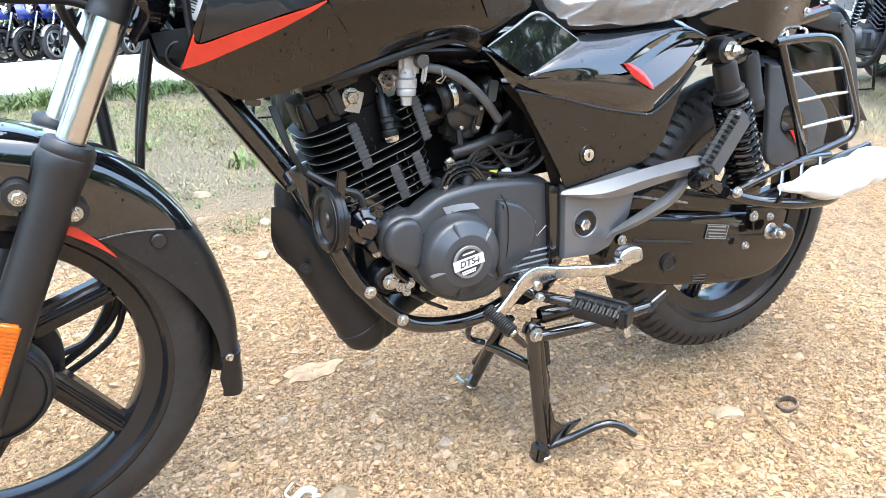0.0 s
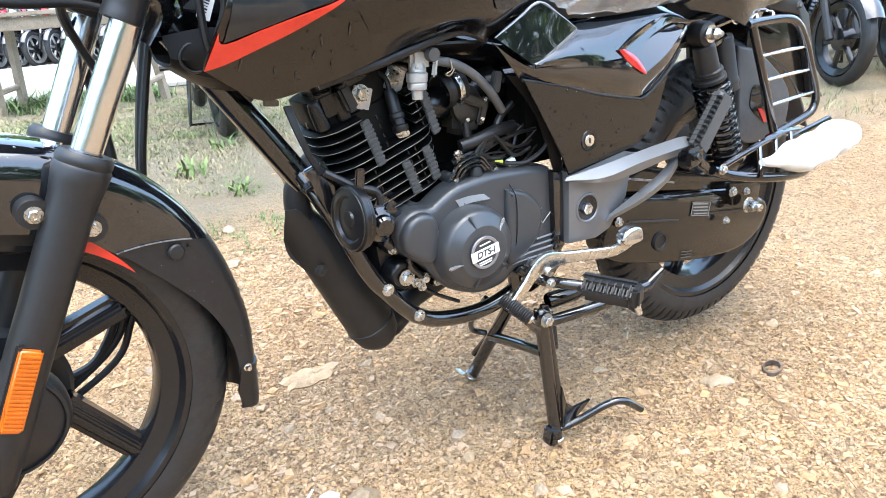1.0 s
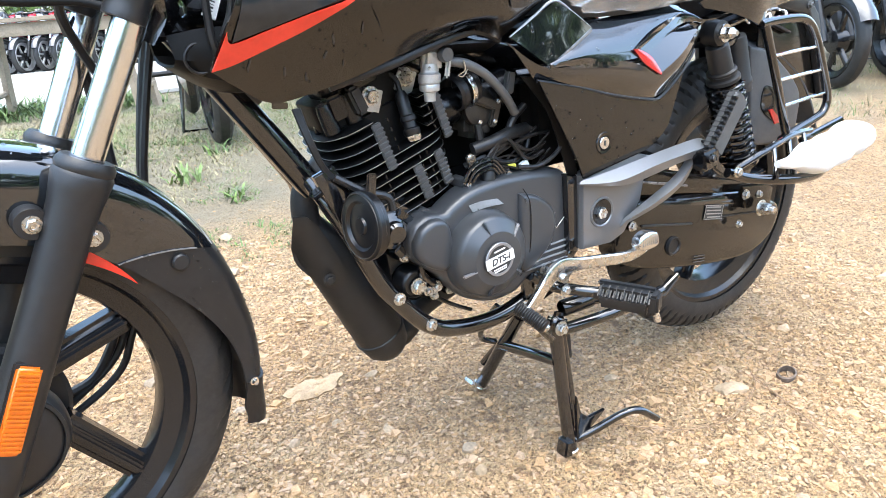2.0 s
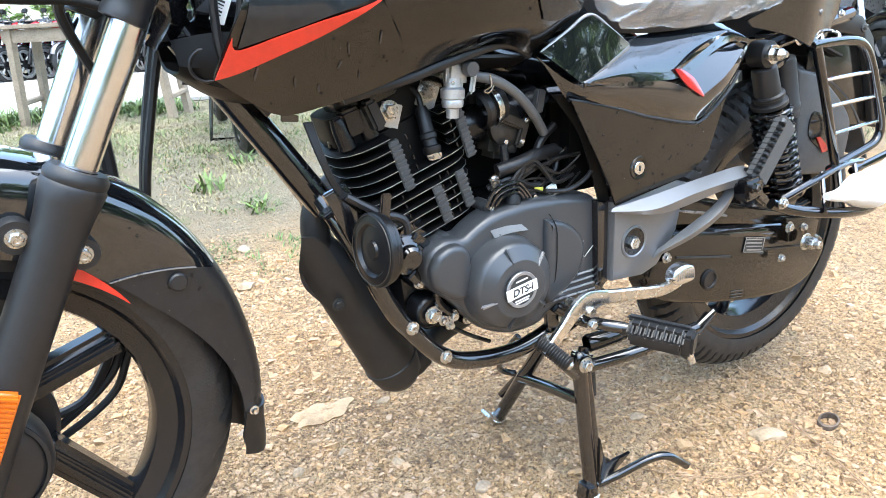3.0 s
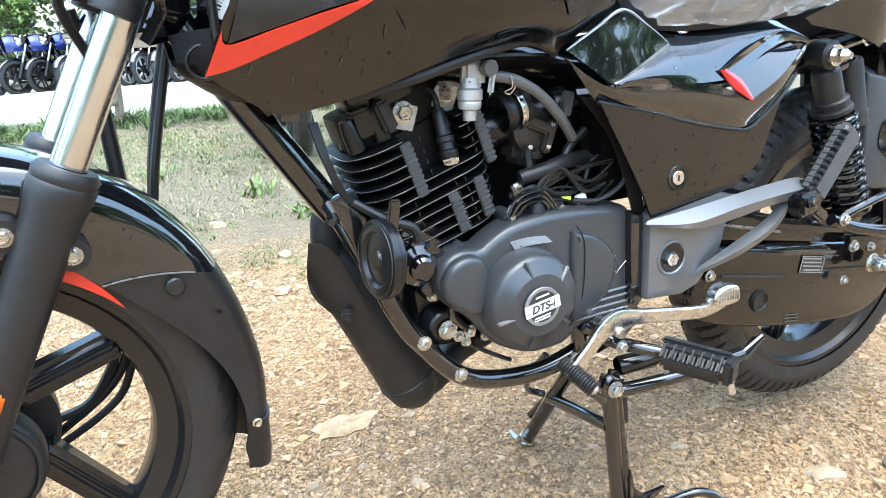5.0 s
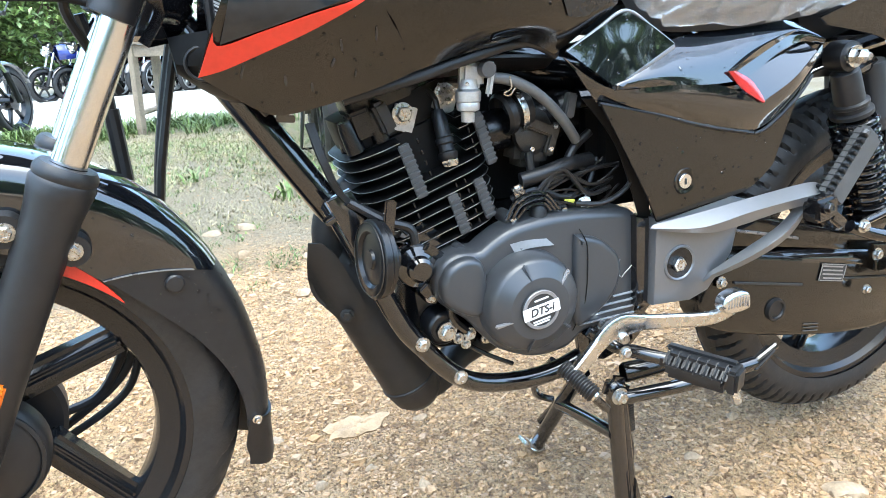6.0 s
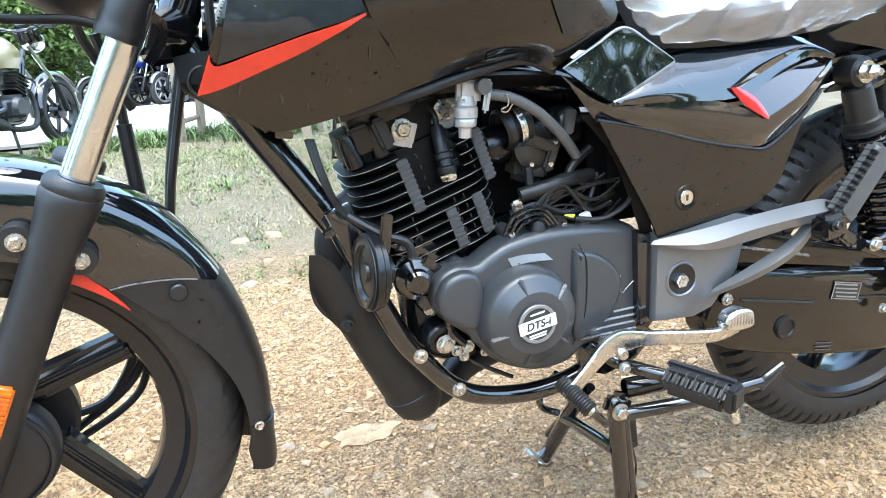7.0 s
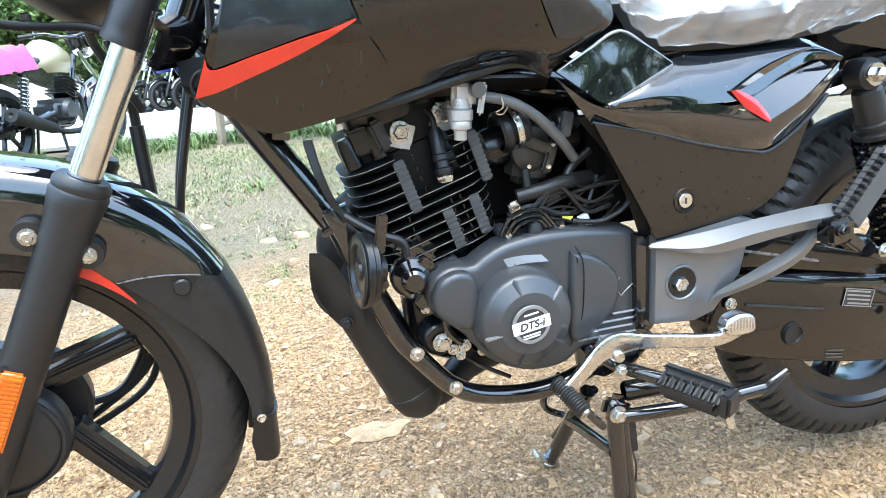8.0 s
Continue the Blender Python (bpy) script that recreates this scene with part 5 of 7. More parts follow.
        bolt("mount_bolt", (x, -0.025, z + 0.001), (0, -1, 0), 0.0118, head, ZINC, length=0.01)
    for x, y, z, r in ((-0.165, 0.0, 0.645, 0.014), (-0.15, -0.01, 0.64, 0.011), (-0.135, -0.01, 0.652, 0.012), (-0.175, 0.01, 0.628, 0.012), (-0.03, -0.012, 0.668, 0.012)):
        part("head_stud", lathe([(0, 0.016), (r * 0.5, 0.015), (r * 0.55, 0.006), (r * 0.9, 0.004), (r, 0.0), (r, -0.02)], (x, y, z), (-0.25, -0.55, 0.8), 12), BLACKENG, head)
    part("mount_plate", plate([(-0.14, 0.70), (-0.02, 0.715), (-0.03, 0.67), (-0.06, 0.655), (-0.13, 0.645)], -0.018, -0.012, 0.001), FRAME, head)

    # petcock and hose
    pc = new("fuel_tap")
    pc.parent = en
    tagged(pc, "cast metal fuel tap with hose")
    pc.location = (-0.004, 0, 0.012)
    part("body", box((0.031, 0.016, 0.03), (-0.036, -0.075, 0.692), (0, 6, 0), 0.005), ALU, pc)
    part("bowl", lathe([(0, 0), (0.008, 0), (0.0085, 0.012), (0.0135, 0.014), (0.0145, 0.02), (0.0135, 0.023), (0.0155, 0.025), (0.0155, 0.036), (0.012, 0.039), (0.011, 0.05)], (-0.043, -0.075, 0.638), (0.06, 0, 1), 24), ALU, pc)
    part("lever", box((0.008, 0.007, 0.04), (-0.016, -0.086, 0.686), (0, 12, 0), 0.003), ALU, pc)
    part("knob", lathe([(0, 0.012), (0.009, 0.012), (0.01, 0.008), (0.01, 0)], (-0.022, -0.084, 0.698), (0, -1, 0), 16), GREYPL, pc)
    for dx, dz in ((-0.01, -0.009), (0.009, 0.01)):
        bolt("tap_screw", (-0.036 + dx, -0.083, 0.692 + dz), (0, -1, 0), 0.003, pc, STEEL, washer=False, length=0.003)
    part("fuel_hose", tube([(-0.012, -0.078, 0.688), (0.02, -0.08, 0.680), (0.055, -0.077, 0.66), (0.09, -0.07, 0.628), (0.118, -0.058, 0.596)], 0.0068, 30, 12), HOSEG, pc, "grey fuel hose")
    part("hose_clip", tube([(0.008, -0.088, 0.688), (0.01, -0.088, 0.674), (0.002, -0.083, 0.668), (0.012, -0.08, 0.665), (0.02, -0.082, 0.676)], 0.0011, 20, 5), STEEL, pc)

    # carburettor, boots, wires
    cb = new("carburettor")
    cb.parent = en
    tagged(cb, "carburettor with black rubber boots and wiring")
    part("throat", lathe([(0, 0), (0.025, 0), (0.028, 0.01), (0.028, 0.03), (0.023, 0.035), (0.023, 0.06), (0.03, 0.065), (0.03, 0.1), (0.034, 0.105), (0.034, 0.13), (0, 0.13)], (0.0, -0.01, 0.625), (0.95, 0, 0.1), 26), BLACKENG, cb)
    part("float_bowl", box((0.05, 0.05, 0.05), (0.06, -0.02, 0.60), (0, 10, 0), 0.01), BRASS, cb)
    part("diaphragm_cap", lathe([(0.028, 0), (0.03, 0.004), (0.03, 0.012), (0.02, 0.018), (0, 0.018)], (0.06, -0.03, 0.622), (0.1, -1, 0.1), 24), BRASS, cb, "brown cast carburettor body")
    part("cap_bar", box((0.05, 0.008, 0.014), (0.064, -0.052, 0.63), (0, 24, 0), 0.003), BRASS, cb)
    part("cap_bar", box((0.014, 0.01, 0.044), (0.082, -0.05, 0.612), (0, 20, 0), 0.003), BRASS, cb)
    for x, z in ((0.042, 0.637), (0.086, 0.629), (0.05, 0.603), (0.078, 0.6)):
        bolt("cap_screw", (x, -0.052, z), (0, -1, 0), 0.0045, cb, STEEL, washer=False, length=0.005)
    part("hose_clamp", lathe([(0.0288, 0.0), (0.0296, 0.001), (0.0296, 0.008), (0.0288, 0.009)], (0.03, -0.038, 0.652), (1, 0.1, 0.25), 28), STEEL, cb)
    part("rubber_boot", lathe([(0.024, 0), (0.028, 0.004), (0.028, 0.012), (0.024, 0.016), (0.024, 0.022), (0.028, 0.026), (0.028, 0.036), (0.024, 0.04)], (0.012, -0.04, 0.648), (1, 0.1, 0.25), 24), RUBBER, cb)
    part("breather_hose", tube([(0.03, -0.06, 0.565), (0.065, -0.065, 0.572), (0.1, -0.06, 0.578), (0.14, -0.05, 0.578)], 0.0105, 16, 12), RUBBER, cb, "thick black breather hose")
    part("vent_hose", tube([(0.045, -0.055, 0.6), (0.05, -0.06, 0.565), (0.085, -0.06, 0.56), (0.11, -0.055, 0.595), (0.14, -0.05, 0.615)], 0.006, 24, 10), RUBBER, cb)
    part("drain_hose", tube([(0.02, -0.05, 0.54), (0.05, -0.062, 0.552), (0.09, -0.06, 0.535), (0.13, -0.055, 0.54), (0.15, -0.05, 0.58)], 0.0048, 24, 8), RUBBER, cb)
    part("connector", box((0.014, 0.012, 0.032), (0.1, -0.065, 0.655), (0, 12, 0), 0.002), GREYPL, cb, "grey plug connector")
    part("choke_arm", box((0.016, 0.01, 0.026), (0.027, -0.06, 0.548), (0, -15, 0), 0.003), STEEL, cb)
    part("yellow_tag", box((0.016, 0.002, 0.006), (0.10, -0.064, 0.528), (0, 6, 0), 0.0005), YELLOW, cb)
    part("white_plug", box((0.016, 0.01, 0.012), (0.122, -0.066, 0.525), (0, -20, 0), 0.002), PAPER, cb)
    rnd = random.Random(3)
    for k in range(10):
        a = Vector((0.03 + 0.02 * rnd.random(), -0.055 - 0.02 * rnd.random(), 0.525 + 0.02 * rnd.random()))
        b = Vector((0.16 + 0.02 * rnd.random(), -0.07 + 0.02 * rnd.random(), 0.53 + 0.05 * rnd.random()))
        m1, m2 = a.lerp(b, 0.35) + Vector((0, 0, rnd.uniform(-0.01, 0.035))), a.lerp(b, 0.7) + Vector((0, 0, rnd.uniform(-0.025, 0.02)))
        part("wire", tube([a, m1, m2, b], rnd.choice((0.0018, 0.0025, 0.0032)), 24, 6), RUBBER, cb)
    part("harness", tube([(0.178, -0.085, 0.59), (0.183, -0.09, 0.565), (0.172, -0.088, 0.54), (0.14, -0.082, 0.524), (0.1, -0.078, 0.528)], 0.0036, 30, 8), RUBBER, cb)
    for k in range(3):
        part("arc_pipe", tube([(0.0 + 0.008 * k, -0.075, 0.521), (0.015 + 0.006 * k, -0.078, 0.545 - 0.006 * k), (0.05, -0.078, 0.55 - 0.007 * k), (0.075 - 0.006 * k, -0.076, 0.524)], 0.003, 20, 7), FRAME, cb)
    part("stud_cap", lathe([(0, 0.02), (0.008, 0.02), (0.011, 0.014), (0.013, 0.0)], (0.05, -0.068, 0.515), (0, 0, 1), 16), RUBBER, en)
    # added block: stands in for the deep shade behind the carburettor
    part("backing", box((0.2, 0.07, 0.2), (0.1, MID + 0.05, 0.6), bevel=0.02), FINSHADEBLK, cb)

    # front: starter, wires, horn
    st = new("starter_motor")
    st.parent = en
    part("motor_body", lathe([(0, 0), (0.012, 0), (0.016, 0.004), (0.017, 0.014), (0.022, 0.017), (0.027, 0.02), (0.029, 0.026), (0.029, 0.09), (0.024, 0.096), (0, 0.096)], (-0.12, -0.08, 0.474), (0.1, 1, 0), 30), FRAME, st, "glossy black starter motor")
    part("end_cap", lathe([(0.0292, 0.03), (0.0302, 0.032), (0.0302, 0.04), (0.0292, 0.042)], (-0.12, -0.08, 0.474), (0.1, 1, 0), 30), STEEL, st, "bright joint ring")
    part("motor_casting", box((0.045, 0.04, 0.024), (-0.122, -0.03, 0.512), (0, 20, 0), 0.009), GREYPL, st, "grey cast mounting")
    part("gear_case", box((0.06, 0.05, 0.045), (-0.105, -0.03, 0.50), (0, 35, 0), 0.012), FRAME, st)
    part("clamp", box((0.05, 0.012, 0.012), (-0.09, -0.062, 0.485), (0, 40, 0), 0.003), FRAME, st)
    part("oil_pipe", tube([(-0.1, -0.06, 0.455), (-0.08, -0.066, 0.445), (-0.08, -0.066, 0.40), (-0.055, -0.065, 0.37)], 0.006, 18, 8), FRAME, st)
    part("clip", box((0.03, 0.006, 0.016), (-0.106, -0.063, 0.437), (0, 50, 0), 0.002), FRAME, st)
    hn = new("horn")
    hn.parent = bike
    tagged(hn, "round black disc horn")
    hd = Vector((-0.96, -0.12, 0.1)).normalized()
    hp = Vector((-0.188, -0.121, 0.515))
    part("rim_disc", lathe([(0, 0.009), (0.01032, 0.009), (0.01204, 0.006), (0.02924, 0.005), (0.03268, 0.009), (0.04042, 0.009), (0.04558, 0.006), (0.04558, -0.001), (0.043, -0.003), (0.043, -0.008), (0.03784, -0.011), (0.01892, -0.016), (0.01548, -0.024), (0, -0.024)], hp, hd, 44), HORNBLK, hn, "black horn disc with ribbed rim")
    part("gold_edge", lathe([(0.04145, 0.0092), (0.04231, 0.0098), (0.04317, 0.0088)], hp, hd, 44), BRASS, hn)
    part("horn_bracket", box((0.014, 0.006, 0.05), (-0.16, -0.09, 0.548), (0, 10, 0), 0.002), FRAME, hn)
    ws = new("front_harness")
    ws.parent = bike
    for k in range(7):
        o = 0.0011 * k
        part("wire", tube([(-0.235 + o, -0.05 - 0.3 * o, 0.665), (-0.225 + 0.8 * o, -0.06, 0.62), (-0.205 + 0.5 * o, -0.06, 0.575 + 0.3 * o), (-0.165 + o, -0.068, 0.545 + 0.4 * o), (-0.135, -0.08, 0.532 - o)], 0.0027, 26, 6), RUBBER, ws)
    part("corrugated_sleeve", tube([(-0.2, -0.07, 0.572), (-0.165, -0.082, 0.548), (-0.135, -0.088, 0.535), (-0.13, -0.09, 0.515)], 0.0055, 20, 8), RUBBER, ws)
    part("cable_clamp", box((0.04, 0.02, 0.008), (-0.21, -0.05, 0.555), (0, -25, 0), 0.002), FRAME, ws)
    part("fuse_box", box((0.03, 0.03, 0.034), (-0.165, -0.02, 0.655), (0, -15, 0), 0.004), BLACKENG, ws)
    part("fuse_box", box((0.018, 0.022, 0.04), (-0.142, -0.04, 0.662), (0, -22, 0), 0.004), MATTE, ws)


make_engine()


def make_exhaust():
    ex = new("exhaust")
    ex.parent = bike
    tagged(ex, "matte black exhaust with heat shield")
    part("header_pipe", tube([(-0.11, MID, 0.60), (-0.165, MID, 0.575), (-0.205, MID + 0.005, 0.54), (-0.212, MID + 0.005, 0.49), (-0.19, MID + 0.005, 0.43)], 0.02, 30, 18), EXHAUST, ex)
    d = Vector((-0.118, 0, 0.28)) - Vector((-0.212, 0, 0.49))
    h = d.length
    part("catalyst_can", lathe([(0.02, -0.02), (0.026, 0.0), (0.036, 0.03), (0.041, 0.06), (0.042, h - 0.02), (0.041, h), (0.037, h + 0.018), (0.026, h + 0.032), (0.012, h + 0.038), (0, h + 0.039)], (-0.205, MID + 0.01, 0.475), d, 36), EXHAUST, ex, "thick matte black catalyst can")
    part("weld_ring", lathe([(0.041, -0.004), (0.0435, -0.002), (0.0437, 0.001), (0.041, 0.003)], Vector((-0.205, MID + 0.01, 0.475)) + d.normalized() * (h - 0.012), d, 36), EXHAUST, ex)
    part("outlet_pipe", tube([(-0.118, MID + 0.01, 0.272), (-0.09, MID + 0.012, 0.255), (-0.05, MID + 0.03, 0.262), (0.0, MID + 0.06, 0.275), (0.2, MID + 0.12, 0.29), (0.5, MID + 0.17, 0.33)], 0.024, 40, 18, r_end=0.024), EXHAUST, ex)
    part("muffler", tube([(0.42, MID + 0.18, 0.33), (0.9, MID + 0.2, 0.42)], 0.045, 4, 20, curved=False), EXHAUST, ex)
    mid, run = Vector((-0.205, 0, 0.475)), d.normalized()
    across = Vector((run.z, 0, -run.x))

    def on_can(x, z):
        e = (Vector((x, 0, z)) - mid).dot(across)
        return MID + 0.01 - math.sqrt(max(0.0004, 0.0475 ** 2 - e * e))
    part("heat_shield", skin([(-0.245, 0.514), (-0.2475, 0.477), (-0.243, 0.438), (-0.223, 0.409), (-0.208, 0.392)], [(-0.229, 0.513), (-0.213, 0.495), (-0.195, 0.456), (-0.183, 0.426), (-0.183, 0.402)], on_can, 30, 12, 0.0028), EXHAUST, ex, "matte black pressed heat shield")
    bolt("shield_bolt", (-0.2065, MID - 0.037, 0.411), (-0.2, -1, 0), 0.008, ex, EXHAUST)


make_exhaust()


def make_rear():
    rear = new("swingarm")
    rear.parent = bike
    tagged(rear, "swingarm with enclosed chain case")
    for s in (-1, 1):
        part("arm", tube([(0.28, MID + s * 0.085, 0.40), (0.5, MID + s * 0.088, 0.375), (0.74, MID + s * 0.09, 0.335)], 0.022, 10, 12), FRAME, rear)
    part("upper_guard", plate([(0.335, 0.455), (0.37, 0.472), (0.47, 0.447), (0.595, 0.408), (0.70, 0.378), (0.70, 0.35), (0.56, 0.385), (0.42, 0.413), (0.335, 0.428)], -0.082, -0.055, 0.004), SATIN, rear, "dark upper chain guard")
    part("guard_line", tube([(0.36, -0.084, 0.45), (0.44, -0.084, 0.43), (0.5, -0.084, 0.414)], 0.0025, 10, 6), SILVER, rear)
    outline = [(0.335, 0.42), (0.42, 0.405), (0.50, 0.388), (0.60, 0.366), (0.68, 0.349), (0.775, 0.325), (0.81, 0.30), (0.80, 0.262), (0.765, 0.232), (0.71, 0.218), (0.62, 0.224), (0.52, 0.242), (0.42, 0.266), (0.35, 0.29), (0.312, 0.32), (0.31, 0.36)]
    part("chain_case", plate(outline, -0.09, -0.045, 0.012, n=70, seg=3), SATIN, rear, "brown-black pressed steel chain case")
    part("case_groove", tube([(0.37, -0.0915, 0.367), (0.44, -0.0918, 0.352), (0.51, -0.0918, 0.337)], 0.0022, 8, 6), INK, rear)
    part("case_groove", tube([(0.6, -0.0918, 0.33), (0.68, -0.0918, 0.318), (0.73, -0.0915, 0.31)], 0.0018, 8, 6), INK, rear)
    part("inspection_plug", lathe([(0, 0.004), (0.013, 0.004), (0.0145, 0.007), (0.0175, 0.007), (0.019, 0.003), (0.019, -0.004)], (0.458, -0.089, 0.305), (0, -1, 0), 30), RUBBER, rear, "round black rubber plug")
    st = part("sticker", box((0.055, 0.001, 0.03), (0.575, -0.0915, 0.345), (0, 12, 0), 0.0), INK, rear, "black warning sticker with pale lines")
    bm = bmesh.new()
    for k in range(4):
        box((0.046 - 0.004 * (k == 3), 0.0008, 0.0024), (0.575 + 0.0015 * (k - 1.5) * 0.2, -0.0924, 0.3555 - 0.0068 * k), (0, 12, 0), 0.0, bm)
    part("print_line", bm, INKGREY, st)
    bm = bmesh.new()
    for dx, dz, lx, lz in ((0, 0.014, 0.055, 0.0012), (0, -0.014, 0.055, 0.0012), (-0.027, 0, 0.0012, 0.028), (0.027, 0, 0.0012, 0.028)):
        box((lx, 0.0008, lz), (0.575 + dx, -0.0924, 0.345 + dz - dx * 0.21), (0, 12, 0), 0.0, bm)
    part("print_frame", bm, INKGREY, st)
    bm = bmesh.new()
    for k in range(3):
        box((0.034, 0.0008, 0.0018), (0.54, -0.0912, 0.262 - 0.006 * k), (0, 10, 0), 0.0, bm)
    part("stamped_mark", bm, GREYPL, rear, "faint stamped marking")
    # axle plate
    part("adjuster_plate", plate([(0.645, 0.385), (0.73, 0.372), (0.75, 0.36), (0.745, 0.325), (0.66, 0.335)], -0.105, -0.092, 0.003), SATIN, rear)
    bolt("axle_nut", (0.688, -0.12, 0.334), (0, -1, 0), 0.014, rear, ZINC, length=0.02)
    part("axle_end", lathe([(0, 0.03), (0.007, 0.03), (0.008, 0.028), (0.008, 0)], (0.688, -0.12, 0.334), (0, -1, 0), 14), ZINC, rear)
    for x, z, r in ((0.655, 0.366, 0.009), (0.70, 0.357, 0.007), (0.64, 0.308, 0.007), (0.34, 0.375, 0.008)):
        bolt("plate_bolt", (x, -0.104 if x > 0.5 else -0.095, z), (0, -1, 0), r, rear, ZINC)
    # rear wheel
    M = Matrix.Translation(AXLE_R)
    wheel_parts(M, 0.30, 0.052, 0.226, bike, rear_tread, 6, 8, 0.07, "rear_wheel", 0.04)
    # shocks
    for s in (-1, 1):
        sh = new("rear_shock")
        sh.parent = bike
        tagged(sh, "gas shock absorber with black coil spring")
        y = MID + s * 0.118
        a, b = Vector((0.534, y, 0.686)), Vector((0.638, y, 0.425))
        d = (b - a).normalized()
        out = Vector((0, s, 0))
        part("top_eye", lathe([(0.012, -0.017), (0.0215, -0.015), (0.023, 0), (0.0215, 0.015), (0.012, 0.017)], a, out, 26), RUBBER, sh)
        part("top_washer", lathe([(0, 0.004), (0.0155, 0.004), (0.016, 0.0), (0.0145, -0.004)], a + out * 0.019, out, 26), STEEL, sh)
        part("top_nut", lathe([(0, 0.026), (0.005, 0.026), (0.007, 0.02), (0.0095, 0.017), (0.0108, 0.0155), (0.0108, 0.004)], a + out * 0.019, out, 6), ZINC, sh, "domed steel nut")
        part("upper_body", lathe([(0.01, 0.018), (0.015, 0.02), (0.0195, 0.024), (0.0205, 0.03), (0.0215, 0.07), (0.0265, 0.072), (0.0265, 0.076), (0.0235, 0.078), (0.0235, 0.084), (0.03, 0.086), (0.03, 0.092), (0.02, 0.094)], a, d, 28), MATTE, sh)
        part("damper", tube([a + d * 0.08, b], 0.02, 2, 16, curved=False), SATIN, sh)
        spring("coil_spring", a + d * 0.092, a + d * 0.262, 0.0308, 0.0046, 11, FRAME, sh, "glossy black coil spring")
        part("lower_seat", lathe([(0.02, 0.26), (0.037, 0.262), (0.037, 0.27), (0.018, 0.275)], a, d, 24), FRAME, sh)
        part("lower_eye", lathe([(0.0, -0.016), (0.018, -0.015), (0.02, 0), (0.018, 0.015), (0, 0.016)], b, out, 22), FRAME, sh)
        part("gas_canister", lathe([(0, 0), (0.019, 0.002), (0.0205, 0.008), (0.0205, 0.085), (0.022, 0.088), (0.022, 0.094), (0.0205, 0.097), (0.0205, 0.108), (0, 0.112)], (0.61, MID + s * 0.105, 0.675), (0.3, 0, -0.95), 24), MATTE, sh, "matte grey-black gas canister")
        part("canister_bridge", tube([a + d * 0.03, Vector((0.61, MID + s * 0.105, 0.672))], 0.012, 2, 10, curved=False), SATIN, sh)
    # hugger and rear mudguard
    hg = new("rear_hugger")
    hg.parent = bike
    tagged(hg, "dark grey plastic tyre hugger")
    for flip in (False, True):
        bm = plate([(0.719, 0.645), (0.789, 0.626), (0.841, 0.594), (0.89, 0.555), (0.916, 0.517), (0.912, 0.458), (0.898, 0.423), (0.82, 0.43), (0.751, 0.449), (0.735, 0.54)], -0.046, -0.034, 0.005, n=60, seg=3)
        part("cheek", mirrored(bm) if flip else bm, HUGGER, hg)
    rows = []
    for i in range(22):
        th = radians(20 + 75 * i / 21)
        r = 0.33 + 0.004 * math.sin(th)
        rows.append([(AXLE_R.x + r * math.cos(th), MID - 0.058 + 0.116 * k / 8, AXLE_R.z + (r - 0.02 * abs(k / 4 - 1) ** 3) * math.sin(th)) for k in range(9)])
    part("arch", grid_mesh(rows, 0.004), HUGGER, hg)
    # raised dark plate takes the place of the shaded opening; the cheek is whole
    part("cutout", plate([(0.771, 0.54), (0.78, 0.559), (0.806, 0.553), (0.834, 0.533), (0.859, 0.477), (0.833, 0.474), (0.777, 0.509)], -0.0485, -0.0455, 0.001, n=32), SATIN, hg, "dark plate for the shaded cut-out in the hugger")
    part("red_mark", plate([(0.796, 0.508), (0.808, 0.508), (0.84, 0.482), (0.836, 0.475), (0.822, 0.474)], -0.051, -0.0487, 0.0), REDLENS, hg, "small red mark")
    mg = new("rear_mudguard")
    mg.parent = bike
    tagged(mg, "brown-black rear mudguard flap")
    for flip in (False, True):
        bm = plate([(0.76, 0.70), (0.93, 0.675), (0.965, 0.617), (1.0, 0.508), (0.92, 0.515), (0.80, 0.54), (0.76, 0.60)], -0.036, -0.032, 0.001)
        part("flap", mirrored(bm) if flip else bm, SATIN, mg)
        bm = plate([(0.79, 0.742), (0.9, 0.729), (0.948, 0.686), (0.976, 0.617), (1.002, 0.545), (1.042, 0.498), (0.989, 0.513), (0.965, 0.575), (0.941, 0.631), (0.91, 0.688), (0.825, 0.704), (0.79, 0.712)], -0.05, -0.037, 0.004)
        part("flap_edge", mirrored(bm) if flip else bm, MATTE, mg)
    part("flap_back", loft([[(0.9, y, 0.727), (0.946, y, 0.686), (0.974, y, 0.617), (1.0, y, 0.545), (1.04, y, 0.498)] for y in (-0.036, 0.02, 0.076)], 18, 8, 0.004), MATTE, mg)
    bolt("flap_bolt", (0.905, -0.05, 0.707), (0, -1, 0), 0.007, mg, GREYPL)
    part("tail_lamp", box((0.09, 0.16, 0.06), (0.95, MID, 0.80), (0, 20, 0), 0.015), REDLENS, mg)
    part("inner_fender", loft([[(0.58, -0.05, 0.71), (0.65, -0.05, 0.71), (0.73, -0.05, 0.7), (0.85, -0.05, 0.66)], [(0.58, 0.09, 0.71), (0.65, 0.09, 0.71), (0.73, 0.09, 0.7), (0.85, 0.09, 0.66)]], 14, 6, 0.004), MATTE, mg)
    part("mirror_blob", lathe([(0, 0.004), (0.009, 0.0035), (0.0105, 0)], (0.626, -0.1, 0.703), (0, -1, 0.3), 20), STEEL, mg)
    # guard frame on the left
    gf = new("saree_guard")
    gf.parent = bike
    tagged(gf, "black tubular rear side guard with three rungs")
    y = -0.108
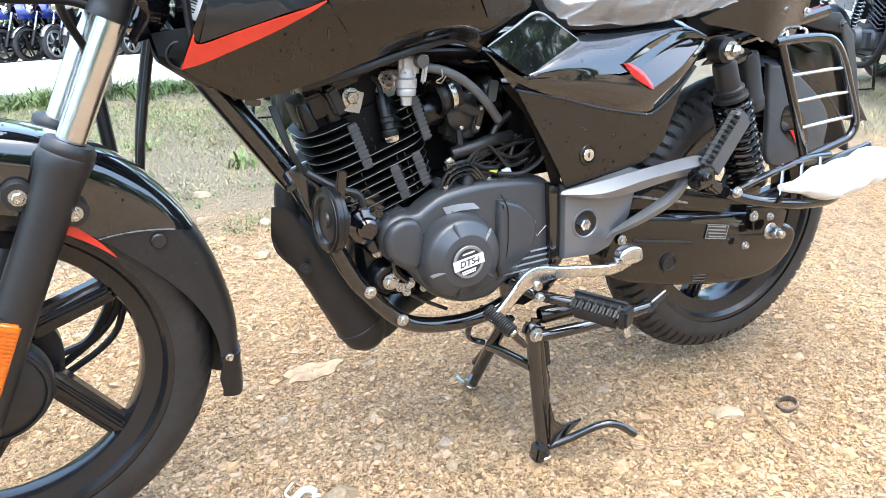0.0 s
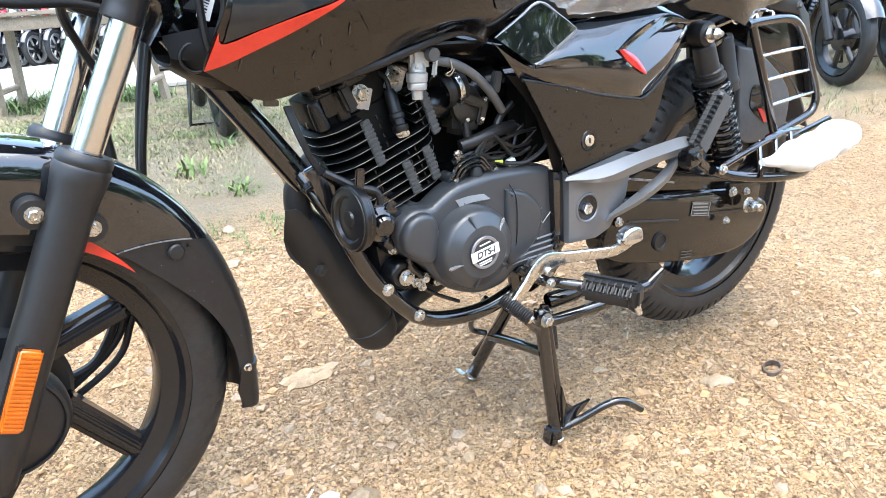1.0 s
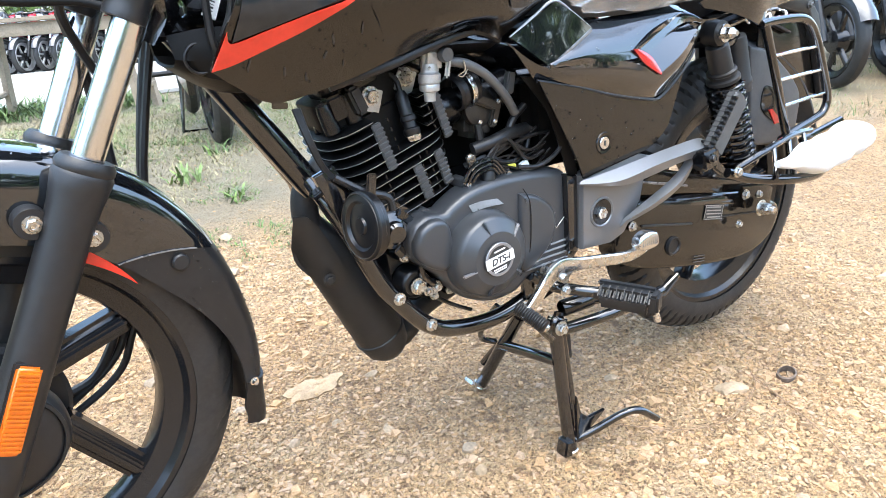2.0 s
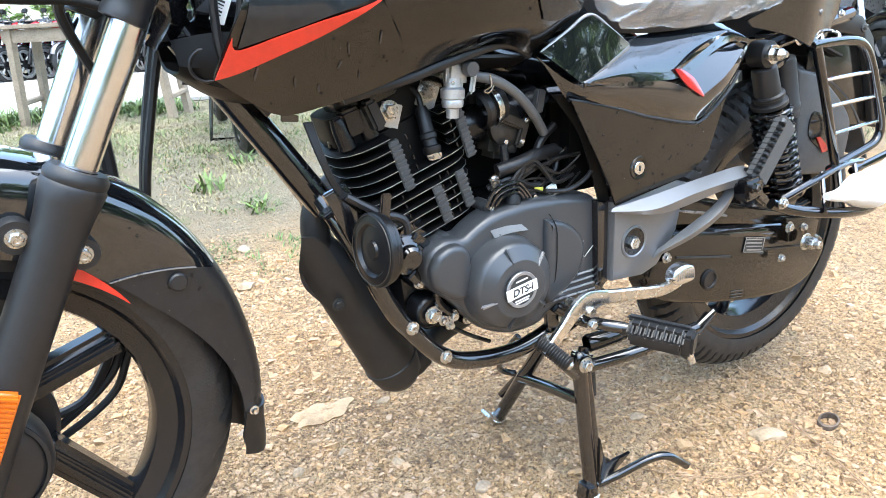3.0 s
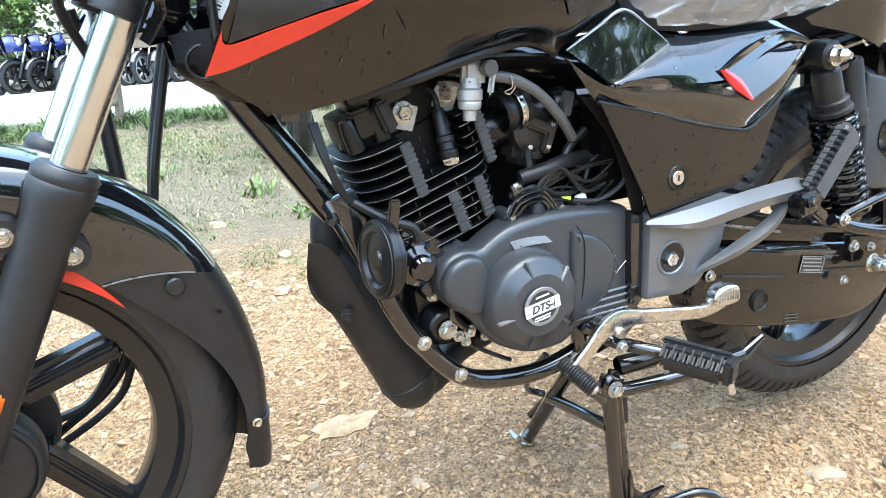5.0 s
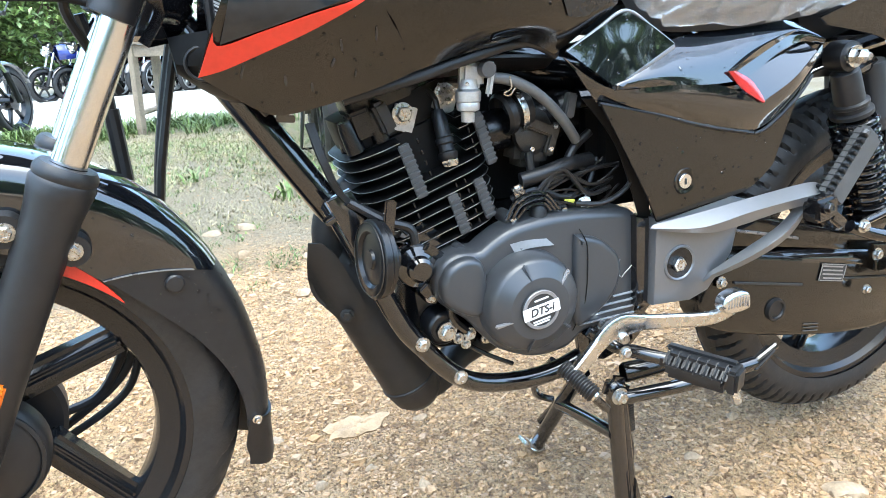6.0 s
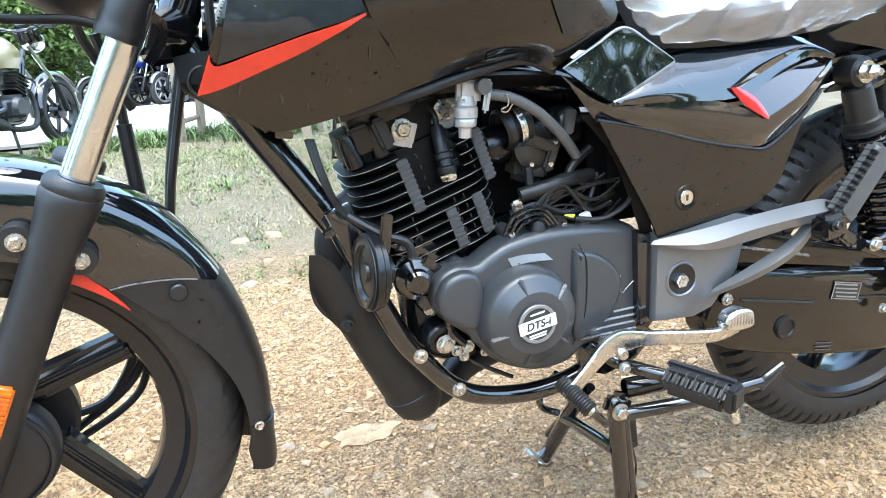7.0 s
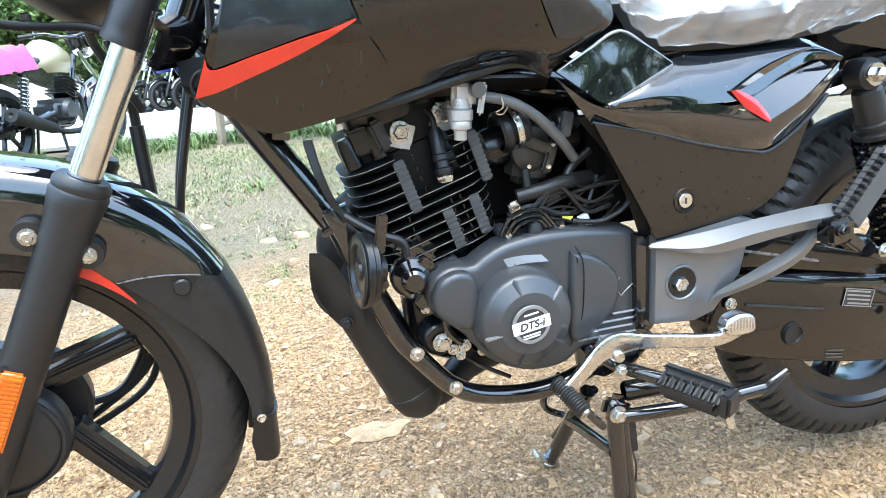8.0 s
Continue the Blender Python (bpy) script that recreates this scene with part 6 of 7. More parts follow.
    loop = [(0.652, y, 0.69), (0.696, y, 0.693), (0.771, y, 0.692), (0.812, y, 0.68), (0.845, y, 0.644), (0.872, y, 0.597), (0.908, y, 0.527), (0.904, y, 0.499), (0.882, y, 0.487), (0.79, y, 0.468), (0.755, y, 0.46)]
    part("outer_tube", tube(loop, 0.0085, 60, 12), FRAME, gf)
    part("front_tube", tube([(0.666, y, 0.69), (0.722, y, 0.575), (0.772, y, 0.464)], 0.0085, 8, 12), FRAME, gf)
    for a, b in (((0.70, 0.629), (0.85, 0.632)), ((0.724, 0.58), (0.876, 0.584)), ((0.748, 0.527), (0.902, 0.535))):
        part("rung", tube([(a[0], y, a[1]), (b[0], y, b[1])], 0.0036, 2, 8, curved=False), CHROME if a[1] > 0.5 else FRAME, gf, "thin bright rung")
    for x in (0.68, 0.73):
        part("clamp", tube([(x, y, 0.695), (x + 0.008, -0.10, 0.706), (x + 0.005, -0.08, 0.712)], 0.0032, 8, 8), STEEL, gf)
    # lower footrest frame with white wrapping
    fr = new("ladies_footrest")
    fr.parent = bike
    tagged(fr, "side footrest frame with white foam wrapping")
    part("base_loop", tube([(0.525, -0.15, 0.445), (0.57, -0.165, 0.428), (0.64, -0.2, 0.418), (0.72, -0.205, 0.412), (0.765, -0.19, 0.42), (0.77, -0.165, 0.44)], 0.0095, 40, 12), FRAME, fr, "black footrest tube")
    part("inner_rail", tube([(0.56, -0.145, 0.445), (0.63, -0.155, 0.467), (0.72, -0.15, 0.48), (0.80, -0.14, 0.475)], 0.006, 24, 10), FRAME, fr)
    for k in range(3):
        part("slat", tube([(0.60 + 0.05 * k, -0.2, 0.425), (0.66 + 0.05 * k, -0.15, 0.476)], 0.004, 2, 8, curved=False), FRAME, fr)
    part("rear_stay", tube([(0.79, -0.13, 0.455), (0.93, -0.13, 0.475)], 0.007, 2, 8, curved=False), FRAME, fr)
    bolt("frame_bolt", (0.532, -0.165, 0.448), (0, -1, 0), 0.009, fr, ZINC)
    spine = spline([(0.6, -0.2, 0.452), (0.68, -0.205, 0.447), (0.76, -0.205, 0.452), (0.83, -0.2, 0.46), (0.9, -0.2, 0.466)], 30)
    rows = []
    for k, p in enumerate(spine):
        r = (0.006 + 0.025 * smooth(0, 11, k) + 0.0015 * math.sin(k * 0.9)) * min(1.0, 0.4 + (29 - k) / 6)
        rows.append([(p.x - 0.2 * r * math.sin(a), p.y + 1.2 * r * math.cos(a), p.z + r * math.sin(a)) for a in [q * math.tau / 28 for q in range(28)]])
    bm = grid_mesh(rows, closed=True)
    bmesh.ops.holes_fill(bm, edges=[e for e in bm.edges if e.is_boundary])
    for v in bm.verts:
        v.co += 0.004 * Vector((noise.noise(v.co * 30), noise.noise(v.co * 28 + Vector((5, 0, 0))), noise.noise(v.co * 32 + Vector((0, 7, 0)))))
    part("white_wrap", bm, WHITEPL, fr, "crumpled white foam wrapping")


make_rear()


def make_controls():
    br = new("footrest_bracket")
    br.parent = bike
    tagged(br, "grey cast rider footrest bracket")
    part("bracket_plate", plate([(0.206, 0.497), (0.32, 0.515), (0.362, 0.502), (0.349, 0.459), (0.342, 0.427), (0.319, 0.397), (0.302, 0.376), (0.27, 0.366), (0.206, 0.371)], -0.112, -0.085, 0.005), ARM, br, "dark grey cast bracket")
    part("dark_column", plate([(0.182, 0.502), (0.204, 0.497), (0.206, 0.366), (0.186, 0.37)], -0.1, -0.07, 0.003), FRAME, br, "black edge plate")
    bars = (((0.196, -0.117, 0.4925), (0.272, -0.121, 0.499), (0.358, -0.121, 0.507), (0.464, -0.121, 0.514), (0.49, -0.122, 0.509)),
            ((0.19, -0.12, 0.489), (0.258, -0.14, 0.484), (0.342, -0.143, 0.494), (0.407, -0.144, 0.499), (0.47, -0.143, 0.502)),
            ((0.192, -0.118, 0.486), (0.264, -0.136, 0.474), (0.319, -0.137, 0.474), (0.402, -0.138, 0.484), (0.465, -0.138, 0.487)),
            ((0.196, -0.108, 0.487), (0.27, -0.11, 0.474), (0.33, -0.113, 0.476), (0.41, -0.115, 0.486), (0.465, -0.117, 0.489)))

    def faceted(lines, n=24):
        """A closed bar through four edge lines, with hard edges."""
        c = [spline(list(line), n) for line in lines]
        bm = grid_mesh([[c[k][i] for k in range(4)] for i in range(n)], closed=True)
        bmesh.ops.holes_fill(bm, edges=[e for e in bm.edges if e.is_boundary])
        return bm
    part("upper_arm", faceted(bars), ARM, br, "silver-grey upper arm with a bright top facet")
    part("lower_strut", faceted((((0.305, -0.117, 0.41), (0.36, -0.121, 0.434), (0.417, -0.122, 0.459), (0.445, -0.122, 0.484)), ((0.296, -0.122, 0.403), (0.352, -0.137, 0.426), (0.412, -0.138, 0.45), (0.447, -0.138, 0.482)),
                                 ((0.288, -0.116, 0.392), (0.363, -0.131, 0.416), (0.427, -0.131, 0.441), (0.46, -0.131, 0.478)), ((0.292, -0.108, 0.396), (0.366, -0.11, 0.42), (0.43, -0.112, 0.446), (0.462, -0.114, 0.48)))), ARM, br, "silver-grey lower strut")
    part("recess_rim", lathe([(0.0268, -0.0005), (0.0262, 0.0018), (0.024, 0.0026), (0.022, 0.0014), (0.0212, -0.0004)], (0.247, -0.112, 0.428), (0, -1, 0), 36), ARM, br)
    # flat disc, not sunk: black stands in for the shade of the recess
    part("recess", lathe([(0.0222, 0.0), (0.0216, 0.0011), (0, 0.0011)], (0.247, -0.112, 0.428), (0, -1, 0), 36), BLACKENG, br, "black disc for the shade in the bolt recess")
    bolt("bracket_bolt", (0.243, -0.1095, 0.428), (0, -1, 0), 0.012, br, ZINC, length=0.012)
    # passenger peg, folded up
    pp = new("passenger_peg")
    pp.parent = br
    bm = box((0.044, 0.026, 0.12), (0.004, 0, 0), bevel=0.008, seg=3)
    tilt = Matrix.Translation((0.51, -0.145, 0.537)) @ Matrix.Rotation(radians(37), 4, "Y")
    bm.transform(tilt)
    # grey instead of the ribs' black: the sky's sheen put into the colour
    pad = part("rubber_pad", bm, GREYRUB, pp, "ribbed dark rubber pad, greyed for its sky sheen")
    for k in range(10):
        bm = box((0.009, 0.0275, 0.004), (-0.0138, -0.0005, -0.045 + 0.0098 * k), bevel=0.0012)
        bm.transform(tilt)
        part("rib", bm, RUBBER, pp)
    part("hinge_block", box((0.042, 0.03, 0.036), (0.462, -0.148, 0.483), (0, -8, 0), 0.005), FRAME, pp)
    bolt("hinge_pin", (0.458, -0.164, 0.486), (0, -1, 0.2), 0.008, pp, FRAME)
    part("hinge_fork", box((0.035, 0.03, 0.018), (0.49, -0.145, 0.462), (0, 35, 0), 0.004), FRAME, pp)
    # rider peg
    rp = new("rider_peg")
    rp.parent = bike
    tagged(rp, "rider footrest with ribbed rubber")
    d = Vector((0.052, -0.098, -0.004))
    q = d.to_track_quat("Y", "Z").to_matrix().to_4x4()
    at_peg = Matrix.Translation((0.208, -0.203, 0.316)) @ q
    bm = box((0.046, 0.098, 0.036), (0, 0, -0.002), bevel=0.013, seg=4)
    join(bm, box((0.015, 0.094, 0.008), (-0.009, 0, 0.0155), bevel=0.0035))
    ribs = []
    for k in range(7):
        ribs.append(box((0.028, 0.0092, 0.009), (0.0125, -0.036 + 0.0122 * k, 0.0095), (0, 36, 0), 0.004, seg=3))
    bm.transform(at_peg)
    pad = part("rubber_pad", bm, RUBBER, rp, "black ribbed rubber pad")
    for rib in ribs:
        rib.transform(at_peg)
        part("rib", rib, RUBBER, pad)
    bm = box((0.034, 0.016, 0.032), (0, 0.046, 0), bevel=0.004)
    bm.transform(at_peg)
    part("end_block", bm, RUBBER, rp)
    part("peg_bar", tube([(0.12, -0.08, 0.34), (0.15, -0.1, 0.318), (0.165, -0.13, 0.318), (0.19, -0.165, 0.316)], 0.0095, 14, 12), FRAME, rp)
    bolt("feeler", (0.228, -0.245, 0.3), (0.1, -0.35, -1), 0.0065, rp, STEEL, length=0.018)
    part("pedal_bracket", plate([(0.1, 0.36), (0.2, 0.36), (0.235, 0.335), (0.2, 0.3), (0.15, 0.285), (0.11, 0.3)], -0.075, -0.066, 0.002), FRAME, rp)
    for x, z in ((0.135, 0.318), (0.196, 0.334), (0.105, 0.29)):
        bolt("bracket_bolt", (x, -0.078, z), (0, -1, 0), 0.0085, rp, ZINC)
    # gear lever
    gl = new("gear_lever")
    gl.parent = bike
    tagged(gl, "polished steel heel-and-toe gear lever")
    rows = []
    line = spline([(0.052, -0.14, 0.306), (0.085, -0.14, 0.338), (0.115, -0.138, 0.362), (0.15, -0.136, 0.366), (0.21, -0.136, 0.357), (0.272, -0.14, 0.348), (0.30, -0.148, 0.354), (0.315, -0.155, 0.368)], 40)
    for i, p in enumerate(line):
        t = (line[min(i + 1, 39)] - line[max(i - 1, 0)]).normalized()
        nrm = Vector((-t.z, 0, t.x))
        w = 0.0098 + 0.006 * math.exp(-((p.x - 0.132) / 0.028) ** 2)
        rows.append([p + nrm * (w * a) + Vector((0, b, 0)) for a, b in ((-1, 0.0035), (-1, -0.0025), (-0.75, -0.0045), (0.75, -0.0045), (1, -0.0025), (1, 0.0035))])
    bm = grid_mesh(rows, closed=True)
    bmesh.ops.holes_fill(bm, edges=[e for e in bm.edges if e.is_boundary])
    part("lever_arm", bm, STEEL, gl, "worn polished steel arm")
    part("pivot", lathe([(0, 0.004), (0.0065, 0.004), (0.0075, 0.002), (0.008, 0), (0.008, -0.05)], (0.135, -0.142, 0.35), (0, -1, 0), 20), STEEL, gl)
    bolt("clamp_bolt", (0.138, -0.14, 0.329), (0, -1, 0), 0.008, gl, ZINC)
    pad = part("heel_pad", plate([(0.280, 0.372), (0.285, 0.385), (0.304, 0.391), (0.323, 0.387), (0.328, 0.374), (0.326, 0.362), (0.305, 0.359), (0.286, 0.362)], -0.168, -0.148, 0.006, n=36, seg=3), CHROME, gl, "chromed ribbed heel pad")
    for k in range(8):
        part("rib", box((0.0024, 0.004, 0.017 - 0.0007 * abs(k - 4)), (0.287 + 0.0049 * k, -0.1675, 0.3775 - 0.0004 * (k - 3) ** 2 * 0.6), (0, 0, 0), 0.001), CHROME, pad)
    d = Vector((0.022, -0.05, -0.028))
    a = Vector((0.05, -0.125, 0.322))
    prof = []
    for k in range(14):
        prof += [(0.0105, 0.004 * k), (0.0122, 0.004 * k + 0.0015), (0.0105, 0.004 * k + 0.003)]
    part("toe_rubber", lathe([(0, 0)] + prof + [(0.009, 0.056), (0, 0.057)], a, d, 20), RUBBER, gl, "ribbed black toe rubber")
    part("toe_tip", lathe([(0, 0.004), (0.006, 0.003), (0.0075, 0)], a + d.normalized() * 0.057, d, 16), STEEL, gl)
    part("link_arm", tube([(0.07, -0.125, 0.30), (0.10, -0.13, 0.262), (0.118, -0.13, 0.242)], 0.006, 8, 8), FRAME, gl)
    # side stand, folded back
    ss = new("side_stand")
    ss.parent = bike
    tagged(ss, "black side stand folded back")
    part("leg", tube([(0.15, -0.118, 0.244), (0.25, -0.14, 0.252), (0.36, -0.15, 0.262)], 0.0105, 10, 12), FRAME, ss)
    part("sleeve", lathe([(0.0125, 0), (0.0145, 0.003), (0.0145, 0.058), (0.012, 0.062), (0.012, 0.07), (0, 0.07)], (0.165, -0.1, 0.272), (1, -0.15, 0.05), 18), SATIN, ss)
    part("foot", box((0.045, 0.02, 0.006), (0.372, -0.152, 0.268), (0, -35, 0), 0.002), FRAME, ss)
    part("stub", tube([(0.36, -0.15, 0.262), (0.395, -0.155, 0.285)], 0.005, 2, 8, curved=False), FRAME, ss)
    part("pivot_block", box((0.042, 0.03, 0.04), (0.15, -0.105, 0.252), (0, 18, 0), 0.012, seg=3), FRAME, ss)
    bolt("pivot_bolt", (0.145, -0.121, 0.25), (0, -1, 0), 0.011, ss, ZINC, length=0.01, label="bright zinc pivot bolt")
    # centre stand
    cs = new("centre_stand")
    cs.parent = bike
    tagged(cs, "black centre stand planted on the gravel")
    for s in (-1, 1):
        top = Vector((0.152, -0.098, 0.245)) if s < 0 else Vector((0.166, 0.015, 0.215))
        foot = Vector((0.160 if s < 0 else 0.143, s * 0.126, lie(0.15, s * 0.126) + 0.008))
        part("leg", tube([top, foot], 0.0125, 2, 16, curved=False), FRAME, cs)
        part("leg_rib", tube([top + Vector((0.012, 0, 0)), foot + Vector((0.012, 0, 0.05))], 0.0075, 2, 10, curved=False), FRAME, cs)
        fb = box((0.036, 0.03, 0.007), foot + Vector((-0.014, 0, 0.012)), (0, 38, 0), 0.002) if s > 0 else box((0.02, 0.026, 0.032), foot + Vector((-0.013, 0, 0.018)), (0, 12, 0), 0.003)
        part("foot_plate", fb, STEEL if s > 0 else FRAME, cs)
        part("foot_tip", lathe([(0, -0.006), (0.013, -0.004), (0.0145, 0), (0.0145, 0.006), (0.0125, 0.008)], foot, top - foot, 18), STEEL, cs)
    part("cross_tube", tube([(0.15, -0.104, 0.178), (0.152, -0.02, 0.16), (0.154, 0.058, 0.14)], 0.0105, 10, 12), FRAME, cs)
    part("gusset", plate([(0.166, 0.115), (0.176, 0.078), (0.196, 0.06), (0.235, 0.06), (0.215, 0.045), (0.19, 0.032), (0.166, 0.022)], -0.137, -0.131, 0.002), FRAME, cs)
    part("kick_arm", tube([(0.168, -0.13, 0.022), (0.20, -0.145, 0.036), (0.245, -0.168, 0.062), (0.275, -0.18, 0.063), (0.312, -0.19, 0.035)], 0.0072, 24, 12), FRAME, cs, "black kick arm")
    spring("stand_spring", (0.176, -0.095, 0.23), (0.184, -0.092, 0.17), 0.008, 0.0018, 14, FRAME, cs)
    part("spring_hook", tube([(0.184, -0.092, 0.17), (0.190, -0.095, 0.14), (0.187, -0.098, 0.115), (0.178, -0.1, 0.12), (0.178, -0.098, 0.165)], 0.0018, 18, 6), FRAME, cs)
    part("return_strap", tube([(0.12, 0.02, 0.25), (0.105, 0.05, 0.2), (0.12, 0.075, 0.16), (0.148, 0.07, 0.145)], 0.006, 16, 8), FRAME, cs)
    # handlebar area: headlamp shell, lever, hoses
    hb = new("cockpit")
    hb.parent = bike
    tagged(hb, "headlamp shell, lever and cables")
    hb.location.x = 0.014
    part("headlamp_shell", loft([[(-0.56, MID - 0.09, 0.90), (-0.50, MID - 0.1, 0.86), (-0.44, MID - 0.08, 0.88)], [(-0.52, MID - 0.05, 0.842), (-0.475, MID - 0.05, 0.818), (-0.43, MID - 0.05, 0.838)],
                                 [(-0.52, MID + 0.05, 0.842), (-0.475, MID + 0.05, 0.818), (-0.43, MID + 0.05, 0.838)], [(-0.56, MID + 0.09, 0.90), (-0.50, MID + 0.1, 0.86), (-0.44, MID + 0.08, 0.88)]], 14, 16, 0.004), MATTE, hb)
    part("stay_bar", tube([(-0.6, -0.05, 0.83), (-0.53, -0.055, 0.813), (-0.465, -0.06, 0.808), (-0.428, -0.065, 0.795)], 0.0048, 20, 10, flat=0.8), FINSHADEBLK, hb, "black stay bar")
    part("loop_cable", tube([(-0.42, -0.02, 0.84), (-0.455, 0.0, 0.832), (-0.475, 0.02, 0.805), (-0.462, 0.05, 0.76), (-0.44, 0.07, 0.71)], 0.0055, 30, 8), RUBBER, hb)
    part("vin_label", box((0.017, 0.002, 0.046), (-0.322, -0.045, 0.802), (0, 26, 8), 0.0005), PAPER, hb, "white printed label")
    bm = bmesh.new()
    for k in range(11):
        o = 0.0036 * (k - 5)
        box((0.008, 0.001, 0.0007 + 0.0008 * (k % 3)), (-0.3235 + 0.4384 * o, -0.0464 + 0.02 * o, 0.8025 + 0.899 * o), (0, 26, 8), 0.0, bm)
    part("print_line", bm, INK, hb)
    part("cable_ring", tube([(-0.350 + 0.017 * math.cos(a), -0.045, 0.738 + 0.017 * math.sin(a)) for a in [k * math.tau / 20 for k in range(21)]], 0.002, seg=8, curved=False), RUBBER, hb)
    part("main_cable", tube([(-0.33, -0.06, 0.86), (-0.335, -0.055, 0.79), (-0.33, -0.055, 0.735), (-0.29, -0.05, 0.68)], 0.005, 24, 8), RUBBER, hb)
    part("steering_stop", box((0.07, 0.02, 0.01), (-0.366, 0.0, 0.768), (0, 24, 0), 0.003), FRAME, hb)
    part("cable", tube([(-0.315, -0.07, 0.87), (-0.31, -0.07, 0.8), (-0.325, -0.065, 0.76)], 0.004, 16, 8), RUBBER, hb)


make_controls()


# ---- parked motorcycles ----
def parked_motorcycle(paint, rims, label, group, pale_seat=False, trim=None, back=0.0):
    """A smaller-detail motorcycle standing along x, nose at -x, its base at the origin."""
    b = thing("parked_motorcycle", label, "motorcycle", group)
    trim = trim or paint
    for x, nm in ((-0.66, "front_wheel"), (0.66, "rear_wheel")):
        w = new(nm)
        w.parent = b
        bm = tyre_mesh(0.3, 0.045, 0.075, lambda th, s: 0.006 if (th * 30 / math.tau + abs(s)) % 1 < 0.2 and abs(s) < 0.6 else 0.0, 60, 9)
        bm.transform(Matrix.Translation((x, 0, 0.3)))
        part("tyre", bm, TYRE, w)
        bm = lathe([(0.232, -0.036), (0.228, -0.04), (0.19, -0.02), (0.19, 0.02), (0.228, 0.04), (0.232, 0.036)], (x, 0, 0.3), (0, 1, 0), 40, closed=True)
        part("rim", bm, rims, w)
        for k in range(6):
            bm = box((0.16, 0.03, 0.03), (0.12, 0, 0), bevel=0.006, seg=1)
            bm.transform(Matrix.Translation((x, 0, 0.3)) @ Matrix.Rotation(radians(60 * k + 12), 4, "Y"))
            part("spoke", bm, rims, w)
        part("hub", lathe([(0, -0.05), (0.07, -0.04), (0.07, 0.04), (0, 0.05)], (x, 0, 0.3), (0, 1, 0), 20), ALLOY, w)
    for s in (-1, 1):
        part("fork_leg", tube([(-0.66, 0.09 * s, 0.3), (-0.55, 0.09 * s, 0.55)], 0.027, 2, 10, curved=False), MATTE, b)
        part("fork_tube", tube([(-0.56, 0.09 * s, 0.53), (-0.42 + 0.6 * back, 0.09 * s, 0.85)], 0.018, 2, 10, curved=False), CHROME, b)
        part("shock", tube([(0.5, 0.13 * s, 0.68), (0.6, 0.13 * s, 0.38)], 0.022, 2, 10, curved=False), MATTE, b)
        spring("shock_spring", (0.51, 0.13 * s, 0.65), (0.58, 0.13 * s, 0.43), 0.032, 0.006, 8, STEEL, b)
        part("mirror_stalk", tube([(-0.35, 0.3 * s, 0.98), (-0.4, 0.36 * s, 1.12)], 0.006, 2, 6, curved=False), FRAME, b)
        part("mirror", box((0.03, 0.11, 0.07), (-0.4, 0.38 * s, 1.15), (0, 12, 0), 0.02), MATTE, b)
    rows = []
    for i in range(16):
        th = radians(-5 + 160 * i / 15)
        rows.append([(-0.66 + (0.34 - 0.025 * abs(k / 3 - 1) ** 2) * math.cos(th), -0.06 + 0.02 * k, 0.3 + (0.34 - 0.025 * abs(k / 3 - 1) ** 2) * math.sin(th)) for k in range(7)])
    part("front_mudguard", grid_mesh(rows, 0.004), FRAME, b)
    half = [[(-0.34, -0.09, 0.72), (-0.15, -0.13, 0.73), (0.1, -0.08, 0.73)], [(-0.36, -0.12, 0.85), (-0.15, -0.15, 0.85), (0.12, -0.08, 0.78)], [(-0.32, 0, 0.97), (-0.12, 0, 0.98), (0.14, 0, 0.80)]]
    half = [[(x + back, y, z - 0.2 * back) for x, y, z in c] for c in half]
    part("tank", loft(half + [[(x, -y, z) for x, y, z in c] for c in half[1::-1]], 18, 18, 0.004), paint, b)
    half = [[(0.06, -0.06, 0.74), (0.3, -0.1, 0.73), (0.62, -0.1, 0.76)], [(0.06, -0.06, 0.80), (0.3, -0.11, 0.79), (0.64, -0.1, 0.83)], [(0.06, 0, 0.83), (0.3, 0, 0.82), (0.66, 0, 0.87)]]
    part("seat", loft(half + [[(x, -y, z) for x, y, z in c] for c in half[1::-1]], 16, 16, 0.004), PAPER if pale_seat else SEATV, b)
    for s in (-1, 1):
        bm = skin([(0.12, 0.72), (0.35, 0.73), (0.8, 0.84)], [(0.16, 0.56), (0.36, 0.6), (0.78, 0.78)], lambda x, z: -0.11, 14, 6, 0.004)
        part("side_panel", mirrored(bm, 0) if s > 0 else bm, trim, b)
    part("tail", box((0.26, 0.14, 0.07), (0.76, 0, 0.83), (0, -16, 0), 0.025), FRAME, b)
    part("tail_lamp", box((0.05, 0.14, 0.06), (0.89, 0, 0.86), (0, -10, 0), 0.015), REDLENS, b)
    part("rear_mudguard", box((0.03, 0.16, 0.4), (0.9, 0, 0.64), (0, -18, 0), 0.01), MATTE, b)
    part("engine_block", box((0.34, 0.24, 0.2), (0.02, 0, 0.38), bevel=0.05, seg=3), CASTING, b)
    for k in range(6):
        part("cylinder_fin", box((0.17, 0.19, 0.012), (-0.08 - 0.012 * k, 0, 0.49 + 0.026 * k), (0, -25, 0), 0.004, seg=1), BLACKENG, b)
    part("magneto_cover", lathe([(0, 0.04), (0.06, 0.035), (0.08, 0)], (0.0, -0.115, 0.38), (0, -1, 0), 24), CASTING, b)
    part("clutch_cover", lathe([(0, 0.04), (0.07, 0.035), (0.09, 0)], (0.04, 0.115, 0.38), (0, 1, 0), 24), CASTING, b)
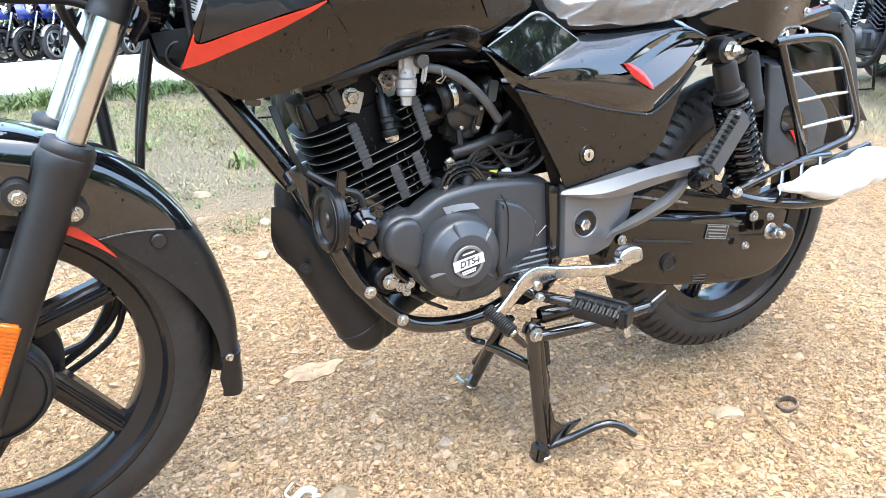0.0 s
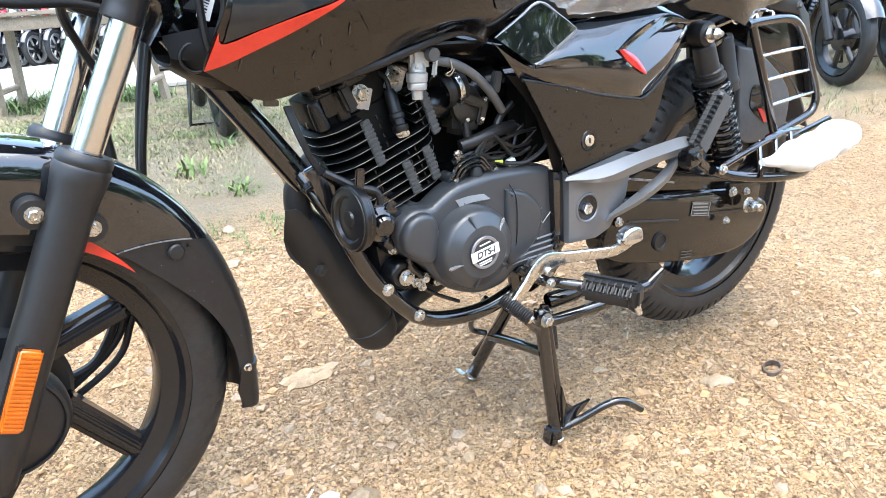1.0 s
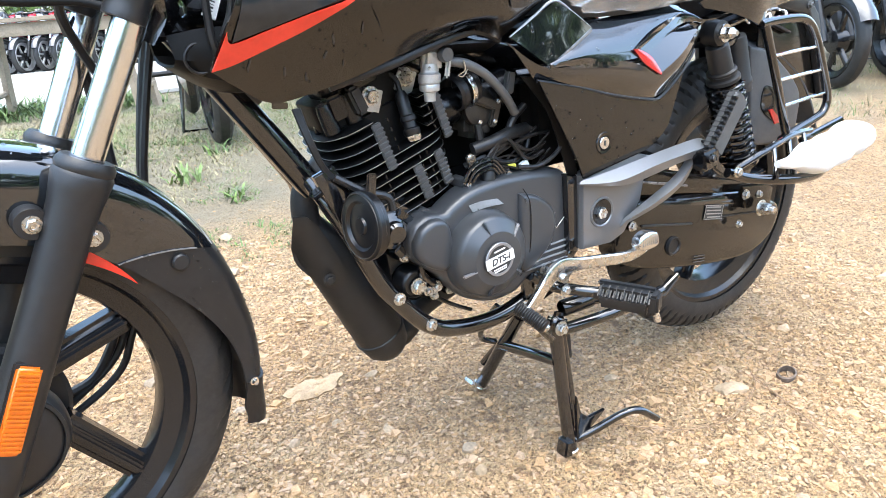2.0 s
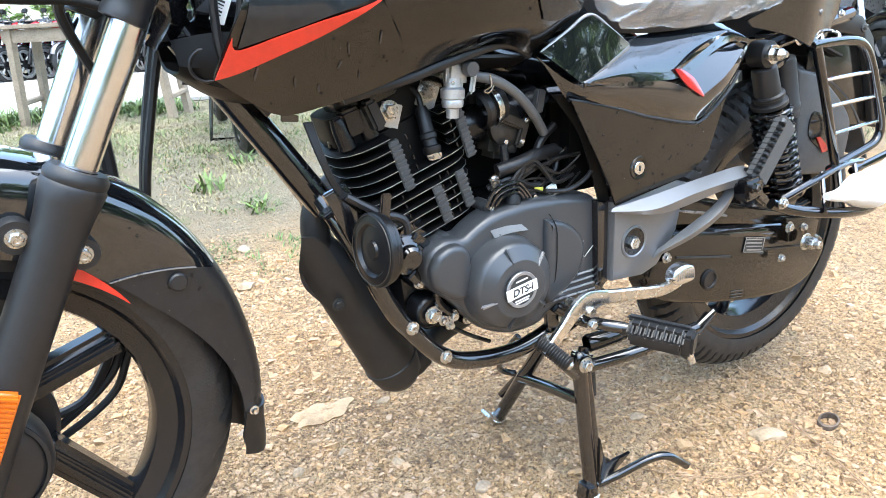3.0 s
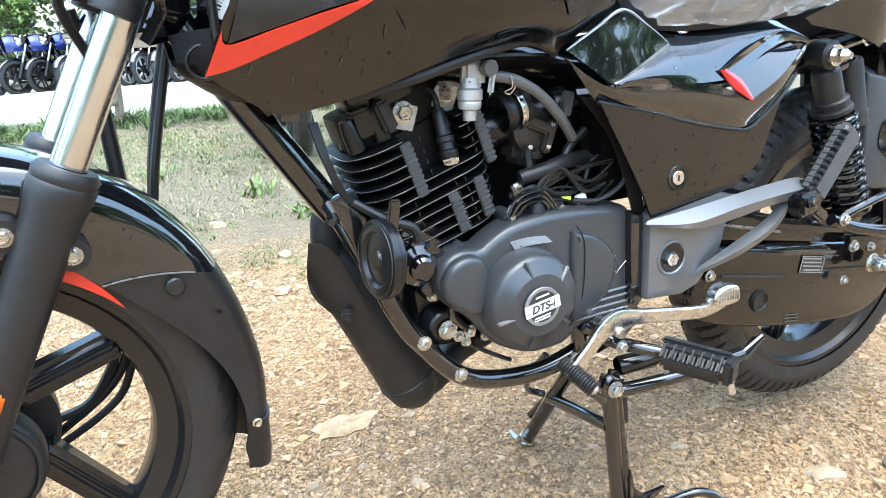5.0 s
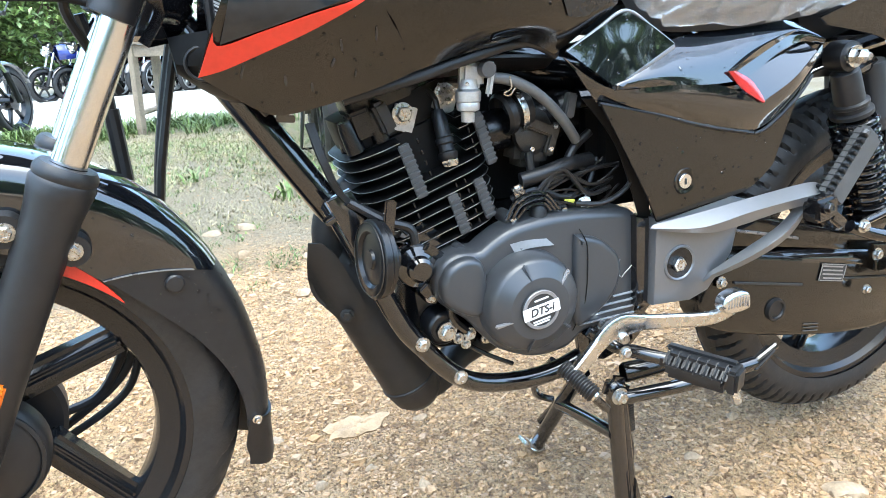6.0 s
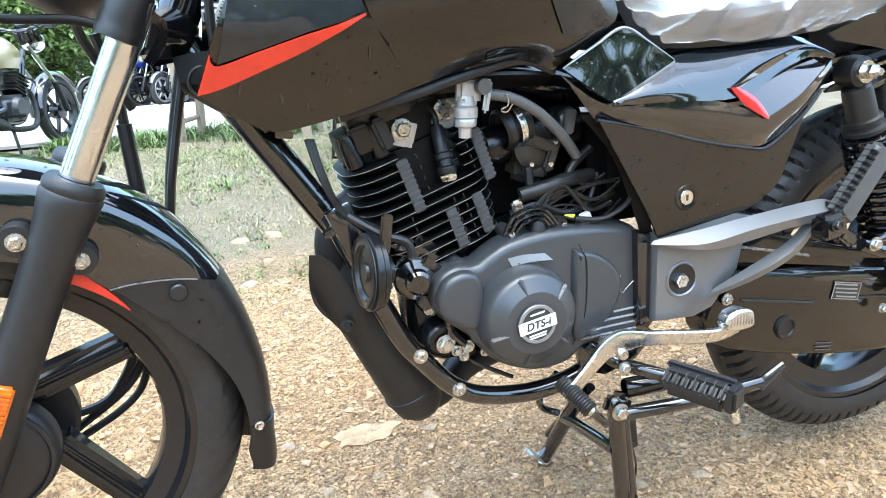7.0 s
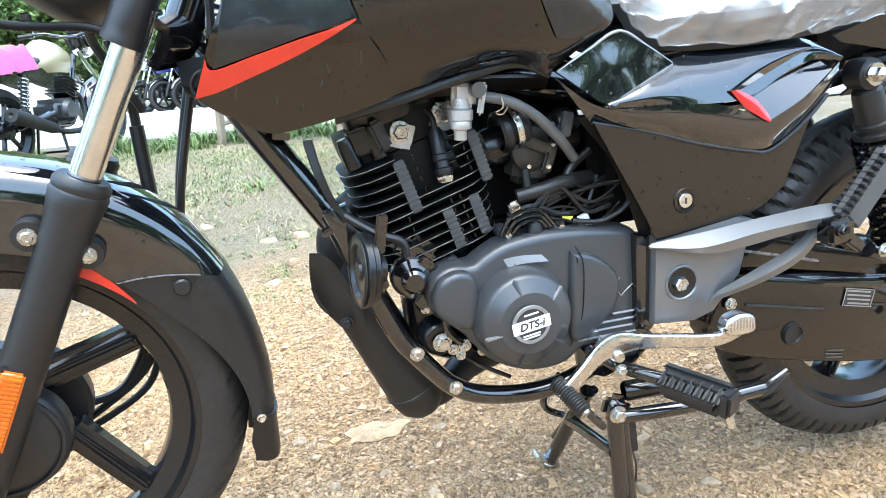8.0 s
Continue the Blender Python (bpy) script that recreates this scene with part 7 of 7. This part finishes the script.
    part("down_tube", tube([(-0.36, 0, 0.82), (-0.22, 0, 0.5), (-0.1, 0.04, 0.28), (0.2, 0.05, 0.28)], 0.02, 14, 10), FRAME, b)
    part("swingarm", tube([(0.2, 0.09, 0.38), (0.68, 0.1, 0.3)], 0.025, 2, 10, curved=False), FRAME, b)
    part("chain_case", box((0.5, 0.03, 0.14), (0.44, -0.1, 0.33), (0, 5, 0), 0.03), SATIN, b)
    part("header_pipe", tube([(-0.14, 0.04, 0.55), (-0.24, 0.06, 0.45), (-0.16, 0.1, 0.24), (0.1, 0.13, 0.22), (0.35, 0.15, 0.27)], 0.022, 24, 10), EXHAUST, b)
    part("muffler", lathe([(0, 0), (0.03, 0), (0.045, 0.06), (0.055, 0.5), (0.05, 0.53), (0.02, 0.53), (0, 0.5)], (0.3, 0.16, 0.26), (1, 0.06, 0.3), 22), EXHAUST, b)
    part("headlamp", lathe([(0, 0.05), (0.05, 0.045), (0.085, 0.02), (0.09, 0), (0.08, -0.06), (0.03, -0.1)], (-0.53, 0, 0.88), (-1, 0, -0.1), 24), CHROME, b)
    part("cowl", box((0.14, 0.2, 0.2), (-0.46, 0, 0.93), (0, 25, 0), 0.05, seg=3), trim, b)
    part("handlebar", tube([(-0.24, -0.36, 0.98), (-0.32, -0.22, 1.0), (-0.38, 0, 0.96), (-0.32, 0.22, 1.0), (-0.24, 0.36, 0.98)], 0.013, 24, 8), FRAME, b)
    for s in (-1, 1):
        part("grip", tube([(-0.235, 0.37 * s, 0.98), (-0.285, 0.27 * s, 0.99)], 0.018, 2, 10, curved=False), RUBBER, b)
        part("footpeg", tube([(0.16, 0.1 * s, 0.33), (0.16, 0.24 * s, 0.33)], 0.014, 2, 8, curved=False), RUBBER, b)
    part("centre_stand", tube([(0.16, -0.1, 0.26), (0.18, -0.14, 0.01), (0.18, 0.14, 0.01), (0.16, 0.1, 0.26)], 0.014, 4, 8, curved=False), FRAME, b)
    return b


def stand_at(x, y, yaw, extra=0.0, lean=0):
    return pose(x, y, lie(x, y) + extra, lean, 0, yaw)


red_bike = parked_motorcycle(CRIMSON, RIMPALE, "red and black parked motorcycle with pale alloy wheels in a row", "row of parked motorcycles", trim=FRAME)
spots = [(-0.75 + 0.3 * k, 13.5 - 0.02 * k + 0.04 * (k % 3), 50 + 3 * (k % 2)) for k in range(20)]
red_bike.matrix_basis = stand_at(*spots[0], 0.02)
for s in spots[1:]:
    copy_thing(red_bike, stand_at(*s, 0.02))
blue_bike = parked_motorcycle(BLUE, ALLOY, "blue parked motorcycle with pale plastic-covered seat across the road", "row of parked motorcycles", True, FRAME)
blue_bike.matrix_basis = stand_at(-1.83, 13.4, 38, 0.02)
for s in ((-1.45, 13.55, 36), (-1.1, 13.7, 40)):
    copy_thing(blue_bike, stand_at(*s, 0.02))
gold_bike = parked_motorcycle(GOLD, ALLOY, "pale gold parked motorcycle with pink cloth on its seat", "", trim=FRAME, back=0.24)
gold_bike.matrix_basis = stand_at(-1.86, 5.38, -110)
dark_bike = parked_motorcycle(FRAME, ALLOY, "black parked motorcycle with knobbly tyres behind the main one", "")
dark_bike.matrix_basis = stand_at(0.44, 3.23, -98)
silver_bike = parked_motorcycle(SILVER, ALLOY, "silver-grey parked motorcycle standing in dry grass", "motorcycles beyond the tail")
silver_bike.matrix_basis = stand_at(4.38, 2.14, 62)
for s in ((4.93, 2.02, 64), (5.48, 1.89, 60), (6.03, 1.79, 62)):
    copy_thing(silver_bike, stand_at(*s))


def cloth():
    rows = []
    for i in range(26):
        u = i / 25
        row = []
        for j in range(18):
            v = -1 + 2 * j / 17
            fall = max(0, abs(v) - 0.45)
            row.append((0.36 + 0.42 * u, 0.2 * v * (1 - 0.35 * fall), 0.86 - 0.32 * fall + 0.02 * noise.noise((u * 7, v * 4, 2)) + 0.03 * (1 - u)))
        rows.append(row)
    ob = part("pink_cloth", grid_mesh(rows, 0.004), PINK, None, "crumpled pink cloth draped over a motorcycle seat", category="cloth")
    ob.matrix_basis = stand_at(-1.86, 5.38, -110)


cloth()


def table():
    t = thing("wooden_table", "rough weathered wooden trestle table beside the road", "table")
    a, b = Vector((-0.62, 5.15, 0)), Vector((0.33, 4.55, 0))
    d = (b - a).normalized()
    n = Vector((-d.y, d.x, 0))
    z = lie(-0.2, 4.9)
    yaw = math.degrees(math.atan2(d.y, d.x))
    for k in range(3):
        c = (a + b) / 2 + n * (0.02 + 0.14 * k)
        part("top_plank", box((1.34, 0.13, 0.03), (c.x, c.y, z + 0.70), (0, 0, yaw), 0.004), WOOD, t)
    c = (a + b) / 2
    part("apron", box((1.15, 0.03, 0.09), (c.x, c.y, z + 0.635), (0, 0, yaw), 0.004), WOOD, t)
    for p in (a, b):
        for k, o in enumerate((0.0, 0.3)):
            q = p + n * o
            top = q + d * (0.05 if p is a else -0.05)
            part("leg", tube([(q.x, q.y, z), (top.x, top.y, z + 0.69)], 0.036, 2, 4, curved=False), WOOD, t)
        part("rung", tube([p + Vector((0, 0, z + 0.16)), p + n * 0.3 + Vector((0, 0, z + 0.18))], 0.022, 2, 6, curved=False), WOOD, t)


table()


def car():
    c = thing("white_car", "white parked car with dark windows", "car")
    prof = [(-2.0, 0.45), (-1.95, 0.75), (-1.2, 0.92), (-0.55, 1.42), (0.6, 1.5), (1.3, 1.35), (1.95, 1.0), (2.05, 0.5)]
    rows = []
    for j in range(11):
        v = -1 + 2 * j / 10
        rows.append([(p.x, 0.82 * v * (1 - 0.16 * smooth(0.9, 1.5, p.z)), 0.3 + (p.z - 0.3) * (1 - 0.06 * abs(v) ** 4)) for p in spline([(x, 0, z) for x, z in prof], 36)])
    part("body", grid_mesh(rows, 0.01), WHITECAR, c)
    for s in (-1, 1):
        part("door_side", plate([(-1.95, 0.35), (-1.95, 0.72), (-1.2, 0.9), (1.6, 0.98), (2.0, 0.8), (2.0, 0.35)], 0.80 * s, 0.86 * s, 0.02), WHITECAR, c)
        part("side_glass", plate([(-0.95, 0.93), (-0.5, 1.34), (0.6, 1.42), (1.2, 1.28), (1.5, 0.98)], 0.70 * s, 0.80 * s, 0.01), GLASS, c)
        for x in (-1.3, 1.3):
            w = new("wheel")
            w.parent = c
            part("tyre", lathe([(0.2, -0.09), (0.29, -0.09), (0.31, -0.05), (0.31, 0.05), (0.29, 0.09), (0.2, 0.09)], (x, 0.8 * s, 0.31), (0, 1, 0), 32, closed=True), TYRE, w)
            part("rim", lathe([(0, 0.05), (0.06, 0.06), (0.2, 0.04), (0.2, -0.04), (0, -0.05)], (x, 0.8 * s, 0.31), (0, s, 0), 24), RIMPALE, w)
    part("windscreen", loft([[(-1.22, -0.66, 0.93), (-1.25, 0, 0.95), (-1.22, 0.66, 0.93)], [(-0.58, -0.58, 1.40), (-0.6, 0, 1.43), (-0.58, 0.58, 1.40)]], 10, 6, 0.02), GLASS, c)
    c.matrix_basis = pose(-5.25, 14.9, lie(-5.0, 14.9) + 0.02, 0, 0, 188)


car()


# ---- trees ----
def tree(height, crown, seed, label, leaves=5200, low=0.25):
    rnd = random.Random(seed)
    t = thing("tree", label, "tree", "trees round the yard")
    bm = bmesh.new()
    tips = []
    trunk = [(0, 0, -0.1), (0.08, 0.05, height * 0.25), (-0.05, 0.1, height * 0.5), (0.1, 0, height * 0.8)]
    tube(trunk, 0.02 * height, 14, 9, bm, r_end=0.006 * height)
    for k in range(26):
        z = height * rnd.uniform(low, 0.8)
        a = rnd.uniform(0, math.tau)
        r = crown * rnd.uniform(0.45, 0.95)
        end = Vector((r * math.cos(a), r * math.sin(a), z + height * rnd.uniform(0.02, 0.22)))
        mid = Vector((0.45 * r * math.cos(a), 0.45 * r * math.sin(a), z + 0.03 * height))
        tube([(0, 0, z), mid, end], 0.007 * height, 8, 6, bm, r_end=0.0015 * height)
        tips += [end, mid.lerp(end, 0.5), mid]
    part("trunk", bm, BARK, t)
    verts, faces = [], []
    clumps = [p + Vector((rnd.gauss(0, 0.3), rnd.gauss(0, 0.3), rnd.gauss(0, 0.25))) for p in tips for _ in range(3)]
    for _ in range(leaves):
        c = rnd.choice(clumps)
        p = c + Vector((rnd.gauss(0, 1), rnd.gauss(0, 1), rnd.gauss(0, 0.8))) * (0.11 * crown)
        q = Euler((rnd.uniform(-0.9, 0.9), rnd.uniform(-0.9, 0.9), rnd.uniform(0, 6.28))).to_matrix()
        s = rnd.uniform(0.07, 0.15)
        n = len(verts)
        for v in ((-s, 0, 0), (0, -0.42 * s, 0.06 * s), (s, 0, -0.1 * s), (0, 0.42 * s, 0.06 * s)):
            verts.append(p + q @ Vector(v))
        faces += [(n, n + 1, n + 2), (n, n + 2, n + 3)]
    me = bpy.data.meshes.new("crown")
    me.from_pydata(verts, [], faces)
    me.materials.append(LEAF)
    crown_ob = new("crown", me)
    crown_ob.parent = t
    return t


big = tree(6.5, 2.6, 5, "leafy green roadside tree with low branches", 18000, 0.06)
big.matrix_basis = pose(-5.6, 18.5, -0.2)
for x, y, s, r in ((-7.2, 19.5, 1.1, 340), (-4.2, 19.2, 0.9, 205), (-6.6, 17.2, 0.8, 160), (-8.5, 17, 1.15, 40), (-2.9, 20.5, 1.0, 110), (-10.5, 14, 1.2, 200), (2.5, 19, 1.2, 260), (-4.5, 23, 1.4, 300), (7, 18, 1.2, 20), (12, 15, 1.3, 70), (16, 8, 1.2, 150),
                   (-6, -14, 1.0, 90), (0, -15, 0.9, 20), (6, -14, 1.0, 130), (12, -12, 1.0, 40), (-12, -10, 1.0, 75), (-3, -13, 0.9, 60), (3.0, -14.5, 1.0, 190), (9, -13, 1.0, 250), (-9, -12, 1.0, 330), (15, -9, 1.1, 10), (-15, -5, 1.1, 100), (-14, 5, 1.1, 280)):
    ob = copy_thing(big, pose(x, y, 0.1, 0, 0, r))
    ob.scale = (s, s, s * (1.0 if y > 0 else 0.75))


# ---- rain drops left on the bike ----
def rain_drops():
    rnd = random.Random(31)
    ball = bmesh.new()
    bmesh.ops.create_icosphere(ball, subdivisions=2, radius=1.0)
    ball.verts.index_update()
    shape = [v.co.copy() for v in ball.verts]
    tris = [[v.index for v in f.verts] for f in ball.faces]
    ball.free()
    wanted = {"matte_tail": 300, "gloss_shell": 170, "shroud": 70, "tank_shell": 80, "upper_facet": 40, "accent_wing": 14, "lower_panel": 80, "panel_trim": 60, "chain_case": 25, "rubber_flap": 12}
    hosts = [o for o in bpy.data.objects if o.type == "MESH" and o.name in wanted]
    for host in hosts:
        facing = [p for p in host.data.polygons if p.normal.y < -0.1 or p.normal.z > 0.5]
        if not facing:
            continue
        areas = [p.area for p in facing]
        verts, faces = [], []
        for p in rnd.choices(facing, areas, k=wanted[host.name]):
            if p.center.y > MID + 0.03:
                continue
            q = p.normal.to_track_quat("Z", "Y").to_matrix()
            a, b = (host.data.vertices[i].co for i in rnd.sample(list(p.vertices), 2))
            at = p.center.lerp(a.lerp(b, rnd.random()), rnd.random())
            r = rnd.uniform(0.0007, 0.0016) if rnd.random() < 0.8 else rnd.uniform(0.0016, 0.0026)
            n = len(verts)
            verts += [at + q @ Vector((v.x * r, v.y * r, v.z * r * 0.6)) for v in shape]
            faces += [[i + n for i in f] for f in tris]
        me = bpy.data.meshes.new("rain_water")
        me.from_pydata(verts, [], faces)
        me.polygons.foreach_set("use_smooth", [True] * len(faces))
        me.materials.append(WATER)
        ob = new("rain_water", me)
        ob.parent = host.parent
        tagged(ob, "beads of rain water", kind="stuff")


rain_drops()
